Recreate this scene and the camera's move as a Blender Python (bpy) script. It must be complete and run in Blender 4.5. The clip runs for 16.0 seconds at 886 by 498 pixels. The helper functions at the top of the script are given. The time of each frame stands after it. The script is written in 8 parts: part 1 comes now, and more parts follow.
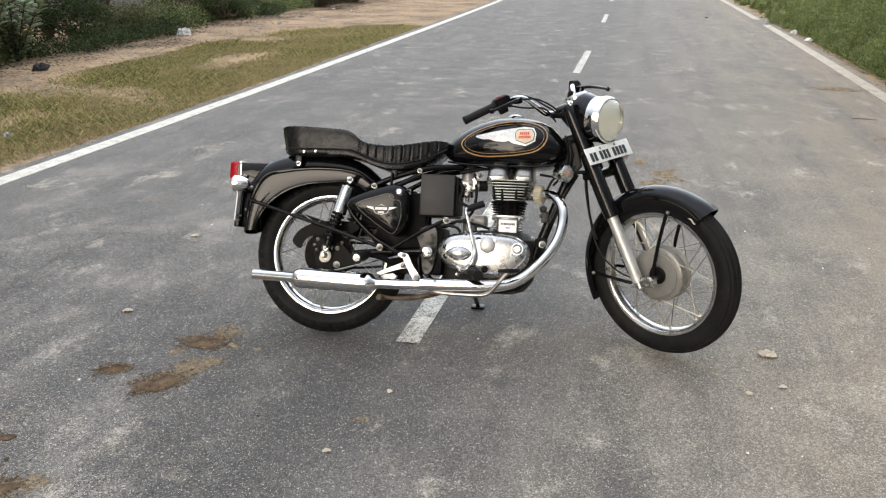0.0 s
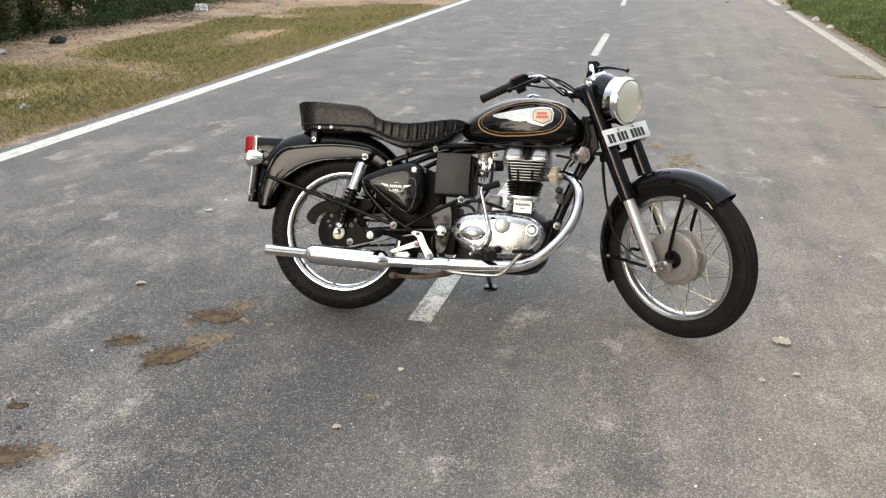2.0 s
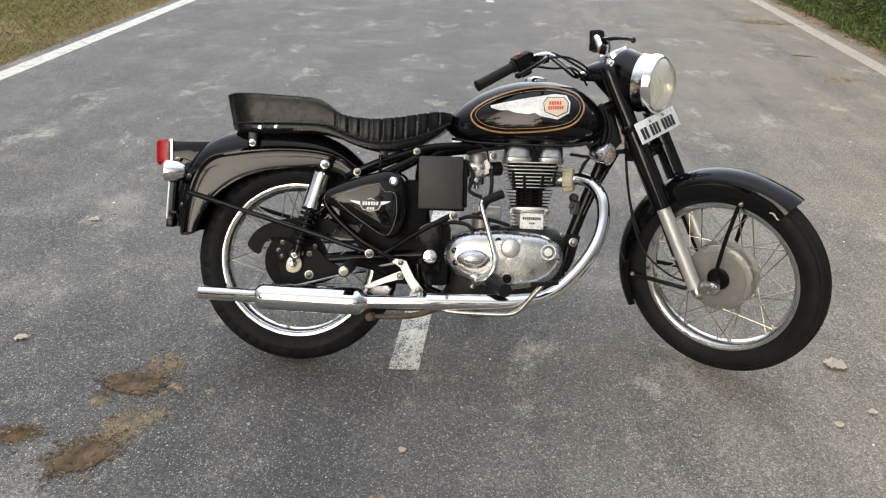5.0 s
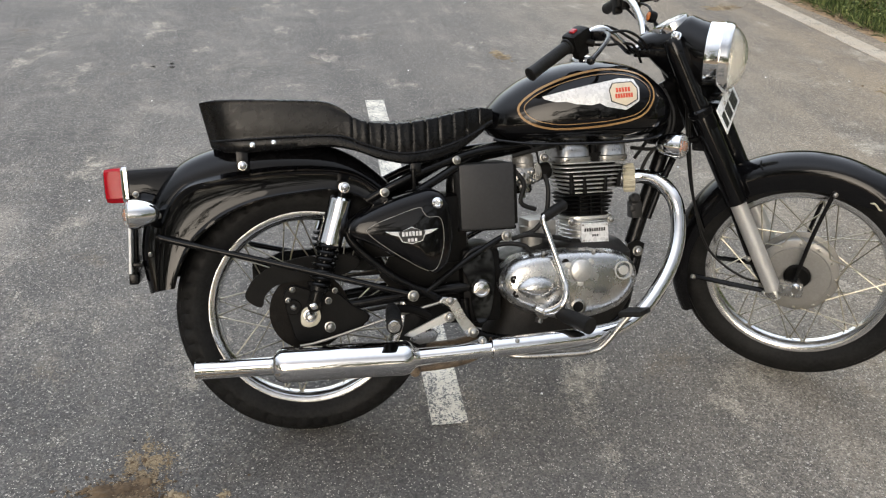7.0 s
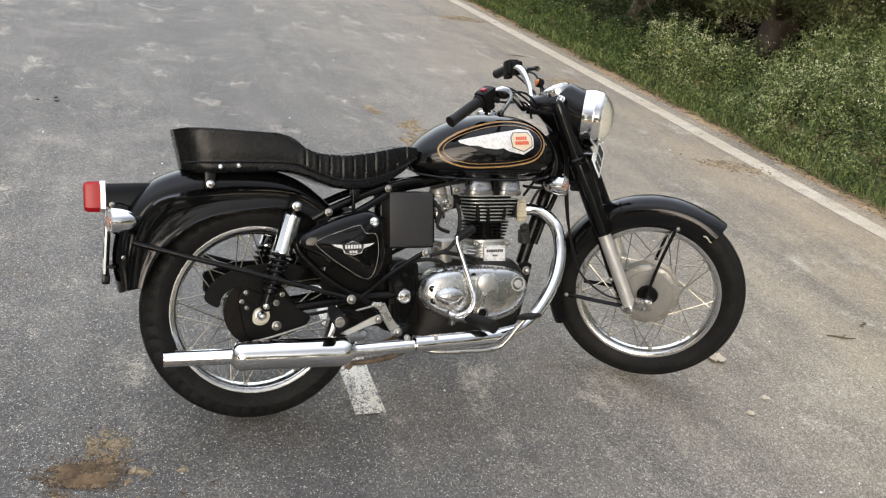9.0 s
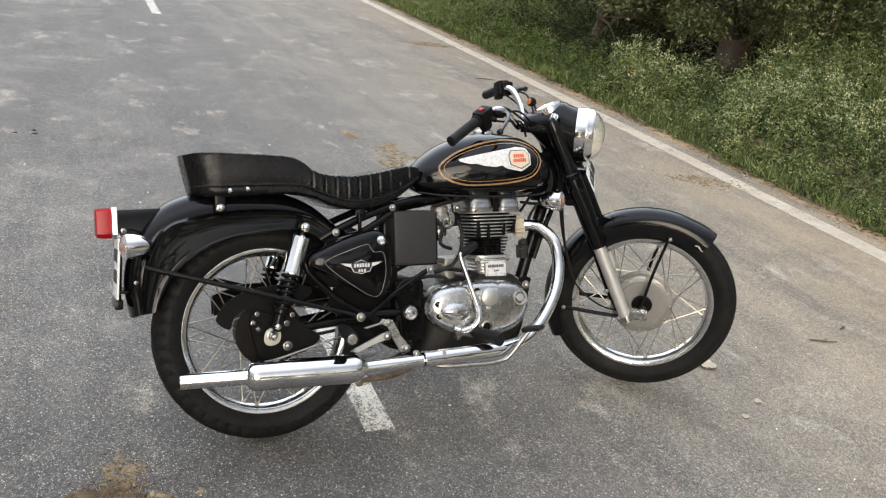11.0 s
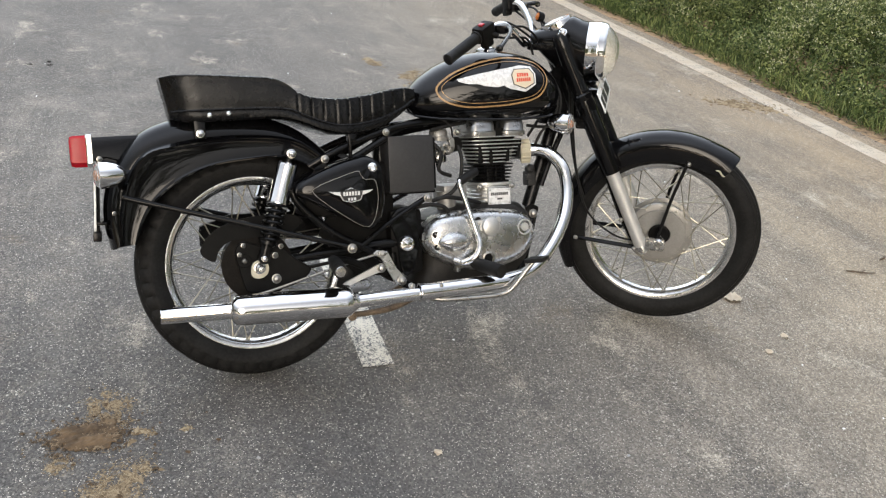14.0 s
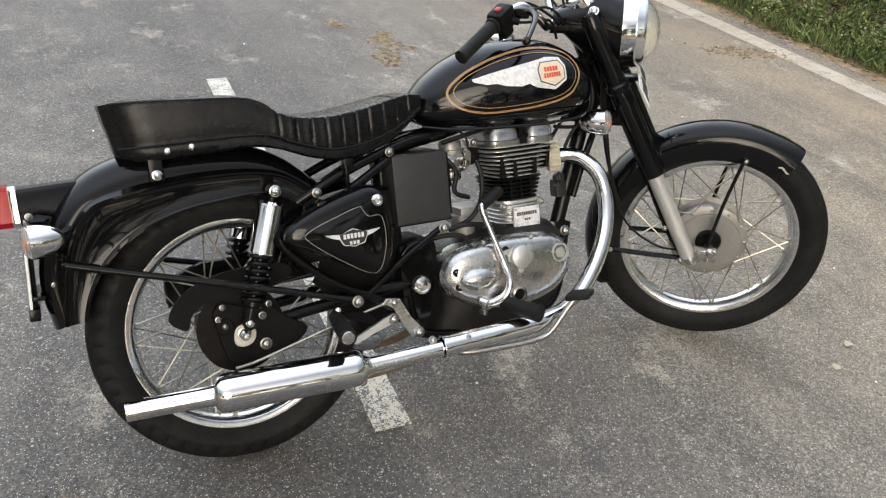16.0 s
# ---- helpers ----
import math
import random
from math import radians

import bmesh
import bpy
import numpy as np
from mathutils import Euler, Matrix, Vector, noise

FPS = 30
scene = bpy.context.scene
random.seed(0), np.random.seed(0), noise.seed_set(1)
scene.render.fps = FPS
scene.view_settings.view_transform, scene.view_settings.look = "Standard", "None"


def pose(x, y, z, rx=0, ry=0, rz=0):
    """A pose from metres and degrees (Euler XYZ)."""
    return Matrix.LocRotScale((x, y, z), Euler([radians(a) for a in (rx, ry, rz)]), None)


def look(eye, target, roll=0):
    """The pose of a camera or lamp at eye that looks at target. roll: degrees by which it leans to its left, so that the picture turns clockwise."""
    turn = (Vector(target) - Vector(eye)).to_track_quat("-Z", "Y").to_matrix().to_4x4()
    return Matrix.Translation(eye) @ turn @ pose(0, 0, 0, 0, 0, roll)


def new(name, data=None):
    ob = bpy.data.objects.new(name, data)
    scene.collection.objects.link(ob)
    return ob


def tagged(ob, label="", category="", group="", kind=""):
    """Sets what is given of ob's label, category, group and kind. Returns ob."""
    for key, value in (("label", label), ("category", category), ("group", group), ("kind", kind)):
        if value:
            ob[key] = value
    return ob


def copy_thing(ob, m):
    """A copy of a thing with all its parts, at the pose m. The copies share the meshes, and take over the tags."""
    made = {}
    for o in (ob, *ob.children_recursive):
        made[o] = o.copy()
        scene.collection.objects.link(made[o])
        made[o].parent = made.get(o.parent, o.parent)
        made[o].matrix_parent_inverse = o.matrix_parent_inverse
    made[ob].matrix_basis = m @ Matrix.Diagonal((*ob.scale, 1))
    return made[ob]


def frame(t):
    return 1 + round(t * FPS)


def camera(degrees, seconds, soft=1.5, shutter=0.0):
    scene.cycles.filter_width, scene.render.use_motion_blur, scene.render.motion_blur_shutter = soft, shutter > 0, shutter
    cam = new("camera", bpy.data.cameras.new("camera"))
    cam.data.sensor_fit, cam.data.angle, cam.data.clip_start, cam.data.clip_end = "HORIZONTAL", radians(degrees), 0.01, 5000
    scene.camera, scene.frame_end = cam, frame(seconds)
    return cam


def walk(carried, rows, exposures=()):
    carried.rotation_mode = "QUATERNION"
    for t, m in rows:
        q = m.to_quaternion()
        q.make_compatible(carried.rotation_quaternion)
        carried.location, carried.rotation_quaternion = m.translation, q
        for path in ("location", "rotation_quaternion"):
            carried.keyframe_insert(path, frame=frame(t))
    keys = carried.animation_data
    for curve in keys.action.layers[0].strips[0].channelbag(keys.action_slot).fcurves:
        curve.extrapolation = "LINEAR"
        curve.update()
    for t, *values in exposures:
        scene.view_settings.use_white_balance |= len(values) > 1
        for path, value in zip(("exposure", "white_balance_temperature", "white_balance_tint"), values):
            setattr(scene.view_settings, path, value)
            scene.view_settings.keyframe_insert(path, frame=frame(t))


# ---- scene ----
cam = camera(53.68, 16.0, soft=1.2)
# seconds, place, turn about x, y, z
PATH = [
    (0.0, 0.8490, -3.5405, 1.5693, 71.108, 0.033, 11.990),
    (0.5, 0.8621, -3.5180, 1.5709, 70.991, 1.427, 11.183),
    (1.0, 0.8716, -3.5200, 1.5621, 71.220, 1.358, 11.422),
    (1.5, 0.8683, -3.5292, 1.5579, 70.794, 0.015, 12.592),
    (2.0, 0.8402, -3.5299, 1.5523, 69.927, -0.872, 13.164),
    (2.5, 0.8194, -3.5360, 1.5715, 71.265, -1.466, 12.984),
    (3.0, 0.7585, -3.5259, 1.5752, 72.975, -1.899, 12.569),
    (3.5, 0.6796, -3.4820, 1.5541, 71.183, -1.810, 10.789),
    (4.0, 0.5652, -3.2471, 1.5220, 69.376, -1.753, 8.678),
    (6.5, -0.2226, -2.2684, 1.5612, 62.890, -1.161, -5.634),
    (7.0, -0.3796, -2.1279, 1.5435, 61.973, -1.881, -9.560),
    (7.5, -0.5806, -2.0317, 1.5560, 60.883, -4.947, -13.495),
    (8.0, -0.6751, -2.0789, 1.5638, 61.146, -9.585, -13.687),
    (8.5, -0.6977, -2.3560, 1.5847, 63.429, -9.479, -15.409),
    (9.0, -0.7681, -2.5077, 1.6110, 66.583, -8.075, -19.178),
    (9.5, -0.9087, -2.5248, 1.6023, 68.383, -9.017, -21.493),
    (12.0, -0.9139, -2.5294, 1.5869, 68.206, -5.243, -21.677),
    (12.5, -0.8679, -2.5416, 1.5740, 67.401, -4.456, -21.182),
    (13.0, -0.8310, -2.5608, 1.5535, 66.601, -5.121, -20.346),
    (13.5, -0.7597, -2.5490, 1.5486, 66.008, -4.875, -20.101),
    (14.0, -0.7139, -2.4569, 1.5374, 63.947, -5.722, -19.422),
    (14.5, -0.7296, -2.2094, 1.5109, 60.645, -6.260, -19.915),
    (15.0, -0.7336, -2.0030, 1.5580, 59.414, -6.097, -20.697),
    (15.5, -0.7157, -1.9845, 1.5398, 59.462, -6.032, -20.139),
    (16.0, -0.6664, -1.8899, 1.5421, 60.148, -3.979, -23.272),
]
walk(cam, [(t, pose(x, y, z, rx, ry, rz)) for t, x, y, z, rx, ry, rz in PATH],
     [(0.0, 0.75), (1.5, 0.80), (2.5, 0.81), (3.0, 0.58), (3.6, 0.66), (4.2, 0.69), (7.0, 0.68), (8.5, 0.89), (9.5, 0.86), (12.0, 0.86), (13.5, 0.86), (14.5, 0.87), (15.0, 0.86), (16.0, 0.82)])

# ---- light ----
SUN_UP, SUN_WAY = 22.0, 200.0          # height and compass bearing of the hazy low sun, degrees
world = bpy.data.worlds.new("hazy_evening_sky")
scene.world = world
world.use_nodes = True
wn = world.node_tree.nodes
sky = wn.new("ShaderNodeTexSky")
sky.sky_type = "NISHITA"
sky.sun_disc = False
sky.sun_elevation = radians(SUN_UP)
sky.sun_rotation = radians(SUN_WAY)
sky.air_density, sky.dust_density, sky.ozone_density = 1.0, 1.2, 1.0
wn["Background"].inputs["Strength"].default_value = 0.15
# thin cloud over the whole sky: paler, and brightest high up on the far side from the low sun
wl = world.node_tree.links
pale = wn.new("ShaderNodeHueSaturation")
pale.inputs["Saturation"].default_value = 0.48
wl.new(sky.outputs["Color"], pale.inputs["Color"])
way = wn.new("ShaderNodeTexCoord")
high = wn.new("ShaderNodeVectorMath")
high.operation = "DOT_PRODUCT"
high.inputs[1].default_value = Vector((-0.05, 0.38, 0.92)).normalized()
wl.new(way.outputs["Generated"], high.inputs[0])
lift = wn.new("ShaderNodeMapRange")
for k, v in zip(("From Min", "From Max", "To Min", "To Max"), (0.34, 1.0, 0.72, 5.0)):
    lift.inputs[k].default_value = v
lift.interpolation_type = "SMOOTHSTEP"
wl.new(high.outputs["Value"], lift.inputs["Value"])
veil = wn.new("ShaderNodeMix")
veil.data_type, veil.blend_type = "RGBA", "MULTIPLY"
veil.inputs[0].default_value = 1.0
wl.new(pale.outputs["Color"], veil.inputs[6])
wl.new(lift.outputs["Result"], veil.inputs[7])
warm = wn.new("ShaderNodeMix")
warm.data_type, warm.blend_type = "RGBA", "MULTIPLY"
warm.inputs[0].default_value = 1.0
warm.inputs[7].default_value = (1.058, 1.0, 0.918, 1)
wl.new(veil.outputs[2], warm.inputs[6])
wl.new(warm.outputs[2], wn["Background"].inputs["Color"])
sun = new("sun", bpy.data.lights.new("sun", "SUN"))
sun.data.energy, sun.data.angle, sun.data.color = 0.70, radians(34), (1.0, 0.88, 0.74)
a, e = radians(SUN_WAY), radians(SUN_UP)
sun.matrix_world = look((0, 0, 0), (-math.sin(a) * math.cos(e), -math.cos(a) * math.cos(e), -math.sin(e)))
scene.view_settings.exposure = 0.70


# ---- materials ----
class Nodes:
    """Short-hand for a node material."""

    def __init__(self, name):
        self.mat = bpy.data.materials.new(name)
        self.mat.use_nodes = True
        self.tree = self.mat.node_tree
        self.bsdf = self.tree.nodes["Principled BSDF"]
        self.coord = self.tree.nodes.new("ShaderNodeTexCoord").outputs["Object"]

    def link(self, a, b):
        self.tree.links.new(a, b)

    def put(self, socket, value):
        s = self.bsdf.inputs[socket]
        if isinstance(value, bpy.types.NodeSocket):
            self.link(value, s)
        else:
            s.default_value = (*value, 1) if isinstance(value, tuple) and len(value) == 3 else value

    def scaled(self, scale):
        n = self.tree.nodes.new("ShaderNodeMapping")
        n.inputs["Scale"].default_value = scale
        self.link(self.coord, n.inputs["Vector"])
        return n.outputs["Vector"]

    def noise(self, scale, detail=3, rough=0.55, vec=None, distort=0.0):
        n = self.tree.nodes.new("ShaderNodeTexNoise")
        n.inputs["Scale"].default_value, n.inputs["Detail"].default_value = scale, detail
        n.inputs["Roughness"].default_value, n.inputs["Distortion"].default_value = rough, distort
        self.link(vec or self.coord, n.inputs["Vector"])
        return n.outputs["Fac"]

    def cells(self, scale, vec=None, feature="F1"):
        n = self.tree.nodes.new("ShaderNodeTexVoronoi")
        n.feature = feature
        n.inputs["Scale"].default_value = scale
        self.link(vec or self.coord, n.inputs["Vector"])
        return n.outputs["Distance"], n.outputs["Color"]

    def ramp(self, fac, *stops):
        n = self.tree.nodes.new("ShaderNodeValToRGB")
        el = n.color_ramp.elements
        while len(el) < len(stops):
            el.new(0.5)
        for k, (p, c) in zip(el, stops):
            k.position = p
            k.color = (c, c, c, 1) if isinstance(c, (int, float)) else (*c, 1)
        self.link(fac, n.inputs["Fac"])
        return n.outputs["Color"]

    def mix(self, fac, a, b, how="MIX"):
        n = self.tree.nodes.new("ShaderNodeMix")
        n.data_type, n.blend_type = "RGBA", how
        for s, v in ((n.inputs[0], fac), (n.inputs[6], a), (n.inputs[7], b)):
            if isinstance(v, bpy.types.NodeSocket):
                self.link(v, s)
            else:
                s.default_value = (*v, 1) if isinstance(v, tuple) else v
        return n.outputs[2]

    def math(self, how, a, b=0.0):
        n = self.tree.nodes.new("ShaderNodeMath")
        n.operation = how
        for s, v in zip(n.inputs, (a, b)):
            if isinstance(v, bpy.types.NodeSocket):
                self.link(v, s)
            else:
                s.default_value = v
        return n.outputs[0]

    def axis(self, k):
        n = self.tree.nodes.new("ShaderNodeSeparateXYZ")
        self.link(self.coord, n.inputs[0])
        return n.outputs[k]

    def island(self):
        return self.tree.nodes.new("ShaderNodeNewGeometry").outputs["Random Per Island"]

    def single(self):
        return self.tree.nodes.new("ShaderNodeObjectInfo").outputs["Random"]

    def bump(self, height, strength, distance):
        n = self.tree.nodes.new("ShaderNodeBump")
        n.inputs["Strength"].default_value, n.inputs["Distance"].default_value = strength, distance
        self.link(height, n.inputs["Height"])
        self.link(n.outputs["Normal"], self.bsdf.inputs["Normal"])


def surface(name, dark, light, scale, rough, metal=0.0, bump=0.0, bump_scale=None, coat=0.0, rough_var=0.08, spec=0.5):
    """A plain surface with variation at two scales in colour, gloss and relief."""
    m = Nodes(name)
    f = m.mix(0.5, m.noise(scale, 4), m.noise(scale * 9, 2))
    m.put("Base Color", m.ramp(f, (0.32, dark), (0.68, light)))
    m.put("Roughness", m.ramp(m.noise(scale * 2.3, 4), (0.3, max(0.02, rough - rough_var)), (0.7, rough + rough_var)))
    m.put("Metallic", metal)
    m.put("Coat Weight", coat)
    m.put("Coat Roughness", 0.03)
    m.put("Specular IOR Level", spec)
    if bump:
        m.bump(m.noise(bump_scale or scale * 8, 3), bump, 0.002)
    return m.mat


BLACK_PAINT = surface("black_gloss_paint", (0.0025, 0.0025, 0.003), (0.004, 0.004, 0.0045), 9, 0.03, rough_var=0.015, spec=0.30)
FRAME_BLACK = surface("frame_black_enamel", (0.003, 0.003, 0.0035), (0.006, 0.006, 0.006), 20, 0.20, rough_var=0.1, spec=0.20)
MATT_BLACK = surface("matt_black", (0.0035, 0.0035, 0.0035), (0.008, 0.0077, 0.0073), 25, 0.5, bump=0.15, bump_scale=300, spec=0.10)
BOX_GREY = surface("battery_box_satin_black", (0.027, 0.027, 0.028), (0.036, 0.036, 0.037), 14, 0.44, bump=0.05, bump_scale=400, spec=0.26)
RUBBER = surface("rubber", (0.005, 0.005, 0.005), (0.012, 0.0115, 0.011), 30, 0.55, bump=0.2, bump_scale=200, spec=0.25)
TYRE = surface("dusty_tyre_rubber", (0.0050, 0.0050, 0.0050), (0.0155, 0.0152, 0.0150), 14, 0.60, bump=0.25, bump_scale=160, spec=0.17)
LEATHER = surface("black_seat_vinyl", (0.003, 0.003, 0.0034), (0.006, 0.006, 0.0064), 18, 0.27, bump=0.2, bump_scale=420, spec=0.24)
CHROME = surface("chrome", (0.70, 0.70, 0.71), (0.78, 0.78, 0.78), 12, 0.045, metal=1.0, rough_var=0.03)
REFLECTOR = surface("lamp_reflector", (0.90, 0.90, 0.86), (0.95, 0.95, 0.91), 14, 0.12, metal=0.70, rough_var=0.02)
RIM_CHROME = surface("dusty_rim_chrome", (0.62, 0.62, 0.62), (0.74, 0.74, 0.73), 12, 0.20, metal=1.0, rough_var=0.07)
STEEL = surface("plated_steel", (0.30, 0.29, 0.27), (0.50, 0.485, 0.45), 40, 0.32, metal=1.0, rough_var=0.08)
BRASSY = surface("zinc_spoke_steel", (0.34, 0.315, 0.25), (0.48, 0.45, 0.37), 30, 0.34, metal=1.0)
ALLOY = surface("polished_alloy", (0.44, 0.44, 0.435), (0.58, 0.58, 0.57), 14, 0.26, metal=0.97, bump=0.03, bump_scale=90, rough_var=0.07)
CAST = surface("cast_alloy", (0.54, 0.54, 0.53), (0.70, 0.70, 0.68), 26, 0.38, metal=0.8, bump=0.25, bump_scale=240)
DARK_ALLOY = surface("dull_dark_alloy", (0.24, 0.24, 0.24), (0.40, 0.40, 0.395), 16, 0.27, metal=1.0, rough_var=0.06)
ROCKER_ALLOY = surface("satin_rocker_alloy", (0.34, 0.34, 0.335), (0.48, 0.48, 0.47), 16, 0.30, metal=0.95, rough_var=0.06)
SLIDER = surface("brushed_alloy", (0.58, 0.58, 0.57), (0.70, 0.70, 0.68), 30, 0.42, metal=0.65)
HUB_GREY = surface("painted_hub", (0.27, 0.262, 0.245), (0.34, 0.33, 0.31), 18, 0.42, metal=0.5, bump=0.1)
CREAM = surface("heat_bleached_collar", (0.42, 0.38, 0.27), (0.62, 0.58, 0.45), 30, 0.6)
POST_IVORY = surface("dusty_ivory_plate", (0.46, 0.43, 0.34), (0.60, 0.57, 0.46), 40, 0.5, metal=0.2)
RUST = surface("rusty_steel", (0.045, 0.033, 0.024), (0.20, 0.145, 0.095), 30, 0.7, metal=0.2, bump=0.3)
GOLD = surface("gold_line_paint", (0.30, 0.17, 0.07), (0.40, 0.24, 0.10), 25, 0.35)
SILVER_DECAL = surface("silver_badge", (0.66, 0.66, 0.66), (0.78, 0.78, 0.77), 40, 0.28, metal=0.15)
CREAM_DECAL = surface("pale_badge_ground", (0.62, 0.52, 0.38), (0.74, 0.64, 0.48), 30, 0.35)
RED_DECAL = surface("red_badge_paint", (0.55, 0.05, 0.02), (0.68, 0.08, 0.03), 30, 0.35)
PLATE_WHITE = surface("number_plate_white", (0.80, 0.80, 0.78), (0.88, 0.88, 0.86), 20, 0.30)
HORN_BLACK = surface("dusty_black_horn", (0.008, 0.008, 0.008), (0.02, 0.019, 0.018), 30, 0.45)
GRIME_AND_HOLE = surface("grime_and_hole_shade", (0.005, 0.0045, 0.004), (0.016, 0.0135, 0.011), 35, 0.8, bump=0.5, bump_scale=150, spec=0.12)
LINE_GREY = surface("dull_pale_line", (0.20, 0.19, 0.17), (0.30, 0.285, 0.26), 30, 0.4)
INK = surface("black_lettering", (0.010, 0.010, 0.010), (0.02, 0.02, 0.02), 30, 0.45)
BUTTON_RED = surface("red_switch", (0.30, 0.015, 0.02), (0.38, 0.02, 0.03), 30, 0.35)
BRIGHT_SIDE = surface("oily_black_metal", (0.008, 0.0075, 0.007), (0.026, 0.023, 0.020), 22, 0.5, metal=0.3, bump=0.3)


def lens(name, colour, rough=0.08, through_light=0.55, spec=0.5):
    m = Nodes(name)
    m.put("Base Color", colour)
    m.put("Roughness", rough)
    m.put("Transmission Weight", through_light)
    m.put("IOR", 1.49)
    ribs = m.cells(260)[0]
    m.bump(ribs, 0.03, 0.001)
    m.put("Specular IOR Level", spec)
    return m.mat


RED_LENS = lens("red_lamp_plastic", (0.36, 0.004, 0.012), 0.16, 0.06, 0.22)
AMBER_LENS = lens("amber_plastic", (0.75, 0.22, 0.05), 0.12, 0.4)
CLEAR_LENS = lens("clear_lamp_plastic", (0.9, 0.88, 0.85), 0.06, 0.8)
m = Nodes("headlamp_glass")
m.put("Base Color", (0.99, 0.98, 0.93))
m.put("Roughness", 0.02)
m.put("Transmission Weight", 0.93)
m.put("IOR", 1.5)
w = m.tree.nodes.new("ShaderNodeTexWave")
w.bands_direction = "Y"
w.inputs["Scale"].default_value = 40
m.link(m.coord, w.inputs["Vector"])
m.bump(w.outputs["Fac"], 0.05, 0.001)
LAMP_GLASS = m.mat


def asphalt():
    m = Nodes("worn_asphalt")
    stones_d, stones_c = m.cells(185)
    chips_d, chips_c = m.cells(260)
    pick = m.tree.nodes.new("ShaderNodeSeparateColor")
    m.link(stones_c, pick.inputs[0])
    chip = m.tree.nodes.new("ShaderNodeSeparateColor")
    m.link(chips_c, chip.inputs[0])
    grain = m.noise(430, 3, 0.7)
    # stones of many greys in a dark binder
    base = m.ramp(pick.outputs[0], (0.0, (0.062, 0.063, 0.065)), (0.50, (0.092, 0.093, 0.095)), (0.78, (0.122, 0.121, 0.121)), (0.92, (0.20, 0.197, 0.192)), (1.0, (0.40, 0.39, 0.37)))
    base = m.mix(m.ramp(grain, (0.40, 0.75), (0.58, 0.0)), base, (0.060, 0.0605, 0.062))
    base = m.mix(m.ramp(chip.outputs[2], (0.84, 0.0), (0.90, 0.55)), base, (0.25, 0.247, 0.24))
    # dust ground into the surface, in blotches and in streaks along the wheel tracks, broken up by the stones
    speck = m.math("SUBTRACT", m.mix(0.5, m.noise(70, 4, 0.75), m.noise(210, 2, 0.6)), 0.5)

    def broken(mask, k):
        return m.math("ADD", mask, m.math("MULTIPLY", speck, k))

    blotch = m.noise(1.5, 7, 0.66, distort=0.3)
    fine = m.noise(5.5, 6, 0.7, m.scaled((1, 0.7, 1)))
    along = m.noise(1.0, 6, 0.66, m.scaled((2.6, 0.16, 1)))
    veil = m.ramp(broken(m.mix(0.45, blotch, along), 0.55), (0.42, 0.0), (0.50, 0.15), (0.62, 0.66))
    base = m.mix(veil, base, (0.276, 0.270, 0.261))
    base = m.mix(m.ramp(broken(m.mix(0.5, fine, blotch), 0.65), (0.53, 0.0), (0.64, 0.74)), base, (0.345, 0.325, 0.295))
    base = m.mix(m.ramp(broken(m.mix(0.5, m.noise(2.7, 5, 0.6), along), 0.4), (0.36, 0.7), (0.48, 0.0)), base, (0.068, 0.069, 0.072))
    mottle = m.ramp(broken(m.mix(0.5, m.noise(9, 6, 0.72), m.noise(23, 4, 0.7)), 0.45), (0.49, 0.0), (0.64, 0.45))
    base = m.mix(mottle, base, (0.225, 0.205, 0.178))
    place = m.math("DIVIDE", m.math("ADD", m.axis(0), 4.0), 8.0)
    # darker strip along the middle: soft shade by the motorcycle put into the colour
    shade_strip = m.ramp(place, (0.43, 0.0), (0.485, 0.46), (0.56, 0.46), (0.625, 0.0))
    base = m.mix(m.math("MULTIPLY", shade_strip, m.ramp(broken(along, 0.6), (0.35, 0.4), (0.6, 1.0))), base, (0.080, 0.080, 0.082))
    side = m.ramp(place, (0.48, 0.0), (0.57, 0.26), (0.68, 0.62), (0.86, 0.92), (1.0, 0.95))
    across = m.ramp(place, (0.5, (0.31, 0.294, 0.268)), (0.78, (0.350, 0.300, 0.226)), (0.95, (0.395, 0.315, 0.215)))
    base = m.mix(m.math("MULTIPLY", side, m.ramp(broken(m.mix(0.4, along, blotch), 0.5), (0.36, 0.22), (0.58, 1.0))), base, across)
    # a ragged darker ellipse: the standing motorcycle's soft shade put into the asphalt colour
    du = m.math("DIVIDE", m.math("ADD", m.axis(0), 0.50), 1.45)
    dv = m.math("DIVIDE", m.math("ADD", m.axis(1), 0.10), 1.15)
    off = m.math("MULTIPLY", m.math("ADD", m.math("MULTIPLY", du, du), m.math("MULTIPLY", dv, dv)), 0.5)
    bike_shade = m.ramp(m.math("ADD", broken(off, 0.5), m.math("SUBTRACT", m.math("MULTIPLY", blotch, 0.5), 0.25)), (0.18, 0.42), (0.56, 0.0))
    base = m.mix(bike_shade, base, (0.088, 0.089, 0.092))
    # beyond the motorcycle the colour evens out to mid grey with distance
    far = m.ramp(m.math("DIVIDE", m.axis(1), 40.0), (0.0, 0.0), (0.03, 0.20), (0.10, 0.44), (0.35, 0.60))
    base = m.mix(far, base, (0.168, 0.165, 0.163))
    spots = m.ramp(broken(m.noise(3.4, 6, 0.68, m.scaled((1, 0.6, 1))), 0.5), (0.58, 0.0), (0.68, 0.78))
    base = m.mix(m.math("MULTIPLY", spots, m.ramp(m.noise(26, 3, 0.6), (0.35, 0.4), (0.6, 1.0))), base, (0.48, 0.452, 0.395))
    stain = m.ramp(broken(m.noise(2.1, 5, 0.65, distort=0.4), 0.4), (0.63, 0.0), (0.72, 0.4))
    base = m.mix(stain, base, (0.185, 0.150, 0.105))
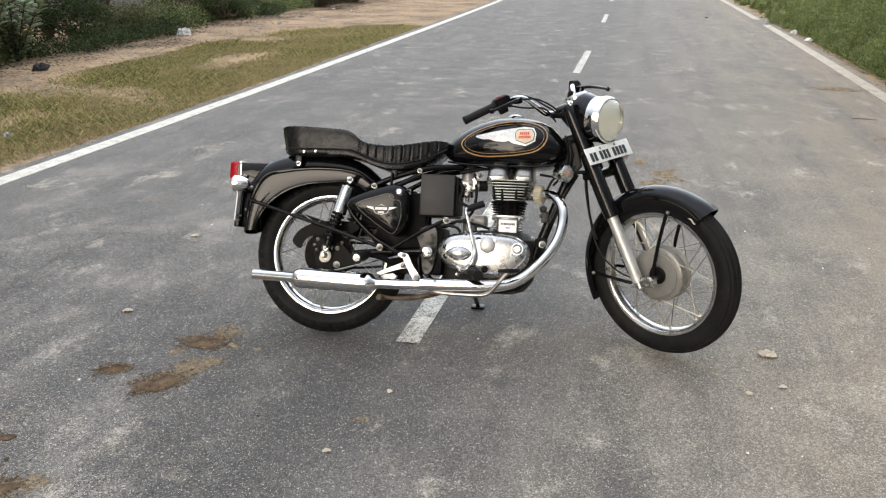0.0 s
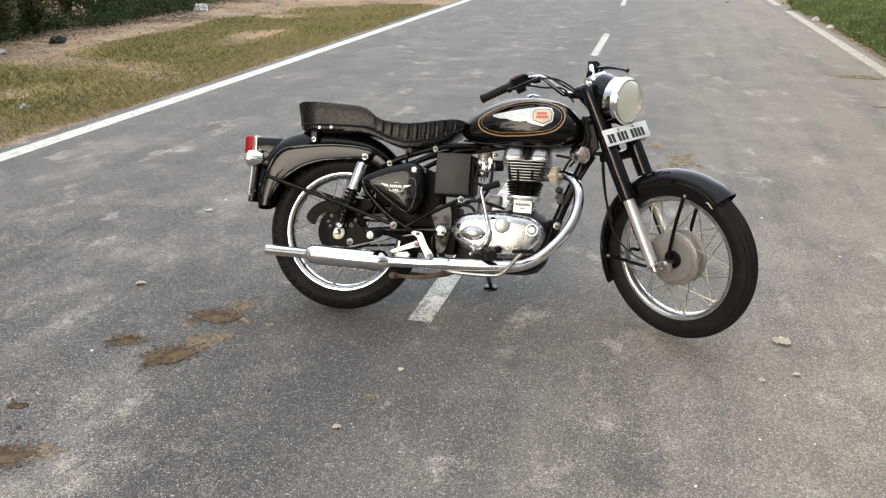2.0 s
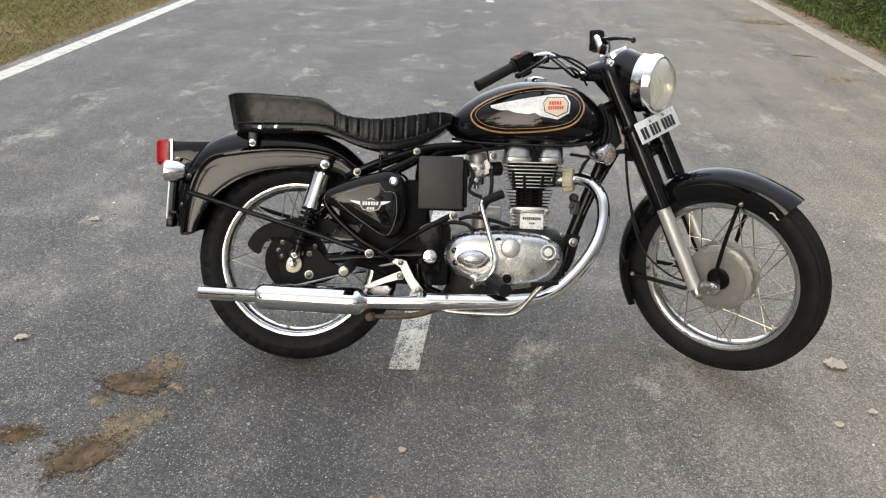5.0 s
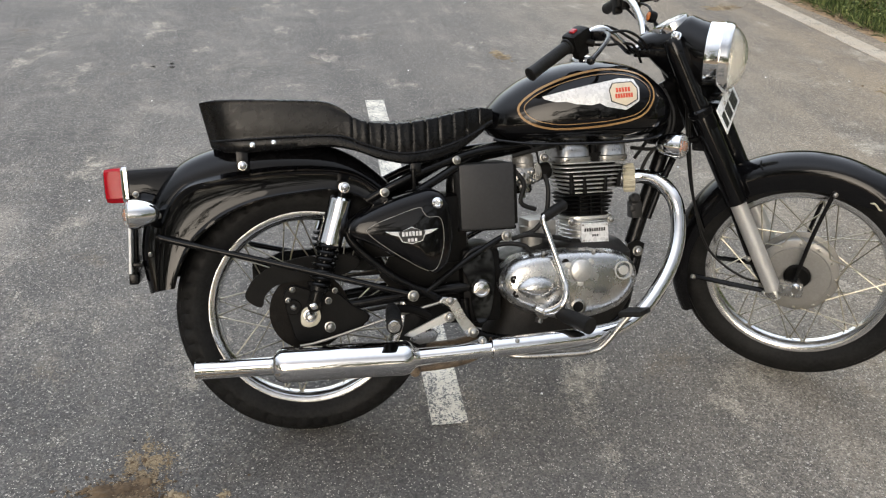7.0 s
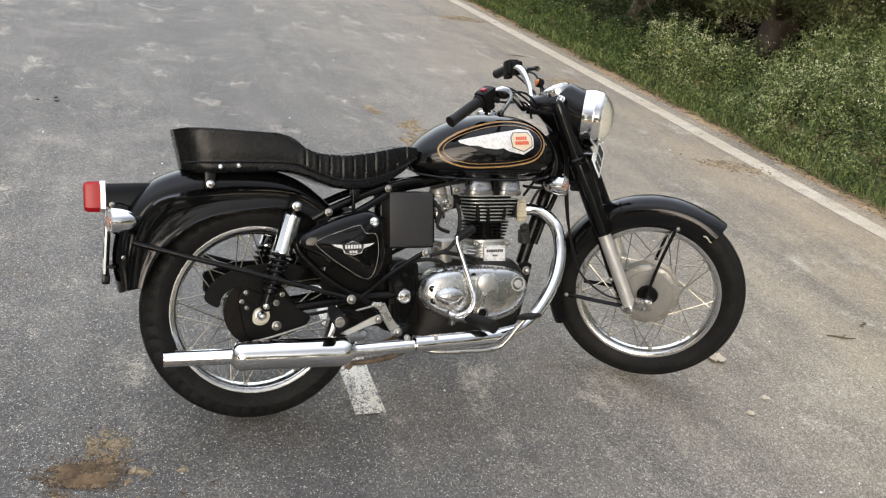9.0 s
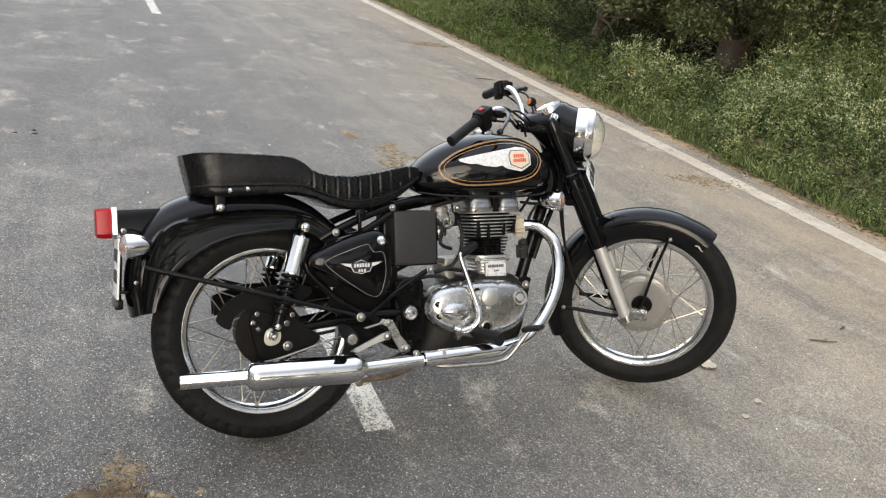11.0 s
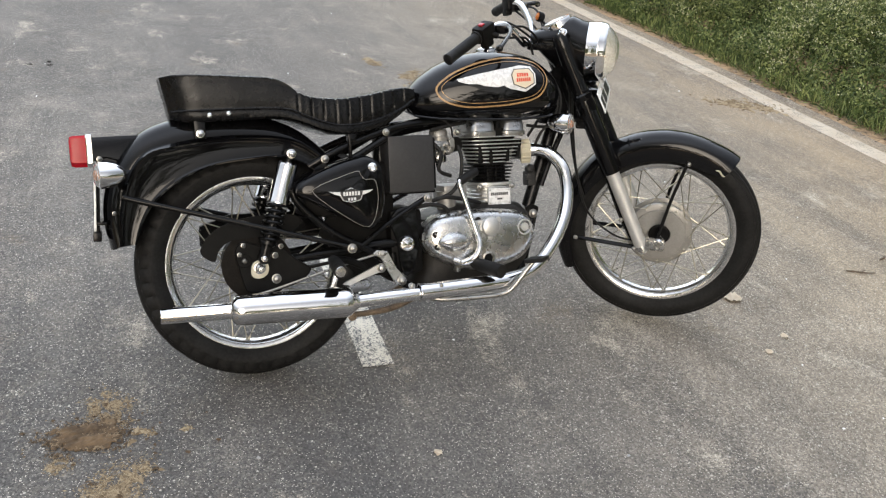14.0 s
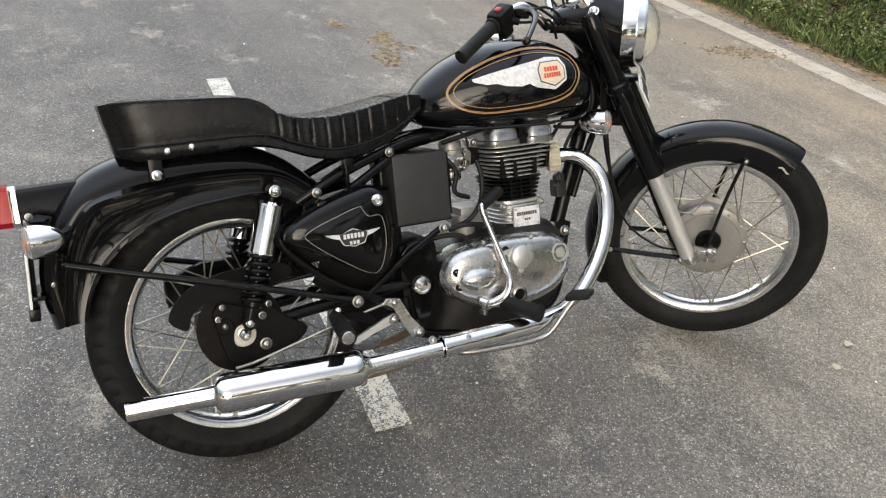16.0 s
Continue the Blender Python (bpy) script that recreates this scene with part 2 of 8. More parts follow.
    # the stones still show through the dust, with pits between them
    base = m.mix(1.0, base, m.ramp(pick.outputs[1], (0.0, 0.68), (0.55, 1.0), (0.88, 1.22), (1.0, 1.62)), "MULTIPLY")
    pit = m.math("MULTIPLY", m.ramp(chip.outputs[0], (0.90, 0.0), (0.92, 1.0)), m.ramp(chips_d, (0.34, 1.0), (0.5, 0.0)))
    base = m.mix(m.math("MULTIPLY", pit, 0.9), base, (0.05, 0.05, 0.05))
    # bare bright chips of stone
    bare = m.math("MULTIPLY", m.ramp(chip.outputs[1], (0.895, 0.0), (0.905, 1.0)), m.ramp(chips_d, (0.30, 1.0), (0.45, 0.0)))
    base = m.mix(m.math("MULTIPLY", bare, 0.9), base, (0.70, 0.69, 0.655))
    white_d, white_c = m.cells(88)
    white = m.tree.nodes.new("ShaderNodeSeparateColor")
    m.link(white_c, white.inputs[0])
    big = m.math("MULTIPLY", m.ramp(white.outputs[0], (0.955, 0.0), (0.965, 1.0)), m.ramp(white_d, (0.26, 1.0), (0.36, 0.0)))
    base = m.mix(m.math("MULTIPLY", big, 0.7), base, (0.60, 0.59, 0.56))
    base = m.mix(1.0, base, (1.068, 1.01, 0.928), "MULTIPLY")
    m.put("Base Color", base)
    m.put("Roughness", 0.85)
    m.put("Specular IOR Level", 0.3)
    m.bump(m.mix(0.35, grain, m.ramp(stones_d, (0.1, 1.0), (0.6, 0.0))), 0.65, 0.0045)
    return m.mat


def paint_line():
    m = Nodes("worn_white_road_paint")
    wear = m.mix(0.30, m.noise(150, 4, 0.75), m.noise(9, 4, 0.65))
    middle = m.ramp(m.math("DIVIDE", m.math("ABSOLUTE", m.axis(0)), 4.0), (0.10, 0.040), (0.20, 0.0))
    keep = m.ramp(m.math("SUBTRACT", wear, middle), (0.420, 0.0), (0.455, 1.0))
    white = m.ramp(m.noise(14, 4), (0.3, (0.62, 0.58, 0.49)), (0.7, (0.82, 0.775, 0.67)))
    grime = m.ramp(m.math("DIVIDE", m.axis(0), 4.0), (0.4, 0.0), (0.8, 0.85))
    white = m.mix(m.math("MULTIPLY", grime, m.ramp(m.noise(3.0, 5, 0.65), (0.3, 0.6), (0.6, 1.0))), white, (0.45, 0.355, 0.25))
    m.put("Base Color", m.mix(keep, (0.14, 0.138, 0.135), white))
    m.put("Roughness", 0.75)
    m.bump(m.noise(250, 2), 0.4, 0.003)
    return m.mat


def soil(name, dark, light, rub):
    m = Nodes(name)
    f = m.mix(0.45, m.noise(0.9, 7, 0.7), m.noise(18, 5, 0.65))
    c = m.ramp(f, (0.40, dark), (0.58, light))
    pebble_d, pebble_c = m.cells(28)
    pick = m.tree.nodes.new("ShaderNodeSeparateColor")
    m.link(pebble_c, pick.inputs[0])
    c = m.mix(m.math("MULTIPLY", m.ramp(pick.outputs[0], (0.9, 0.0), (0.93, 0.8)), m.ramp(pebble_d, (0.3, 1.0), (0.45, 0.0))), c, rub)
    m.put("Base Color", c)
    m.put("Roughness", 0.95)
    m.bump(f, 0.8, 0.02)
    return m.mat


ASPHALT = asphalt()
ROAD_PAINT = paint_line()
SOIL = soil("dry_sandy_soil", (0.115, 0.078, 0.046), (0.45, 0.300, 0.168), (0.46, 0.40, 0.32))
DUNG = soil("trampled_dung_and_dirt", (0.040, 0.025, 0.013), (0.165, 0.108, 0.058), (0.24, 0.17, 0.10))
m = Nodes("straw_crumbs")
m.put("Base Color", m.ramp(m.island(), (0.0, (0.12, 0.085, 0.050)), (0.5, (0.235, 0.176, 0.105)), (1.0, (0.36, 0.288, 0.185))))
m.put("Roughness", 0.95)
STRAW = m.mat
m = Nodes("dung_crumbs")
m.put("Base Color", m.ramp(m.island(), (0.0, (0.045, 0.029, 0.016)), (0.6, (0.13, 0.088, 0.050)), (1.0, (0.26, 0.195, 0.12))))
m.put("Roughness", 0.95)
DUNG_CRUMB = m.mat


def leaf_mat(name, dark, mid, light, rough=0.55, through_light=0.25):
    m = Nodes(name)
    m.put("Base Color", m.ramp(m.island(), (0.0, dark), (0.5, mid), (1.0, light)))
    m.put("Roughness", rough)
    m.put("Specular IOR Level", 0.3)
    m.put("Subsurface Weight", 0.0)
    tr = m.tree.nodes.new("ShaderNodeBsdfTranslucent")
    m.link(m.ramp(m.island(), (0.0, dark), (1.0, light)), tr.inputs["Color"])
    mx = m.tree.nodes.new("ShaderNodeMixShader")
    mx.inputs[0].default_value = through_light
    m.link(m.bsdf.outputs[0], mx.inputs[1])
    m.link(tr.outputs[0], mx.inputs[2])
    m.link(mx.outputs[0], m.tree.nodes["Material Output"].inputs["Surface"])
    return m.mat


GRASS = leaf_mat("half_dry_grass", (0.060, 0.088, 0.018), (0.205, 0.205, 0.056), (0.60, 0.50, 0.25))
DRY_GRASS = leaf_mat("dry_straw_grass", (0.20, 0.165, 0.075), (0.36, 0.30, 0.15), (0.55, 0.46, 0.25))
WEED = leaf_mat("weed_leaves", (0.024, 0.044, 0.013), (0.100, 0.145, 0.044), (0.36, 0.40, 0.15))
# two weed copies: tree shade in the first leaf colour, sunlight in the second
WEED_SHADED = leaf_mat("shaded_verge_leaves", (0.020, 0.042, 0.009), (0.070, 0.112, 0.026), (0.21, 0.25, 0.072))
WEED_SUNLIT = leaf_mat("sunlit_weed_leaves", (0.115, 0.155, 0.048), (0.165, 0.21, 0.072), (0.245, 0.28, 0.105))
BLOSSOM = leaf_mat("tiny_white_blossom", (0.44, 0.46, 0.22), (0.62, 0.62, 0.36), (0.76, 0.74, 0.54))
DRY_STALK = leaf_mat("dry_brown_twigs", (0.065, 0.053, 0.042), (0.14, 0.116, 0.09), (0.25, 0.21, 0.165))
DEBRIS = leaf_mat("rotting_leaf_litter", (0.025, 0.019, 0.013), (0.08, 0.06, 0.04), (0.30, 0.25, 0.18))
FIELD = leaf_mat("sunlit_mustard_field", (0.30, 0.34, 0.05), (0.50, 0.46, 0.05), (0.70, 0.58, 0.06))
YELLOW = leaf_mat("yellow_petals", (0.65, 0.36, 0.02), (0.75, 0.45, 0.03), (0.8, 0.55, 0.08))
SHRUB = leaf_mat("dark_shrub_leaves", (0.017, 0.033, 0.009), (0.036, 0.060, 0.016), (0.095, 0.120, 0.038))
# undergrowth leaves darkened to put the trees' deep shade into their colour
SHADE_LEAF = leaf_mat("shade_darkened_leaves", (0.012, 0.020, 0.007), (0.026, 0.040, 0.012), (0.065, 0.075, 0.028))
TREE_LEAF = leaf_mat("acacia_leaves", (0.048, 0.064, 0.022), (0.120, 0.140, 0.052), (0.27, 0.28, 0.125))
BROAD = leaf_mat("milkweed_leaves", (0.16, 0.20, 0.10), (0.22, 0.27, 0.15), (0.31, 0.36, 0.22))
TWIG = surface("dry_twigs", (0.06, 0.045, 0.03), (0.16, 0.12, 0.085), 12, 0.9)
BARK = surface("dark_bark", (0.055, 0.041, 0.031), (0.15, 0.112, 0.082), 7, 0.95, bump=0.9, bump_scale=22)
DRY_LEAF = surface("fallen_dry_leaf", (0.68, 0.59, 0.46), (0.82, 0.74, 0.61), 40, 0.8)
STONE_WALL = surface("weathered_stone_blocks", (0.17, 0.16, 0.145), (0.34, 0.32, 0.29), 3, 0.9, bump=0.5, bump_scale=30)
POST_STONE = surface("pale_post_stone", (0.50, 0.47, 0.41), (0.64, 0.61, 0.54), 8, 0.9, bump=0.4, bump_scale=40)
MORTAR = surface("wall_mortar", (0.34, 0.29, 0.24), (0.48, 0.41, 0.34), 5, 0.95, bump=0.5, bump_scale=40)
m = Nodes("brick_clay_far")
m.put("Base Color", m.ramp(m.island(), (0.0, (0.36, 0.17, 0.105)), (0.5, (0.54, 0.32, 0.21)), (1.0, (0.66, 0.47, 0.34))))
m.put("Roughness", 0.92)
BRICK_FAR = m.mat
LITTER = surface("crumpled_white_plastic", (0.55, 0.55, 0.55), (0.75, 0.75, 0.74), 10, 0.5)
LITTER_GREY = surface("grey_paper_litter", (0.28, 0.28, 0.28), (0.42, 0.42, 0.41), 10, 0.7)
DARK_LITTER = surface("dark_cloth_litter", (0.02, 0.02, 0.02), (0.05, 0.045, 0.04), 10, 0.9)


# ---- mesh helpers ----
def part(name, bm, material, parent=None, label="", m=None, smooth=38):
    """Links a bmesh as one mesh object, under a thing or a part."""
    me = bpy.data.meshes.new(name)
    bmesh.ops.recalc_face_normals(bm, faces=bm.faces)
    bm.to_mesh(me)
    bm.free()
    me.materials.append(material)
    if smooth:
        me.polygons.foreach_set("use_smooth", [True] * len(me.polygons))
        me.set_sharp_from_angle(angle=radians(smooth))
    ob = new(name, me)
    if parent is not None:
        ob.parent = parent
    if m is not None:
        ob.matrix_basis = m
    if label:
        ob["label"] = label
    return ob


def curve(points, n=6, closed=False):
    """A Catmull-Rom curve through the points, n steps to a span."""
    p = [Vector(q) for q in points]
    k = len(p)
    out = []
    for i in range(k if closed else k - 1):
        a, b, c, d = (p[(i + j) % k] if closed else p[min(max(i + j, 0), k - 1)] for j in (-1, 0, 1, 2))
        for s in range(n):
            t = s / n
            out.append(0.5 * (2 * b + (c - a) * t + (2 * a - 5 * b + 4 * c - d) * t * t + (3 * b - a - 3 * c + d) * t ** 3))
    if not closed:
        out.append(p[-1])
    return out


def loft(bm, rings, closed=True, caps=True, wrap=False):
    """Skins a row of rings of equal length."""
    vs = [[bm.verts.new(p) for p in r] for r in rings]
    n = len(vs[0])
    pairs = list(zip(vs, vs[1:])) + ([(vs[-1], vs[0])] if wrap else [])
    for a, b in pairs:
        for i in range(n if closed else n - 1):
            j = (i + 1) % n
            bm.faces.new((a[i], a[j], b[j], b[i]))
    if caps and not wrap and closed:
        bm.faces.new(vs[0][::-1])
        bm.faces.new(vs[-1])
    return bm


def frames(points):
    """A steady pair of side vectors along a line of points."""
    p = [Vector(q) for q in points]
    tangents = [(p[min(i + 1, len(p) - 1)] - p[max(i - 1, 0)]).normalized() for i in range(len(p))]
    side = tangents[0].orthogonal().normalized()
    out = []
    for t in tangents:
        side = (side - t * side.dot(t)).normalized()
        out.append((side, t.cross(side)))
    return p, out


def tube(bm, points, radius, seg=10, flat=1.0):
    """A round rod along points; radius is a number or one for each point."""
    p, fr = frames(points)
    rr = radius if isinstance(radius, (list, tuple)) else [radius] * len(p)
    loft(bm, [[q + r * (math.cos(2 * math.pi * k / seg) * u + flat * math.sin(2 * math.pi * k / seg) * v) for k in range(seg)]
              for q, (u, v), r in zip(p, fr, rr)])
    return bm


def rod(points, radius, seg=10, bend=5):
    pts = curve(points, bend) if len(points) > 2 else points
    if isinstance(radius, (list, tuple)):
        k = (len(pts) - 1) / (len(radius) - 1)
        radius = [float(np.interp(i / k, range(len(radius)), radius)) for i in range(len(pts))]
    return tube(bmesh.new(), pts, radius, seg)


def lathe(bm, profile, centre=(0, 0, 0), axis=(0, 1, 0), seg=24, closed=False):
    """Turns (radius, height) pairs about an axis through centre."""
    ax = Vector(axis).normalized()
    u = ax.orthogonal().normalized()
    v = ax.cross(u)
    c = Vector(centre)
    rings = [[c + ax * h + max(r, 1e-5) * (math.cos(2 * math.pi * k / seg) * u + math.sin(2 * math.pi * k / seg) * v) for k in range(seg)]
             for r, h in profile]
    if closed:
        loft(bm, rings, wrap=True)
    else:
        loft(bm, rings)
    return bm


def box(bm, lo, hi, bevel=0.0, m=None):
    got = bmesh.ops.create_cube(bm, size=1.0)["verts"]
    lo, hi = Vector(lo), Vector(hi)
    for v in got:
        v.co = Vector([(lo[i] + hi[i]) / 2 + v.co[i] * (hi[i] - lo[i]) for i in range(3)])
    if bevel:
        edges = list({e for v in got for e in v.link_edges})
        done = bmesh.ops.bevel(bm, geom=edges, offset=bevel, segments=2, affect="EDGES", profile=0.6)
        got = list({v for f in done["faces"] for v in f.verts} | {v for v in got if v.is_valid})
    if m is not None:
        for v in got:
            v.co = m @ v.co
    return bm


def slab(bm, outline, y0, y1, round_off=0.004, smooth_n=0, steps=3):
    """A plate in the x-z plane from y0 to y1 with rounded rims. outline: (x, z) pairs."""
    pts = [(x, 0, z) for x, z in outline]
    if smooth_n:
        pts = curve(pts, smooth_n, True)
    pts = [Vector(p) for p in pts]
    c = sum(pts, Vector()) / len(pts)
    size = max((p - c).length for p in pts)
    way = 1 if y1 > y0 else -1
    thick = abs(y1 - y0)
    ro = min(round_off, thick * 0.5)
    low = [(y0 + way * ro * (1 - math.cos(math.pi / 2 * k / steps)), ro * (1 - math.sin(math.pi / 2 * k / steps))) for k in range(steps + 1)]
    low = [(y0, ro + min(0.003, size * 0.12))] + low
    high = [(y1 - (y - y0), inset) for y, inset in reversed(low)]
    loft(bm, [[c + (p - c) * (1 - inset / size) + Vector((0, y, 0)) for p in pts] for y, inset in low + high])
    return bm


def bolt(bm, at, r, h=0.008, axis=(0, -1, 0), washer=True):
    """A domed hexagon nut on a washer."""
    foot = [(0, 0), (r * 1.28, 0), (r * 1.28, h * 0.22), (r, h * 0.26)] if washer else [(0, 0)]
    lathe(bm, foot + [(r, 0.01 * h if not washer else h * 0.27), (r, h * 0.7), (r * 0.88, h * 0.9), (r * 0.62, h * 1.06), (r * 0.42, h * 1.12), (r * 0.36, h * 1.38), (r * 0.2, h * 1.5), (0, h * 1.53)], at, axis, 12)
    return bm


def split(name, bm, mt, parent, label=""):
    """Each loose piece of bm becomes a part of its own."""
    bm.verts.index_update()
    bm.faces.index_update()
    left = set(bm.verts)
    while left:
        island, todo = set(), [min(left, key=lambda q: q.index)]
        while todo:
            v = todo.pop()
            if v in island:
                continue
            island.add(v)
            todo.extend(e.other_vert(v) for e in v.link_edges)
        left -= island
        one, twin = bmesh.new(), {}
        for v in sorted(island, key=lambda q: q.index):
            twin[v] = one.verts.new(v.co)
        for f in sorted({f for v in island for f in v.link_faces}, key=lambda q: q.index):
            one.faces.new([twin[v] for v in f.verts])
        part(name, one, mt, parent, label)
    bm.free()


def empty(name, label, category, m=None, group="", kind=""):
    ob = new(name)
    ob.empty_display_size = 0.1
    if m is not None:
        ob.matrix_basis = m
    return tagged(ob, label, category, group, kind)


def quick_mesh(name, verts, faces_n, counts, materials, face_mat=None, smooth=False):
    """A mesh from numpy arrays of verts and of face corners; counts: corners to a face."""
    me = bpy.data.meshes.new(name)
    me.vertices.add(len(verts))
    me.vertices.foreach_set("co", np.asarray(verts, np.float32).ravel())
    nf = len(faces_n) // counts
    me.loops.add(nf * counts)
    me.loops.foreach_set("vertex_index", np.asarray(faces_n, np.int32))
    me.polygons.add(nf)
    me.polygons.foreach_set("loop_start", np.arange(nf, dtype=np.int32) * counts)
    for mt in materials:
        me.materials.append(mt)
    if face_mat is not None:
        me.polygons.foreach_set("material_index", np.asarray(face_mat, np.int32))
    if smooth:
        me.polygons.foreach_set("use_smooth", np.ones(nf, bool))
    me.update(calc_edges=True)
    return me


# ---- ground and road ----
def centre(y):
    """The road's middle, which swings away to the left in the distance."""
    return float(np.interp(y, [-30, -0.3, 2.5, 8.5, 17, 26, 34.6, 45, 64, 82, 102, 130], [-0.9, 0.0, 0.08, 0.13, 0.16, 0.1, -0.1, -0.5, -2.1, -4.6, -8.0, -16]))


ROAD_YS = [-22 + 1.0 * k for k in range(72)] + [50 + 4 * k for k in range(22)]
SMOOTH_C = {y: np.mean([centre(y + d) for d in (-3, -1.5, 0, 1.5, 3)]) for y in ROAD_YS}


def road_x(y):
    return float(np.interp(y, ROAD_YS, [SMOOTH_C[k] for k in ROAD_YS]))


bm = bmesh.new()
rows = []
edge_rng = random.Random(3)
for y in ROAD_YS:
    l = -3.76 + edge_rng.uniform(-0.03, 0.03)
    r = 3.73 + edge_rng.uniform(-0.03, 0.03)
    xs = [l, -3, -2, -1, 0, 1, 2, 3, r]
    rows.append([bm.verts.new((SMOOTH_C[y] + x, y, 0)) for x in xs])
for a, b in zip(rows, rows[1:]):
    for i in range(len(a) - 1):
        bm.faces.new((a[i], a[i + 1], b[i + 1], b[i]))
for rws in (0, -1):
    low = [[bm.verts.new((q[rws].co.x + (-0.05 if rws == 0 else 0.05), q[rws].co.y, -0.06)) for q in rows], [q[rws] for q in rows]]
    for i in range(len(rows) - 1):
        bm.faces.new((low[0][i], low[0][i + 1], low[1][i + 1], low[1][i]))
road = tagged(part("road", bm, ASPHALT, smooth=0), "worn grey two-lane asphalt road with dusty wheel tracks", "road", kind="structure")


def stripe(x0, x1, y0, y1, name, label):
    bm = bmesh.new()
    n = max(2, int((y1 - y0) / 0.5))
    rws = []
    for k in range(n + 1):
        y = y0 + (y1 - y0) * k / n
        c = road_x(y)
        rws.append([bm.verts.new((c + x, y, z)) for x, z in ((x0, 0.0), (x0, 0.004), (x1, 0.004), (x1, 0.0))])
    for a, b in zip(rws, rws[1:]):
        for i in range(3):
            bm.faces.new((a[i], a[i + 1], b[i + 1], b[i]))
    ob = part(name, bm, ROAD_PAINT, road, smooth=0)
    ob["label"] = label
    return ob


stripe(-3.635, -3.48, -22, 128, "edge_line", "worn white painted edge line")
stripe(3.445, 3.605, -22, 17.2, "edge_line", "worn white painted edge line")
stripe(3.445, 3.605, 18.8, 128, "edge_line", "worn white painted edge line")
for k in range(-2, 13):
    y0 = -0.284 + 8.72 * k
    stripe(-0.045, 0.055, y0, y0 + 2.75, "centre_dash", "worn white painted centre dash")

# the land around, one sheet with a slight swell away from the road
bm = bmesh.new()
gx = [-700, -300, -120, -60, -30, -20, -14] + [-12 + 0.5 * k for k in range(17)] + [-3.74, 0, 3.76] + [4 + 0.5 * k for k in range(17)] + [14, 20, 30, 60, 120, 300, 700]
gy = [-700, -300, -100, -40] + [-20 + 1.0 * k for k in range(61)] + [46, 54, 64, 78, 100, 140, 220, 400, 800]
grid = []
for y in gy:
    row = []
    for x in gx:
        out = abs(x) - 3.74
        z = -0.022
        if abs(y) < 130 and out > 0.05:
            z += 0.05 * (noise.noise(Vector((x * 0.7, y * 0.7, 0))) + 0.4 * noise.noise(Vector((x * 2.3, y * 2.3, 4)))) * min(1, out / 1.5)
        xx = x + (SMOOTH_C.get(round(y), 0) if abs(x) < 30 and y <= 50 else (centre(y) if abs(x) < 60 and y < 130 else 0))
        row.append(bm.verts.new((xx, y, z)))
    grid.append(row)
for a, b in zip(grid, grid[1:]):
    for i in range(len(a) - 1):
        bm.faces.new((a[i], a[i + 1], b[i + 1], b[i]))
tagged(part("ground", bm, SOIL, smooth=60), "dry sandy brown soil beside the road", "ground", kind="structure")


# ---- the motorcycle: x forward, y to its left, z up, from the rear tyre's foot ----
BIKE = pose(-0.356, -0.255, 0.016, 0, 0, 1.13) @ pose(0, 0, 0, -19.65, 0, 0) @ pose(0, 0, 0, 0, -0.71, 0)
bike = empty("motorcycle", "black classic roadster motorcycle with chrome exhaust, leaning on its stand", "motorcycle", BIKE)
WHEELBASE, AXLE_Z, RAKE = 1.398, 0.325, radians(26)
HUB_F = Vector((WHEELBASE, 0, AXLE_Z))
PIVOT = HUB_F - 0.06 * Vector((math.cos(RAKE), 0, math.sin(RAKE)))
STEER = Matrix.Translation(PIVOT) @ Matrix.Rotation(radians(-38.94), 4, Vector((-math.sin(RAKE), 0, math.cos(RAKE)))) @ Matrix.Translation(-PIVOT)


def bp(name, bm, mt, label="", steered=False, parent=None, smooth=38):
    return part(name, bm, mt, parent or bike, label, STEER if steered and parent is None else None, smooth)


# -- wheels --
def tyre_mesh(rear):
    bm = bmesh.new()
    seg = 192
    prof = []
    for k in range(29):
        a = math.pi * (k / 28) * 1.36 - math.pi * 0.18
        prof.append((0.2885 + 0.0455 * math.sin(a), -0.0435 * math.cos(a), a))
    rings = []
    for s in range(seg):
        t = 2 * math.pi * s / seg
        ring = []
        for k, (r, h, a) in enumerate(prof):
            d = 0.0
            out = abs(k - 14)
            if rear:
                if out in (0, 4):
                    d = -0.003
                if 5 <= out <= 9 and (s + (k > 14) * 2) % 4 == 0:
                    d = -0.0055
                if 1 <= out <= 3 and (s + k) % 6 == 0:
                    d = -0.003
                if out == 10:
                    d = 0.0012
            else:
                if out in (0, 3, 6):
                    d = -0.0035
                if out in (8, 9) and s % 6 == 0:
                    d = -0.0025
            ring.append(Vector(((r + d * math.sin(a)) * math.cos(t), h - d * math.cos(a), (r + d * math.sin(a)) * math.sin(t))))
        ring.append(Vector((0.244 * math.cos(t), 0.026, 0.244 * math.sin(t))))
        ring.append(Vector((0.244 * math.cos(t), -0.026, 0.244 * math.sin(t))))
        rings.append(ring)
    return loft(bm, rings, wrap=True)


RIM_PROFILE = [(0.2555, -0.0305), (0.2585, -0.0285), (0.2555, -0.0260), (0.2470, -0.0250), (0.2395, -0.0225), (0.2330, -0.010), (0.2300, 0.0),
               (0.2330, 0.010), (0.2395, 0.0225), (0.2470, 0.0250), (0.2555, 0.0260), (0.2585, 0.0285), (0.2555, 0.0305), (0.2480, 0.0300),
               (0.2400, 0.0280), (0.2345, 0.0240), (0.2290, 0.0110), (0.2260, 0.0), (0.2290, -0.0110), (0.2345, -0.0240), (0.2400, -0.0280), (0.2480, -0.0300)]


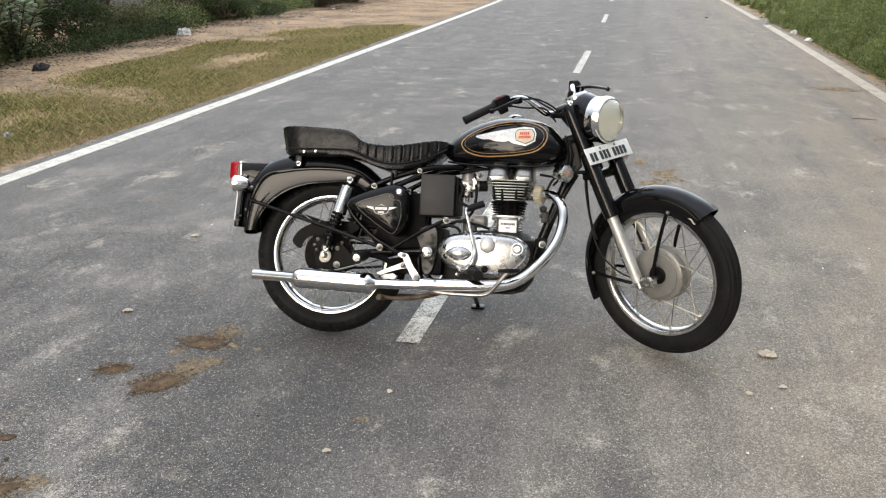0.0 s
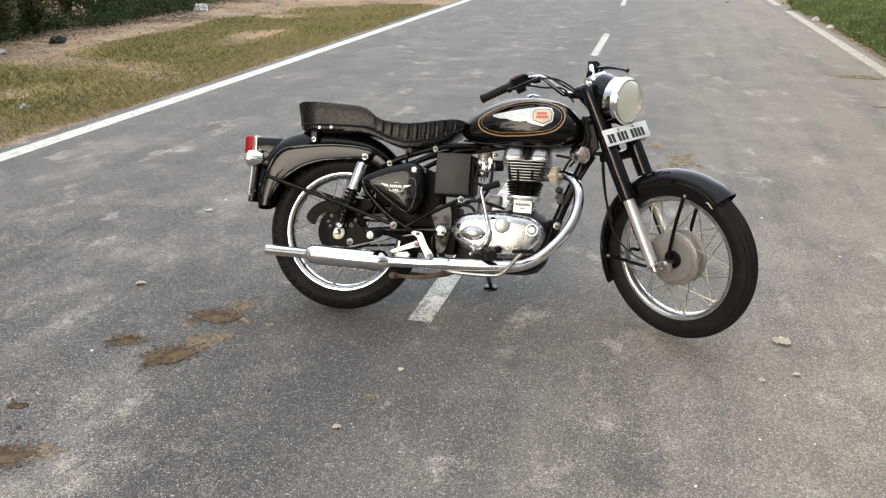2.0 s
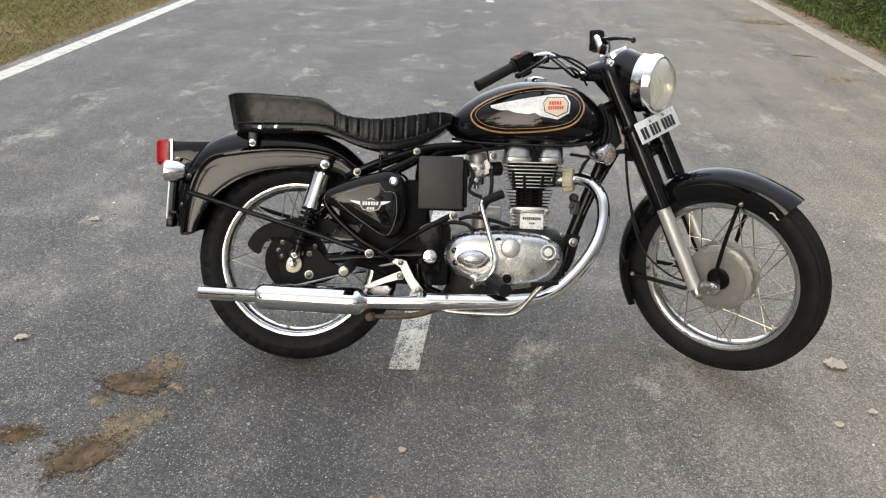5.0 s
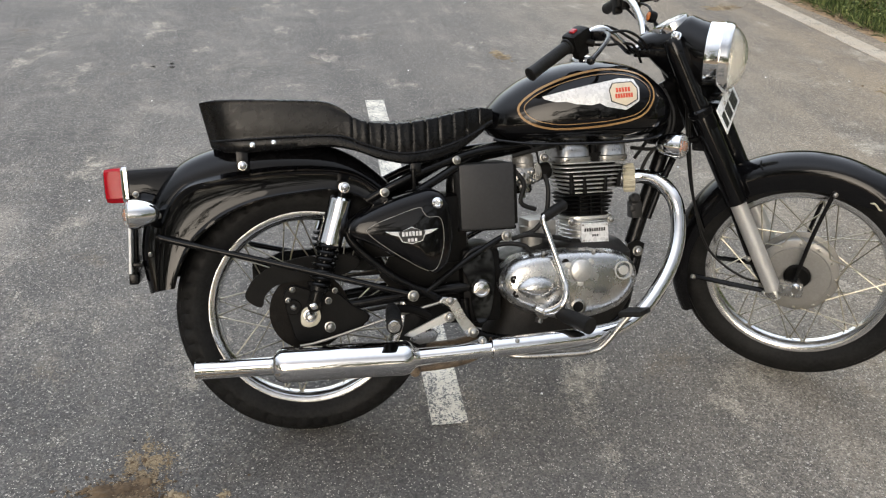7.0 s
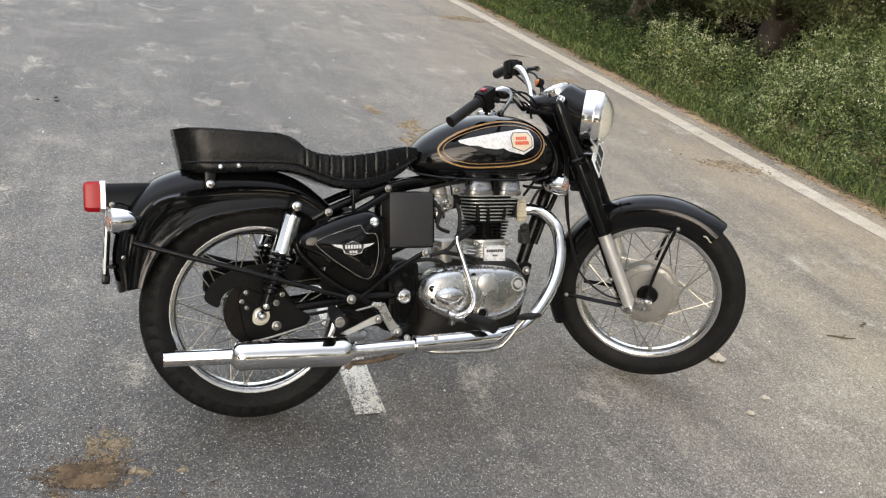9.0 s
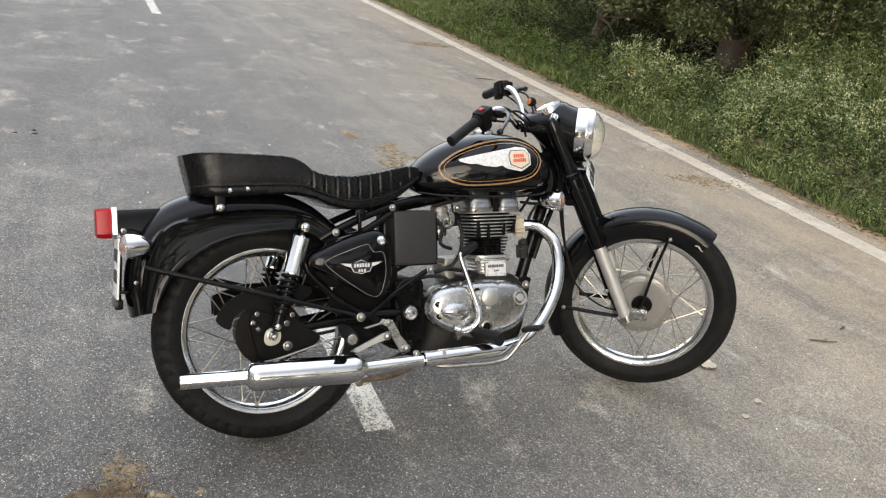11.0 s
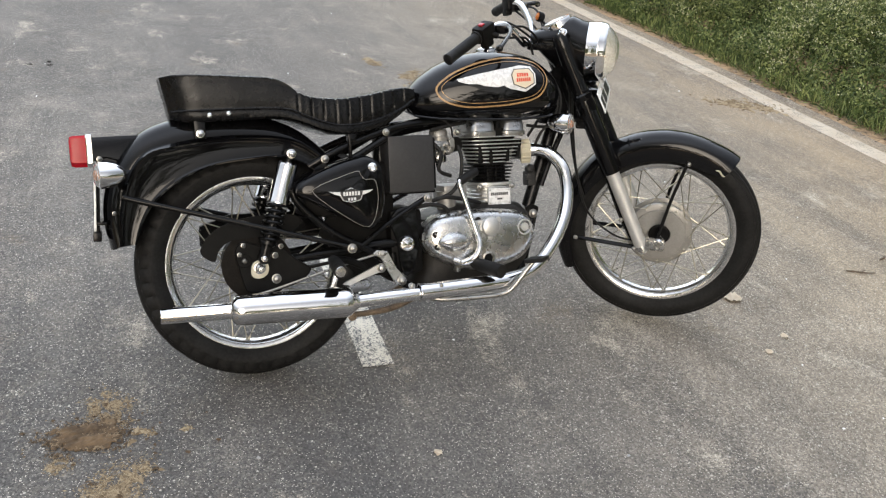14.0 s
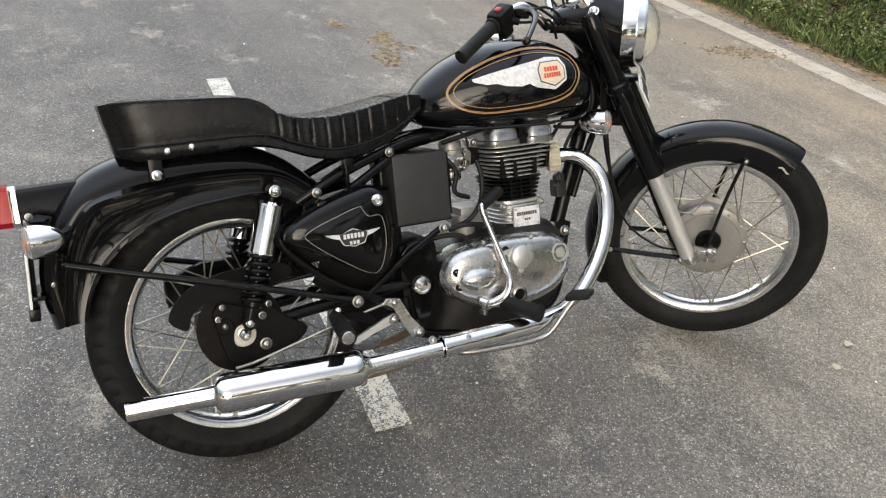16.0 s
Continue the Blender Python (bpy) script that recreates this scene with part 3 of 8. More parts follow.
def wheel(name, centre_at, rear, m):
    bm = bmesh.new()
    if rear:
        prof = [(0.0, -0.055), (0.030, -0.055), (0.034, -0.040), (0.085, -0.038), (0.092, -0.034), (0.094, 0.020), (0.080, 0.026), (0.036, 0.030), (0.030, 0.055), (0.0, 0.055)]
    else:
        prof = [(0.0, -0.030), (0.036, -0.030), (0.038, -0.036), (0.080, -0.041), (0.088, -0.040), (0.090, -0.036), (0.106, -0.034), (0.110, -0.031),
                (0.110, -0.026), (0.098, -0.022), (0.096, 0.024), (0.110, 0.028), (0.110, 0.033), (0.085, 0.038), (0.034, 0.042), (0.0, 0.044)]
    lathe(bm, prof, seg=48)
    hub = part(name, bm, BRIGHT_SIDE if rear else HUB_GREY, bike, "rear wheel with wire spokes and dark drum hub" if rear else "front wheel with wire spokes and wide grey hub", m)
    part("tyre", tyre_mesh(rear), TYRE, hub, "dusty black block-tread tyre" if rear else "dusty black ribbed tyre", smooth=30)
    part("rim", lathe(bmesh.new(), RIM_PROFILE, seg=96, closed=True), RIM_CHROME, hub, "chromed steel rim")
    flange = 0.086 if rear else 0.103
    meshes = []
    for inner, way in ((0, 1), (1, -1)):
        b2 = bmesh.new()
        ang = radians(62) * way
        a = Vector((flange, -0.036 if not rear else -0.030, 0))
        b = Vector((0.231 * math.cos(ang * 0.62), -0.006, 0.231 * math.sin(ang * 0.62)))
        tube(b2, [a, b], 0.0019, 6)
        tube(b2, [b, b + (a - b).normalized() * 0.013], 0.0034, 6)
        meshes.append(b2)
    mids = []
    for b2 in meshes:
        o = part("spoke", b2, BRASSY, hub, "plated wire spoke")
        mids.append(o)
    for side in (1, -1):
        for k in range(9):
            for q in range(2):
                if side == 1 and k == 0:
                    o = mids[q]
                else:
                    o = new("spoke", mids[q].data)
                    o.parent = hub
                turn = Matrix.Rotation(2 * math.pi * (k + 0.25 * (side < 0) + 0.06 * q) / 9, 4, "Y")
                o.matrix_basis = turn if side == 1 else turn @ Matrix.Scale(-1, 4, (0, 1, 0))
    b2 = bmesh.new()
    for k in range(12):
        t = 2 * math.pi * k / 12
        at = Vector((0.1 * math.cos(t), -0.0345, 0.1 * math.sin(t))) if not rear else Vector((0.075 * math.cos(t), -0.038, 0.075 * math.sin(t)))
        lathe(b2, [(0, -0.002), (0.0042, -0.002), (0.0042, 0.003), (0, 0.0045)], at, (0, -1, 0), 8)
    split("hub_rivet", b2, STEEL, hub)
    if not rear:
        b2 = bmesh.new()
        lathe(b2, [(0.018, 0.0), (0.034, 0.0), (0.036, 0.006), (0.030, 0.010), (0.018, 0.008)], (0, -0.031, 0), (0, -1, 0), 32)
        part("hub_seal", b2, MATT_BLACK, hub, "black hub centre")
    return hub


rear_wheel = wheel("rear_wheel", None, True, Matrix.Translation((0, 0, AXLE_Z)) @ Matrix.Rotation(0.3, 4, "Y"))
front_wheel = wheel("front_wheel", None, False, STEER @ Matrix.Translation(HUB_F))

# -- front fork, steered --
FORK_X = lambda z: 1.026 + (1.010 - z) * 0.4420
for s in (-1, 1):
    y = 0.082 * s
    fork = bp("fork_leg", rod([(FORK_X(0.575), y, 0.575), (FORK_X(0.30), y, 0.30)], 0.0225, 20), SLIDER, "brushed alloy fork slider", True)
    bm = bmesh.new()
    lathe(bm, [(0.0, 0.0), (0.031, 0.0), (0.0315, 0.012), (0.031, 0.24), (0.029, 0.262), (0.033, 0.268), (0.033, 0.280), (0.027, 0.285), (0.0245, 0.44), (0.0235, 0.478), (0.018, 0.486), (0.0, 0.488)],
          (FORK_X(0.555), y, 0.555), (-0.4043, 0, 0.9146), 24)
    part("fork_shroud", bm, BLACK_PAINT, fork, "gloss black fork shroud")
    bm = bmesh.new()
    lathe(bm, [(0, -0.012), (0.016, -0.012), (0.018, -0.004), (0.018, 0.010), (0.013, 0.016), (0, 0.017)], (FORK_X(0.30) + 0.006, y, 0.287), (0.4, 0, -0.92), 16)
    box(bm, (WHEELBASE - 0.045, y - 0.016, 0.287), (WHEELBASE + 0.020, y + 0.016, 0.327), 0.008)
    lathe(bm, [(0, -0.02), (0.015, -0.02), (0.016, 0.012), (0.011, 0.018), (0, 0.019)], (WHEELBASE, y, 0.315), (0, s, 0), 16)
    part("fork_end", bm, ALLOY, fork, "alloy axle clamp")
    bm = bmesh.new()
    bolt(bm, (WHEELBASE - 0.006, y + s * 0.017, 0.300), 0.0065, 0.009, (0, s, 0))
    bolt(bm, (WHEELBASE - 0.030, y + s * 0.017, 0.318), 0.0055, 0.008, (0, s, 0))
    split("clamp_bolt", bm, STEEL, fork)
    bm = bmesh.new()
    bolt(bm, (1.046, s * 0.082, 1.004), 0.0115, 0.013, (-0.3, s * 0.55, 0.75))
    part("fork_cap_nut", bm, CHROME, fork, "chrome domed nut")
bp("front_axle", rod([(WHEELBASE, -0.11, 0.315), (WHEELBASE, 0.11, 0.315)], 0.0085, 12), STEEL, "", True)


def front_fender():
    bm = bmesh.new()
    rings = []
    n = 44
    for i in range(n + 1):
        u = i / n
        a = radians(50 + (206 - 50) * u)
        skirt = 0.272 + 0.035 * max(0.0, (u - 0.35) / 0.65)
        lift = max(0, 1 - u / 0.09)
        skirt += 0.026 * lift ** 1.5
        crown = 0.357 + 0.008 * lift
        width = 0.062 + 0.003 * lift
        outer = [(-width, skirt), (-width * 1.0, skirt + 0.02), (-width * 0.985, 0.318), (-width * 0.90, 0.335), (-width * 0.66, 0.3475), (-width * 0.33, crown - 0.002), (0, crown)]
        outer = outer + [(-y, r) for y, r in outer[-2::-1]]
        inner = [(y * 0.955, r - (0.003 if abs(y) < 0.05 else 0.0)) for y, r in reversed(outer)]
        sec = outer + inner
        slant = 0.06 if i == 0 else 0.0
        rings.append([Vector((WHEELBASE + r * math.cos(a + slant * (0.357 - r) * 6 * (i == 0)), y, AXLE_Z + r * math.sin(a + slant * (0.357 - r) * 6 * (i == 0)))) for y, r in sec])
    return loft(bm, rings)


ff = bp("front_fender", front_fender(), BLACK_PAINT, "gloss black valanced front mudguard", True)
bm = bmesh.new()
tube(bm, [Vector((WHEELBASE + 0.299 * math.cos(a), -0.0655, AXLE_Z + 0.299 * math.sin(a))) + Vector((0, 0, 0.003 * math.sin(a * 60))) for a in [radians(51 + 0.9 * k) for k in range(9)]], [0.001, 0.0022, 0.0030, 0.0022, 0.0034, 0.0024, 0.0030, 0.0018, 0.001], 6)
part("paint_chip", bm, CREAM, ff, "pale chipped edge")
for s in (-1, 1):
    y = s * 0.066
    for pts, nm in (([(1.395, y, 0.33), (1.425, y, 0.46), (1.468, y, 0.600)], "fender_stay"),
                    ([(1.322, s * 0.080, 0.290), (1.22, s * 0.078, 0.298), (1.115, s * 0.068, 0.305)], "fender_stay"),
                    ([(1.326, s * 0.080, 0.295), (1.272, s * 0.080, 0.385), (1.205, s * 0.070, 0.545)], "fender_stay")):
        part(nm, tube(bmesh.new(), curve(pts, 4), 0.0075, 8, 0.55), FRAME_BLACK, ff, "black steel mudguard stay")
    bm = bmesh.new()
    for x, z, yy in ((1.470, 0.592, 0.066), (1.318, 0.287, 0.088), (1.268, 0.388, 0.086), (1.118, 0.306, 0.075), (1.205, 0.548, 0.076)):
        bolt(bm, (x, s * yy, z), 0.0062, 0.007, (0, s, 0))
    split("stay_bolt", bm, STEEL, ff)

# -- headlamp nacelle, steered --
HL = Vector((1.120, 0, 0.934))
AXH = Vector((1, 0, -0.045)).normalized()
bm = bmesh.new()
rings = []
for x, zc, hy, hz, up in ((1.122, 0.934, 0.090, 0.090, 0.0), (1.100, 0.935, 0.086, 0.0915, 0.004), (1.072, 0.938, 0.078, 0.093, 0.012), (1.048, 0.942, 0.073, 0.088, 0.008), (1.026, 0.946, 0.068, 0.078, 0.003), (0.990, 0.958, 0.064, 0.052, 0.0), (0.958, 0.970, 0.056, 0.030, 0.0), (0.938, 0.974, 0.044, 0.018, 0.0)):
    ring = []
    for k in range(32):
        t = 2 * math.pi * k / 32
        c, s = math.cos(t), math.sin(t)
        pw = 2 / (2.0 + 0.7 * (1.122 - x) / 0.19)
        ring.append(Vector((x, hy * math.copysign(abs(c) ** pw, c), zc + hz * math.copysign(abs(s) ** pw, s) + (up if s > 0 else 0) * abs(s))))
    rings.append(ring)
nacelle = bp("headlamp_nacelle", loft(bm, rings), BLACK_PAINT, "gloss black headlamp casing over the fork", True)
bm = bmesh.new()
lathe(bm, [(0.0895, -0.004), (0.0935, -0.002), (0.0940, 0.030), (0.0955, 0.032), (0.0955, 0.036), (0.0940, 0.038), (0.0925, 0.052), (0.0870, 0.060), (0.0830, 0.060), (0.0830, 0.054), (0.0880, 0.046), (0.0895, 0.02)], HL, AXH, 56, True)
part("headlamp_rim", bm, CHROME, nacelle, "polished chrome headlamp ring")
bm = bmesh.new()
lathe(bm, [(0.0, 0.100), (0.025, 0.098), (0.045, 0.092), (0.063, 0.082), (0.077, 0.069), (0.0835, 0.057), (0.081, 0.055), (0.074, 0.066), (0.061, 0.078), (0.044, 0.088), (0.024, 0.094), (0.0, 0.096)], HL, AXH, 48)
part("headlamp_lens", bm, LAMP_GLASS, nacelle, "domed fluted headlamp glass").visible_shadow = False
bm = bmesh.new()
lathe(bm, [(0.082, 0.052), (0.070, 0.030), (0.050, 0.012), (0.022, 0.003), (0.0, 0.0), (0.0, -0.003), (0.05, 0.006), (0.084, 0.050)], HL, AXH, 48)
part("headlamp_reflector", bm, REFLECTOR, nacelle)
bm = bmesh.new()
lathe(bm, [(0.0, 0.0), (0.010, 0.0), (0.011, 0.020), (0.008, 0.035), (0, 0.038)], HL + AXH * 0.002, AXH, 12)
part("bulb", bm, CLEAR_LENS, nacelle)
bm = bmesh.new()
UPB = Vector((-0.42, 0, 0.9)).normalized()
lathe(bm, [(0.0, -0.02), (0.048, -0.02), (0.050, 0.004), (0.047, 0.010), (0.040, 0.010), (0.039, 0.006)], (1.016, 0.0, 1.020), UPB, 32)
part("speedometer", bm, CHROME, nacelle, "chrome-rimmed speedometer")
bm = bmesh.new()
lathe(bm, [(0.0, 0.0), (0.040, 0.0), (0.040, 0.0045), (0.0, 0.0055)], (1.016, 0.0, 1.0255), UPB, 32)
part("speedometer_dial", bm, PLATE_WHITE, nacelle, "pale dial")
bm = bmesh.new()
for t in range(-5, 6):
    a = t * 0.42
    c = Vector((1.016, 0, 1.0255)) + UPB * 0.006
    u = Vector((0.9, 0, 0.42)).normalized()
    box(bm, (-0.0008, -0.004, 0), (0.0008, 0.004, 0.0008), 0, Matrix.Translation(c + 0.032 * (math.cos(a) * u + math.sin(a) * Vector((0, 1, 0)))) @ UPB.to_track_quat("Z", "Y").to_matrix().to_4x4() @ Matrix.Rotation(a, 4, "Z"))
split("dial_mark", bm, INK, nacelle)
bm = bmesh.new()
lathe(bm, [(0, -0.006), (0.014, -0.006), (0.0165, 0.002), (0.0165, 0.012), (0.0130, 0.015), (0.0125, 0.012)], (0.960, 0.042, 1.030), (-0.80, -0.55, 0.30), 20)
tube(bm, curve([(0.962, 0.040, 1.020), (0.972, 0.030, 1.012), (0.975, 0.020, 0.996)], 4), 0.004, 8)
pl = part("pilot_lamp", bm, MATT_BLACK, nacelle, "small black-rimmed pilot lamp")
bm = bmesh.new()
lathe(bm, [(0, 0.010), (0.0125, 0.010), (0.0115, 0.016), (0, 0.019)], (0.960, 0.042, 1.030), (-0.80, -0.55, 0.30), 16)
part("pilot_lens", bm, AMBER_LENS, pl, "orange lens")
for lo, hi in (((0.93, -0.075, 0.945), (1.06, 0.075, 0.968)), ((1.10, -0.10, 0.70), (1.165, 0.10, 0.735))):
    bp("fork_yoke", box(bmesh.new(), lo, hi, 0.008), FRAME_BLACK, "black fork yoke", True)
bp("steering_head", rod([(0.985, 0, 0.985), (1.105, 0, 0.715)], 0.030, 20), FRAME_BLACK, "", True)

# -- handlebar, steered --
half = [(0.945, -0.025, 0.968), (0.928, -0.088, 0.966), (0.908, -0.128, 1.000), (0.872, -0.165, 1.040), (0.840, -0.215, 1.036), (0.805, -0.278, 1.018), (0.748, -0.384, 0.978)]
bar_left = [(x, -y, z + 0.008 * min(1.0, max(0.0, -y - 0.09) / 0.07)) for x, y, z in half]
bar = bp("handlebar", rod(half[::-1] + bar_left, 0.0112, 14), CHROME, "chromed handlebar", True)
for s, grip in ((-1, "throttle_grip"), (1, "clutch_grip")):
    up_ = 0.008 if s > 0 else 0.0
    gl = [(0.809, s * 0.272, 1.021 + up_), (0.796, s * 0.295, 1.012 + up_), (0.748, s * 0.384, 0.978 + up_), (0.745, s * 0.390, 0.976 + up_)]
    ga, gb = Vector(gl[0]), Vector(gl[-1])
    gd = (gb - ga).normalized()
    gn = (gb - ga).length
    prof = [(0.0, 0.0), (0.0205, 0.0), (0.0205, 0.005), (0.0165, 0.007)]
    for k in range(15):
        prof += [(0.0168, 0.010 + 0.0066 * k), (0.0160, 0.0122 + 0.0066 * k), (0.0160, 0.0134 + 0.0066 * k)]
    prof += [(0.0170, gn - 0.010), (0.0178, gn - 0.006), (0.0178, gn - 0.002), (0.0150, gn), (0.0, gn)]
    part(grip, lathe(bmesh.new(), prof, ga, gd, 20), RUBBER, bar, "black ribbed rubber grip")
    bm = bmesh.new()
    grip_way = (Vector(gl[2]) - Vector(gl[0])).normalized()
    mt = Matrix.Translation((0.824, s * 0.248, 1.030 + up_)) @ grip_way.to_track_quat("X", "Z").to_matrix().to_4x4()
    box(bm, (-0.032, -0.021, -0.026), (0.028, 0.024, 0.026), 0.008, mt)
    box(bm, (-0.012, 0.0, -0.040), (0.026, 0.026, -0.016), 0.007, mt)
    if s > 0:
        box(bm, (-0.048, -0.028, -0.030), (0.006, 0.014, 0.018), 0.008, mt)
        lathe(bm, [(0, -0.012), (0.010, -0.012), (0.011, 0.012), (0.006, 0.018), (0, 0.018)], mt @ Vector((-0.034, -0.026, -0.010)), (0.2, -1, -0.1), 12)
    else:
        lathe(bm, [(0, -0.010), (0.009, -0.010), (0.009, 0.012), (0, 0.014)], mt @ Vector((-0.020, 0.024, -0.014)), (1, 0.2, -0.3), 12)
        box(bm, (-0.040, -0.014, -0.020), (-0.028, 0.016, 0.018), 0.004, mt)
    sw = part("switch_housing", bm, MATT_BLACK, bar, "black switch housing")
    bm = bmesh.new()
    box(bm, (-0.006, -0.008, 0.022), (0.010, 0.008, 0.031), 0.003, mt)
    part("switch", bm, BUTTON_RED if s < 0 else AMBER_LENS, sw, "red switch" if s < 0 else "yellow switch")
    bm = bmesh.new()
    box(bm, (0.852, min(s * 0.19, s * 0.225), 1.022), (0.892, max(s * 0.19, s * 0.225), 1.050), 0.008)
    tube(bm, curve([(0.872, s * 0.205, 1.038), (0.902, s * 0.235, 1.042), (0.910, s * 0.295, 1.034), (0.900, s * 0.385, 1.016)], 5), 0.0085, 10, 0.7)
    lathe(bm, [(0, -0.011), (0.008, -0.008), (0.011, 0), (0.008, 0.008), (0, 0.011)], (0.899, s * 0.389, 1.015), (0, 1, 0), 10)
    part("brake_lever" if s < 0 else "clutch_lever", bm, FRAME_BLACK, bar, "black ball-ended lever")
for pts in ([(0.885, -0.205, 1.037), (0.928, -0.150, 1.034), (0.958, -0.085, 0.995), (0.972, -0.045, 0.95)],
            [(0.835, -0.235, 1.020), (0.880, -0.165, 1.0), (0.935, -0.11, 0.99), (0.95, -0.06, 0.93)],
            [(0.83, -0.22, 1.045), (0.88, -0.155, 1.046), (0.935, -0.10, 1.0), (0.962, -0.04, 0.955)],
            [(0.885, 0.205, 1.037), (0.928, 0.145, 1.036), (0.958, 0.08, 0.998), (0.972, 0.05, 0.94)],
            [(0.835, 0.235, 1.022), (0.890, 0.150, 1.005), (0.94, 0.09, 0.98), (0.96, 0.04, 0.93)]):
    part("cable", rod(pts, 0.0036, 8), RUBBER, bar, "black control cable")
bp("brake_cable", rod([(1.075, 0.02, 0.86), (1.09, -0.065, 0.70), (1.115, -0.075, 0.52), (1.16, -0.082, 0.40), (1.25, -0.075, 0.325), (1.33, -0.05, 0.30)], 0.0035, 8), RUBBER, "", True)
bp("speedometer_cable", rod([(1.07, -0.03, 0.84), (1.085, -0.05, 0.66), (1.11, -0.07, 0.54), (1.14, -0.07, 0.45)], 0.0045, 8), RUBBER, "", True)

# -- front number plate, steered --
bm = bmesh.new()
PLATE = Matrix.Translation((1.181, -0.022, 0.809)) @ pose(0, 0, 0, 0, -26, 1)
box(bm, (-0.0015, -0.150, -0.034), (0.0015, 0.150, 0.034), 0.001, PLATE)
fp = bp("front_number_plate", bm, PLATE_WHITE, "white front number plate with black bars", True)
bm = bmesh.new()
for k, w in ((-0.130, 0.017), (-0.106, 0.017), (-0.066, 0.017), (-0.042, 0.017), (-0.018, 0.015), (0.024, 0.017), (0.048, 0.017), (0.072, 0.017), (0.096, 0.017)):
    box(bm, (0.0015, k, -0.024), (0.003, k + w, 0.012), 0, PLATE)
split("plate_bar", bm, INK, fp)
bm = bmesh.new()
for y in (-0.05, 0.05):
    bolt(bm, PLATE @ Vector((0.0015, y, 0.023)), 0.005, 0.005, (1, 0, 0))
split("plate_screw", bm, STEEL, fp)
bm = bmesh.new()
box(bm, (1.10, -0.02, 0.80), (1.180, 0.02, 0.812), 0.003)
part("plate_bracket", bm, FRAME_BLACK, fp)


def indicator(at, way, steered, mt_lens, stalk):
    """A bullet-shaped chrome indicator with its lens."""
    bm = bmesh.new()
    lathe(bm, [(0.0, -0.066), (0.010, -0.064), (0.020, -0.056), (0.029, -0.040), (0.0345, -0.018), (0.0355, 0.0), (0.034, 0.002), (0.031, 0.0)], at, way, 28)
    ind = bp("indicator", bm, CHROME, "chrome bullet-shaped turn indicator", steered)
    bm = bmesh.new()
    lathe(bm, [(0.0, 0.0), (0.0325, 0.0), (0.032, 0.006), (0.024, 0.014), (0.012, 0.018), (0, 0.019)], at, way, 28)
    part("indicator_lens", bm, mt_lens, ind, "clear lens" if mt_lens is CLEAR_LENS else "amber lens")
    bm = bmesh.new()
    lathe(bm, [(0, -0.02), (0.009, -0.018), (0.010, 0.002), (0, 0.006)], at, way, 12)
    part("indicator_bulb", bm, AMBER_LENS, ind, "orange bulb")
    part("indicator_stalk", rod(stalk, 0.008, 10), FRAME_BLACK, ind, "black stalk")


for s in (-1, 1):
    out, up = (0.178, 0.0) if s < 0 else (0.212, 0.011)
    indicator((1.085, s * out, 0.741 + up), (1, 0, 0), True, CLEAR_LENS, [(1.055, s * out, 0.738 + up), (1.07, s * 0.14, 0.735), (1.12, s * 0.09, 0.735)])
    indicator((-0.400, s * 0.138, 0.606), (-1, 0, 0), False, CLEAR_LENS, [(-0.365, s * 0.138, 0.590), (-0.35, s * 0.10, 0.575), (-0.345, s * 0.04, 0.565)])


# -- fuel tank --
TX = [0.480, 0.495, 0.530, 0.580, 0.640, 0.700, 0.770, 0.830, 0.880, 0.920, 0.955, 0.980, 0.990]
T_TOP = [0.790, 0.815, 0.850, 0.884, 0.910, 0.926, 0.931, 0.927, 0.916, 0.897, 0.868, 0.832, 0.800]
T_BOT = [0.765, 0.747, 0.731, 0.722, 0.717, 0.715, 0.714, 0.714, 0.716, 0.722, 0.738, 0.762, 0.785]
T_HALF = [0.030, 0.052, 0.080, 0.103, 0.123, 0.137, 0.149, 0.150, 0.145, 0.134, 0.113, 0.080, 0.040]


def tank_at(x):
    top, bot, half_w = (float(np.interp(x, TX, v)) for v in (T_TOP, T_BOT, T_HALF))
    return top, bot, half_w, bot + (top - bot) * 0.44


def tank_side(x, z, out=0.0):
    """The tank's right flank at (x, z), as a point pushed out a little."""
    def y_of(x, z):
        top, bot, hw, mid = tank_at(x)
        q = (z - mid) / (top - mid) if z > mid else (mid - z) / (mid - bot)
        n = 2.15 if z > mid else 3.0
        return -hw * max(0.0, 1 - min(1, q) ** n) ** (1 / n)
    y = y_of(x, z)
    gx_, gz_ = (y_of(x + 0.004, z) - y_of(x - 0.004, z)) / 0.008, (y_of(x, z + 0.004) - y_of(x, z - 0.004)) / 0.008
    nrm = Vector((gx_, -1, gz_)).normalized()
    return Vector((x, y, z)) + nrm * out


def tank_mesh():
    bm = bmesh.new()
    rings = []
    xs = [TX[0] + (TX[-1] - TX[0]) * (0.5 - 0.5 * math.cos(math.pi * i / 44)) for i in range(45)]
    for x in xs:
        top, bot, hw, mid = tank_at(x)
        ring = []
        for k in range(56):
            t = 2 * math.pi * k / 56
            c, s = math.cos(t), math.sin(t)
            n = 2.15 if s > 0 else 3.0
            h = (top - mid) if s > 0 else (mid - bot)
            ring.append(Vector((x, hw * math.copysign(abs(c) ** (2 / n), c), mid + h * math.copysign(abs(s) ** (2 / n), s))))
        rings.append(ring)
    return loft(bm, rings)


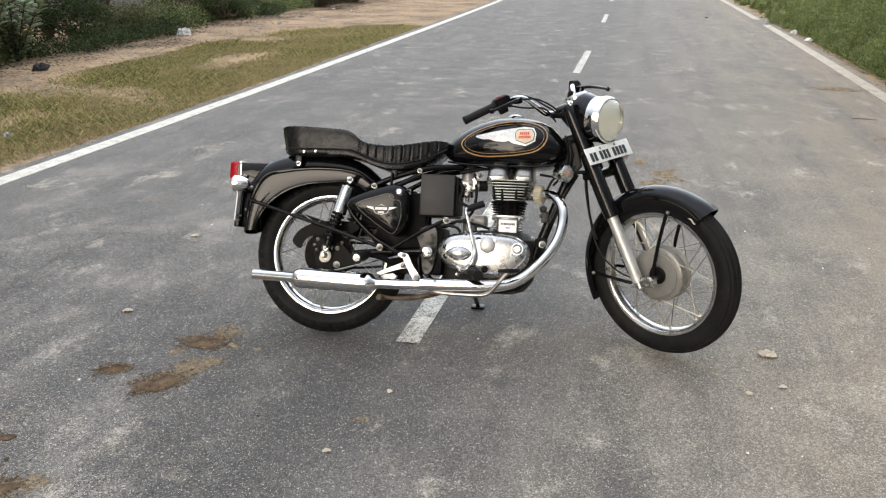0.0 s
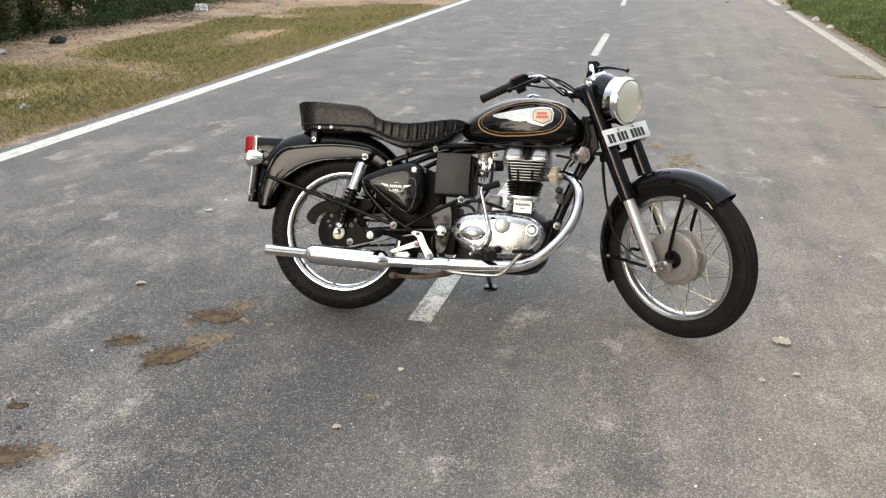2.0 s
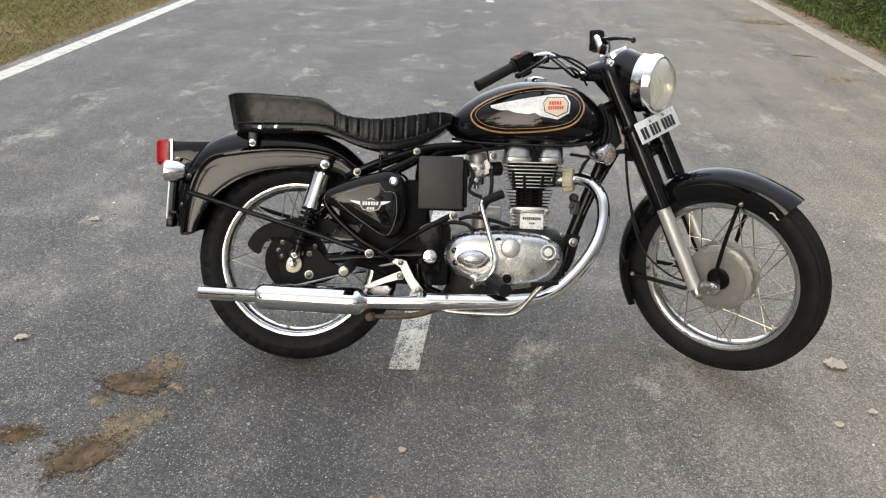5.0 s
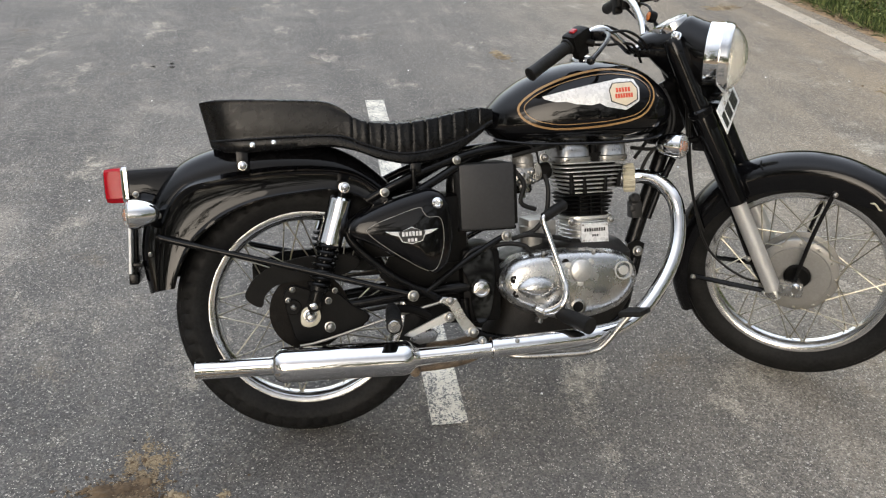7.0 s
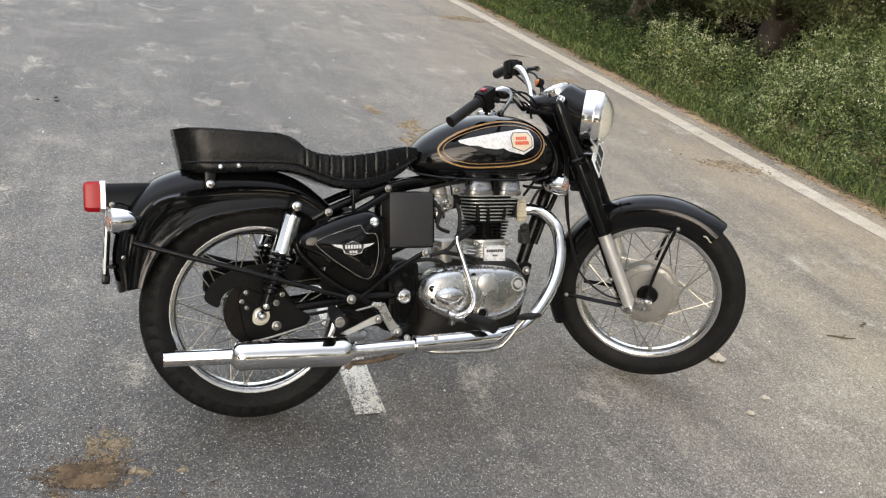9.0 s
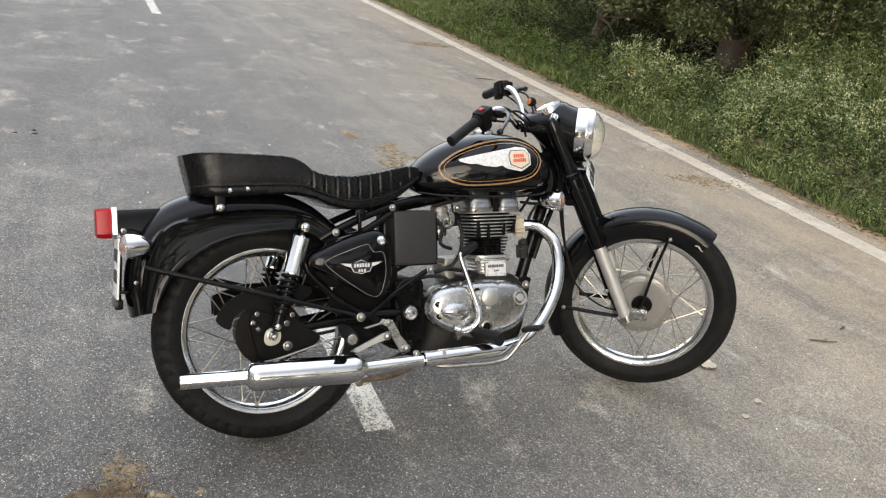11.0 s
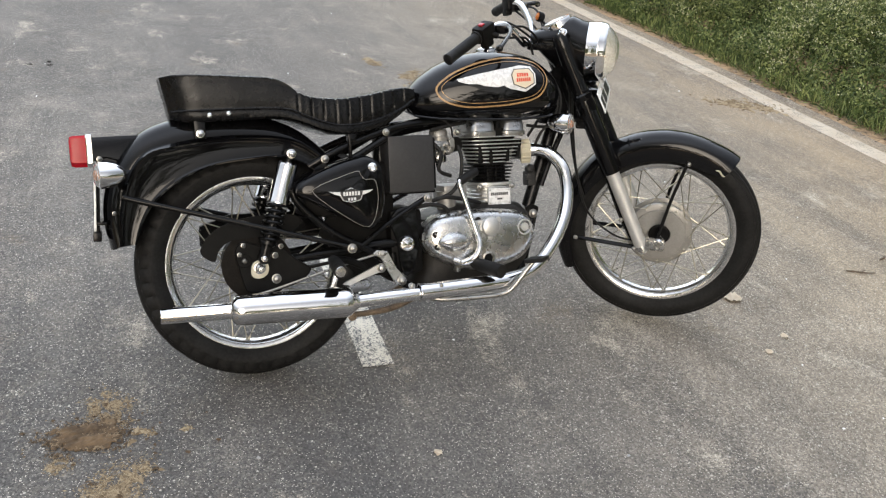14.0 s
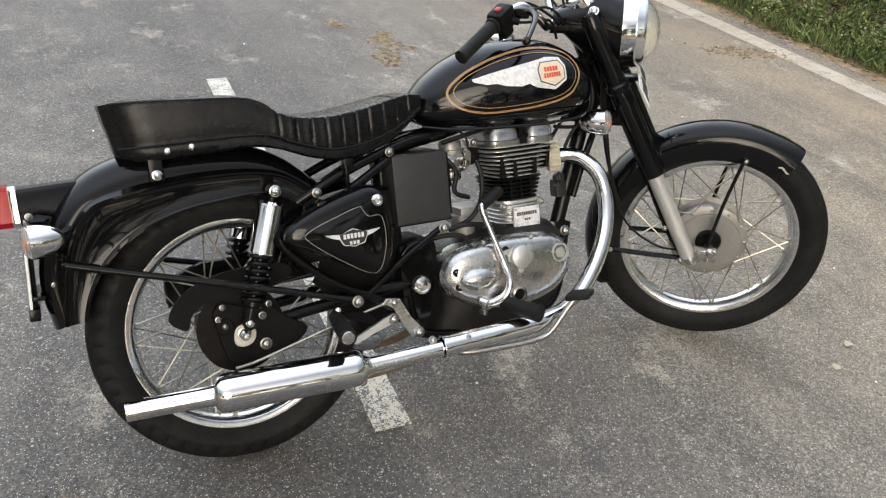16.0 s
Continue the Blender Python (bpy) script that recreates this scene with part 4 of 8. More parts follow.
bm = tank_mesh()
for _ in range(2):
    bmesh.ops.smooth_vert(bm, verts=bm.verts, factor=0.4, use_axis_x=True, use_axis_y=True, use_axis_z=True)
tank = bp("fuel_tank", bm, BLACK_PAINT, "gloss black teardrop tank with gold lines", smooth=60)
OVAL = [(0.559, 0.812), (0.580, 0.776), (0.640, 0.757), (0.715, 0.756), (0.800, 0.763), (0.868, 0.780), (0.902, 0.815), (0.906, 0.853), (0.878, 0.884), (0.820, 0.899), (0.752, 0.898), (0.670, 0.880), (0.598, 0.849)]


def ribbon(outline, width, out, n=8):
    pts = curve([(x, 0, z) for x, z in outline], n, True)
    bm = bmesh.new()
    k = len(pts)
    inner, outer = [], []
    for i, p in enumerate(pts):
        t = (pts[(i + 1) % k] - pts[i - 1]).normalized()
        nrm = Vector((-t.z, 0, t.x))
        inner.append(tank_side(p.x + nrm.x * width / 2, p.z + nrm.z * width / 2, out))
        outer.append(tank_side(p.x - nrm.x * width / 2, p.z - nrm.z * width / 2, out))
    for i in range(k):
        j = (i + 1) % k
        a, b, c, d = (bm.verts.new(v) for v in (inner[i], inner[j], outer[j], outer[i]))
        bm.faces.new((a, b, c, d))
    bmesh.ops.remove_doubles(bm, verts=bm.verts, dist=1e-5)
    return bm


part("gold_line", ribbon(OVAL, 0.0052, 0.0012), GOLD, tank, "thick gold coach line")
cx = sum(p[0] for p in OVAL) / len(OVAL)
cz = sum(p[1] for p in OVAL) / len(OVAL)
part("gold_line", ribbon([(cx + (x - cx) * 0.925, cz + (z - cz) * 0.84) for x, z in OVAL], 0.0018, 0.0012), GOLD, tank, "thin gold coach line")


def decal(outline, out, thick=0.002):
    """A raised badge that follows the tank's flank."""
    bm = bmesh.new()
    face = bm.faces.new([bm.verts.new((x, 0, z)) for x, z in outline])
    bmesh.ops.triangulate(bm, faces=[face])
    bmesh.ops.subdivide_edges(bm, edges=bm.edges, cuts=3, use_grid_fill=True)
    bmesh.ops.triangulate(bm, faces=bm.faces)
    flat = [(v, v.co.x, v.co.z) for v in bm.verts]
    for v, x, z in flat:
        v.co = tank_side(x, z, out)
    return bm


badge_pts = [(200, 392), (260, 380), (330, 368), (410, 356), (490, 346), (540, 338), (608, 346), (620, 372), (628, 384), (622, 442), (560, 476), (470, 456), (440, 438), (405, 444), (380, 430), (335, 434), (300, 421), (255, 420), (208, 405)]
WING = [(0.820 + (x - 550) * 0.000578, 0.836 - (z - 407) * 0.000578 + (x - 550) * 0.00002) for x, z in badge_pts]
badge = part("tank_badge", decal(WING, 0.0022), SILVER_DECAL, tank, "silver winged badge with a red-lettered shield")
HEXA = [(0.820 + x, 0.836 + z) for x, z in ((-0.037, 0.010), (-0.026, 0.0255), (0.024, 0.0275), (0.036, 0.012), (0.034, -0.014), (0.004, -0.0285), (-0.033, -0.016))]
part("shield_edge", decal([(0.8205 + (x - 0.82) * 1.08, 0.836 + (z - 0.836) * 1.1) for x, z in HEXA], 0.0032), INK, badge)
part("shield", decal(HEXA, 0.0040), CREAM_DECAL, badge, "pale shield")
for x0, z0, count, w_ in ((0.799, 0.8400, 5, 0.0079), (0.796, 0.8255, 7, 0.0069)):
    for k in range(count):
        xa, za = x0 + w_ * k, z0 + 0.0003 * k
        part("red_bar", decal([(xa, za), (xa + w_ * 0.76, za + 0.0002), (xa + w_ * 0.76, za + 0.0108), (xa, za + 0.0106)], 0.0048), RED_DECAL, badge)
bm = bmesh.new()
lathe(bm, [(0.0, -0.01), (0.034, -0.01), (0.036, 0.004), (0.033, 0.012), (0.020, 0.018), (0.0, 0.020)], (0.765, 0.0, 0.926), (0, 0, 1), 32)
part("filler_cap", bm, CHROME, tank, "chrome fuel filler cap")
bm = bmesh.new()
tube(bm, curve([(0.50, -0.055, 0.735), (0.58, -0.100, 0.722), (0.70, -0.130, 0.717), (0.83, -0.143, 0.716), (0.92, -0.122, 0.724), (0.97, -0.075, 0.752)], 6), 0.004, 8)
part("tank_seam", bm, BLACK_PAINT, tank)

# -- seat --
SX = [-0.222, -0.219, -0.214, -0.205, -0.19, -0.15, -0.05, 0.06, 0.095, 0.12, 0.15, 0.19, 0.26, 0.33, 0.40, 0.46, 0.495]
S_TOP = [0.856, 0.859, 0.862, 0.8635, 0.8645, 0.8645, 0.860, 0.853, 0.842, 0.822, 0.802, 0.795, 0.792, 0.800, 0.813, 0.822, 0.815]
S_BOT = [0.752, 0.748, 0.744, 0.741, 0.738, 0.734, 0.737, 0.740, 0.737, 0.731, 0.722, 0.703, 0.686, 0.690, 0.712, 0.750, 0.780]
S_HALF = [0.042, 0.056, 0.069, 0.082, 0.096, 0.110, 0.116, 0.119, 0.120, 0.121, 0.122, 0.123, 0.122, 0.114, 0.100, 0.086, 0.070]


def seat_mesh():
    bm = bmesh.new()
    rings = []
    xs = sorted(set([-0.222, -0.219, -0.214] + [-0.205 + 0.0035 * i for i in range(201)]))
    for x in xs:
        top, bot, hw = (float(np.mean([np.interp(x + d, SX, v) for d in (-0.018, -0.012, -0.006, 0.0, 0.006, 0.012, 0.018)])) for v in (S_TOP, S_BOT, S_HALF))
        groove = 0.0
        if 0.115 < x < 0.465:
            g = ((x - 0.115) / 0.036) % 1.0
            groove = 0.0055 * max(0.0, 1 - abs(g - 0.5) / 0.11) - 0.0012 * math.sin(math.pi * g)
        ring = []
        h = top - bot
        sec = [(-0.92, 0.0), (-1.0, 0.05), (-1.015, 0.16), (-1.0, 0.23), (-0.985, 0.26), (-1.0, 0.32), (-1.003, 0.5), (-0.995, 0.72), (-0.982, 0.88), (-0.972, 0.925), (-0.968, 0.950), (-0.940, 0.968), (-0.915, 0.962), (-0.85, 0.974), (-0.6, 0.99), (-0.3, 1.005), (0, 1.01)]
        sec = sec + [(-y, z) for y, z in sec[-2::-1]]
        for yy, zz in sec:
            pin = groove if zz > 0.27 else 0.0
            hump = 0.0022 if 0.94 < zz < 0.97 and x < 0.12 else 0.0
            ring.append(Vector((x - 0.022 * (zz - 0.55) * max(0.0, min(1.0, (-0.12 - x) / 0.10)), (hw - pin * 0.8 + hump) * yy, bot + h * zz - (pin if zz > 0.85 else 0.0) + hump)))
        rings.append(ring)
    return loft(bm, rings)


seat = bp("seat", seat_mesh(), LEATHER, "black pleated vinyl dual seat with raised rear", smooth=50)
bm = bmesh.new()
for x, z in ((-0.110, 0.752), (-0.059, 0.756)):
    lathe(bm, [(0, -0.004), (0.0075, -0.004), (0.0075, 0.003), (0.004, 0.0065), (0, 0.007)], (x, -0.116, z), (0, -1, 0), 14)
split("seat_stud", bm, CHROME, seat, "chrome seat studs")
bm = bmesh.new()
tube(bm, curve([(-0.205, -0.080, 0.765), (-0.15, -0.1105, 0.766), (-0.02, -0.119, 0.768), (0.10, -0.121, 0.764), (0.16, -0.123, 0.741), (0.24, -0.123, 0.716), (0.32, -0.116, 0.718), (0.40, -0.102, 0.738), (0.47, -0.084, 0.768)], 6), 0.0028, 8)
part("seat_piping", bm, LEATHER, seat)
bm = bmesh.new()
box(bm, (0.272, -0.116, 0.664), (0.298, -0.092, 0.690), 0.004)
lathe(bm, [(0, 0.02), (0.006, 0.02), (0.006, -0.03), (0.004, -0.034), (0, -0.034)], (0.276, -0.118, 0.655), (0, 0, 1), 10)
part("seat_bracket", bm, FRAME_BLACK, seat, "black seat bracket")
bm = bmesh.new()
box(bm, (-0.152, -0.104, 0.690), (-0.122, -0.094, 0.742), 0.004)
part("seat_tab", bm, FRAME_BLACK, seat)
bm = bmesh.new()
bolt(bm, (-0.137, -0.104, 0.704), 0.0085, 0.009)
part("seat_bolt", bm, CHROME, seat)


# -- rear mudguard --
def rear_fender():
    bm = bmesh.new()
    edge = [(-0.322, 0.414), (-0.303, 0.466), (-0.268, 0.521), (-0.214, 0.566), (-0.155, 0.598), (-0.085, 0.618), (0.0, 0.627), (0.08, 0.630), (0.15, 0.605), (0.205, 0.560)]
    rib = [(-0.362, 0.410), (-0.352, 0.500), (-0.328, 0.590), (-0.278, 0.655), (-0.195, 0.674), (-0.11, 0.684), (-0.03, 0.688), (0.068, 0.683), (0.140, 0.664), (0.210, 0.612)]
    crown = [(-0.390, 0.397), (-0.402, 0.500), (-0.376, 0.610), (-0.310, 0.700), (-0.225, 0.742), (-0.12, 0.757), (0.0, 0.754), (0.085, 0.735), (0.155, 0.700), (0.225, 0.640)]
    lines = [curve([(x, 0, z) for x, z in l], 5) for l in (edge, rib, crown)]
    rings = []
    for e, r, c in zip(*lines):
        def mixed(p, q, t):
            return p + (q - p) * t
        side = [(-0.0915, e), (-0.0955, mixed(e, r, 0.02)), (-0.0960, mixed(e, r, 0.07)), (-0.0925, mixed(e, r, 0.12)), (-0.0917, mixed(e, r, 0.16)), (-0.0917, mixed(e, r, 0.50)), (-0.0913, mixed(e, r, 0.86)), (-0.0920, mixed(e, r, 0.89)), (-0.0965, mixed(e, r, 0.94)), (-0.0970, mixed(e, r, 1.0)), (-0.090, mixed(r, c, 0.06)), (-0.082, mixed(r, c, 0.14)),
                (-0.079, mixed(r, c, 0.35)), (-0.070, mixed(r, c, 0.62)), (-0.052, mixed(r, c, 0.84)), (-0.027, mixed(r, c, 0.96)), (0.0, c)]
        outer = [Vector((p.x, y, p.z)) for y, p in side] + [Vector((p.x, -y, p.z)) for y, p in side[-2::-1]]
        mid = Vector((0, 0, 0.3))
        inner = [Vector((v.x, v.y * 0.95, v.z)) + (mid - v).normalized() * (0.004 if abs(v.y) < 0.075 else 0.0) for v in reversed(outer)]
        rings.append(outer + inner)
    return loft(bm, rings)


rf = bp("rear_fender", rear_fender(), BLACK_PAINT, "gloss black deep rear mudguard with rolled bead")
bm = bmesh.new()
for x, y, z, r in ((0.202, -0.102, 0.620, 0.0085), (-0.345, -0.090, 0.595, 0.006), (-0.372, -0.075, 0.50, 0.005)):
    bolt(bm, (x, y, z), r, 0.009)
split("fender_bolt", bm, STEEL, rf)
for s in (-1, 1):
    part("fender_strut", rod([(-0.345, s * 0.100, 0.545), (-0.317, s * 0.102, 0.533), (0.0, s * 0.138, 0.442), (0.255, s * 0.168, 0.366)], 0.0078, 10), FRAME_BLACK, rf, "black tubular mudguard strut")

# tail lamp on its black housing
bm = bmesh.new()
rings = []
for x, hy, zt, zb in ((-0.415, 0.047, 0.704, 0.640), (-0.38, 0.046, 0.705, 0.648), (-0.345, 0.044, 0.7055, 0.636), (-0.300, 0.042, 0.706, 0.622), (-0.268, 0.038, 0.706, 0.615)):
    rings.append([Vector((x, y * hy, zb + (zt - zb) * z)) for y, z in ((-1, 0.06), (-1, 0.86), (-0.86, 1.0), (0, 1.03), (0.86, 1.0), (1, 0.86), (1, 0.06), (0.9, 0), (-0.9, 0))])
tail = bp("tail_lamp", loft(bm, rings), BLACK_PAINT, "red tail lamp on a black housing")
bm = bmesh.new()
rings = [[Vector((x, y * 0.050 * k, 0.668 + z * 0.044 * k)) for y, z in ((-1, -0.7), (-1, 0.85), (-0.85, 1), (0.85, 1), (1, 0.85), (1, -0.7), (0.7, -1), (-0.7, -1))] for x, k in ((-0.412, 0.96), (-0.414, 1.02), (-0.426, 1.02), (-0.429, 0.98))]
part("lamp_bracket", slab(bmesh.new(), [(-0.412, 0.650), (-0.270, 0.662), (-0.290, 0.575), (-0.335, 0.545), (-0.378, 0.560), (-0.398, 0.610)], -0.034, 0.034, 0.006), BLACK_PAINT, tail, "black lamp bracket")
part("lamp_bezel", loft(bm, rings), CHROME, tail, "chrome bezel")
rings = [[Vector((x, y * 0.048 * k, 0.668 + z * 0.0425 * k)) for y, z in ((-1, -0.7), (-1, 0.85), (-0.85, 1), (0.85, 1), (1, 0.85), (1, -0.7), (0.7, -1), (-0.7, -1))] for x, k in ((-0.427, 1.0), (-0.458, 0.99), (-0.468, 0.93), (-0.471, 0.80), (-0.472, 0.4))]
part("lamp_lens", loft(bmesh.new(), rings), RED_LENS, tail, "red plastic lens")
bm = bmesh.new()
bolt(bm, (-0.398, -0.047, 0.646), 0.006, 0.008)
part("lamp_screw", bm, STEEL, tail)
bm = bmesh.new()
REARP = Matrix.Translation((-0.418, 0, 0.540)) @ pose(0, 0, 0, 0, 4, 0)
box(bm, (-0.003, -0.075, -0.085), (0.003, 0.075, 0.085), 0.002, REARP)
rp = bp("rear_number_plate", bm, PLATE_WHITE, "white rear number plate in a frame")
bm = bmesh.new()
for z in (0.018, -0.042):
    for k in range(5):
        box(bm, (-0.0045, -0.062 + 0.026 * k, z), (-0.003, -0.044 + 0.026 * k, z + 0.036), 0, REARP)
split("plate_bar", bm, INK, rp)
bm = bmesh.new()
box(bm, (-0.002, -0.066, -0.070), (0.030, 0.066, -0.060), 0.003, REARP)
box(bm, (0.003, -0.040, -0.10), (0.012, 0.040, 0.08), 0.003, REARP)
box(bm, (-0.006, -0.060, -0.115), (0.016, 0.060, -0.088), 0.004, REARP)
part("plate_holder", bm, FRAME_BLACK, rp, "black plate holder")

# -- rear suspension --
for s in (-1, 1):
    top, bot = Vector((0.102, s * 0.121, 0.640)), Vector((0.010, s * 0.118, 0.352))
    d = (bot - top).normalized()
    bm = bmesh.new()
    lathe(bm, [(0.0, 0.025), (0.023, 0.025), (0.0285, 0.030), (0.0295, 0.036), (0.0295, 0.135), (0.0305, 0.138), (0.0305, 0.143), (0.0, 0.143)], top, d, 28)
    sh = bp("shock_absorber", bm, CHROME, "rear shock absorber with chrome upper cover")
    bm = bmesh.new()
    coil = []
    for k in range(0, 90):
        u = k / 89
        p = top + d * (0.140 + 0.115 * u)
        a_ = 2 * math.pi * 7 * u
        ux = Vector((0, 1, 0))
        vx = d.cross(ux).normalized()
        coil.append(p + 0.0255 * (math.cos(a_) * ux + math.sin(a_) * vx))
    tube(bm, coil, 0.0050, 7)
    part("spring", bm, FRAME_BLACK, sh, "black coil spring")
    bm = bmesh.new()
    lathe(bm, [(0.0, 0.13), (0.014, 0.13), (0.014, 0.25), (0.026, 0.252), (0.026, 0.262), (0.018, 0.268), (0.017, 0.300), (0.0, 0.302)], top, d, 20)
    lathe(bm, [(0, -0.014), (0.017, -0.014), (0.017, 0.014), (0, 0.014)], bot, (0, 1, 0), 16)
    lathe(bm, [(0, -0.014), (0.016, -0.014), (0.016, 0.014), (0, 0.014)], top, (0, 1, 0), 16)
    tube(bm, [top, top + d * 0.03], 0.009, 10)
    part("damper", bm, FRAME_BLACK, sh)
    bm = bmesh.new()
    bolt(bm, top + Vector((0, s * 0.013, 0)), 0.0105, 0.012, (0, s, 0))
    bolt(bm, bot + Vector((0, s * 0.013, 0)), 0.0078, 0.006, (0, s, 0))
    split("shock_bolt", bm, CHROME, sh)

# -- brake plate, swing arm, axle --
bm = bmesh.new()
slab(bm, [(-0.058, 0.335), (-0.064, 0.372), (-0.044, 0.398), (-0.020, 0.392), (0.015, 0.380), (0.062, 0.378), (0.110, 0.335), (0.152, 0.303), (0.112, 0.266), (0.05, 0.252), (-0.030, 0.250), (-0.048, 0.290)], -0.070, -0.086, 0.005, 3)
bpz = bp("brake_plate", bm, MATT_BLACK, "black rear brake plate and arm end")
bm = bmesh.new()
for x, z, r in ((0.048, 0.284, 0.0112), (-0.040, 0.343, 0.0078), (0.018, 0.354, 0.0085), (0.048, 0.352, 0.0072), (0.066, 0.377, 0.0058), (-0.052, 0.361, 0.0058), (-0.040, 0.387, 0.0058)):
    bolt(bm, (x, -0.085, z), r, 0.011)
split("plate_bolt", bm, STEEL, bpz, "plated bolts")
bm = bmesh.new()
lathe(bm, [(0, 0), (0.019, 0), (0.020, 0.004), (0.018, 0.007), (0, 0.007)], (-0.040, -0.083, 0.343), (0, -1, 0), 20)
part("cable_boss", bm, MATT_BLACK, bpz, "black round boss")
bm = bmesh.new()
slab(bm, [(0.026, 0.324), (0.018, 0.339), (0.001, 0.344), (-0.017, 0.337), (-0.024, 0.319), (-0.023, 0.300), (-0.008, 0.291), (0.012, 0.294), (0.024, 0.307)], -0.094, -0.100, 0.002, 3)
part("adjuster_cam", bm, POST_IVORY, bpz, "snail-shaped chain adjuster")
bm = bmesh.new()
bolt(bm, (0, -0.099, 0.321), 0.0135, 0.015)
lathe(bm, [(0, 0), (0.008, 0), (0.007, 0.02), (0, 0.021)], (0, -0.110, 0.321), (0, -1, 0), 12)
part("axle_nut", bm, ALLOY, bpz, "axle nut")
bm = bmesh.new()
lathe(bm, [(0.03, -0.052), (0.098, -0.050), (0.101, -0.056), (0.101, -0.066), (0.090, -0.070), (0.03, -0.070)], (0, 0, AXLE_Z), (0, 1, 0), 48, True)
part("brake_drum", bm, GRIME_AND_HOLE, bpz, "grimy dark brake drum edge")
for s in (-1, 1):
    bp("swing_arm", rod([(0.0, s * 0.066, 0.322), (0.12, s * 0.068, 0.335), (0.26, s * 0.070, 0.348), (0.44, s * 0.075, 0.36)], [0.012, 0.014, 0.016, 0.018], 14), FRAME_BLACK, "black swing arm")
bm = bmesh.new()
slab(bm, [(-0.156, 0.384), (-0.128, 0.424), (-0.075, 0.452), (0.0, 0.467), (0.100, 0.466), (0.135, 0.445), (0.105, 0.418), (0.045, 0.408), (-0.025, 0.405), (-0.080, 0.398), (-0.110, 0.372), (-0.120, 0.345), (-0.150, 0.362)], -0.066, -0.071, 0.002, 3)
bp("inner_guard", bm, MATT_BLACK, "dark grey dust guard")
bp("inner_panel", slab(bmesh.new(), [(0.185, 0.398), (0.240, 0.330), (0.300, 0.262), (0.410, 0.255), (0.420, 0.440), (0.330, 0.420), (0.270, 0.452), (0.215, 0.452)], -0.040, -0.050, 0.003), MATT_BLACK, "black panel inside the swing arm")
bp("chain_guard", loft(bmesh.new(), [[Vector((x, y, z + dz)) for y, dz in ((0.070, -0.03), (0.070, 0.02), (0.082, 0.032), (0.105, 0.032), (0.112, 0.02), (0.112, -0.03), (0.108, -0.03), (0.108, 0.018), (0.10, 0.027), (0.084, 0.027), (0.074, 0.018), (0.074, -0.03))] for x, z in ((-0.14, 0.40), (-0.05, 0.43), (0.10, 0.43), (0.30, 0.41), (0.45, 0.40))]), FRAME_BLACK, "black chain guard")
bm = bmesh.new()
loop = curve([(0.0, 0.09, 0.375), (0.25, 0.09, 0.385), (0.47, 0.09, 0.40), (0.52, 0.09, 0.37), (0.47, 0.09, 0.33), (0.25, 0.09, 0.29), (0.0, 0.09, 0.27), (-0.055, 0.09, 0.323)], 6, True)
tube(bm, loop + [loop[0]], 0.006, 8)
bp("drive_chain", bm, BRIGHT_SIDE, "oily drive chain")

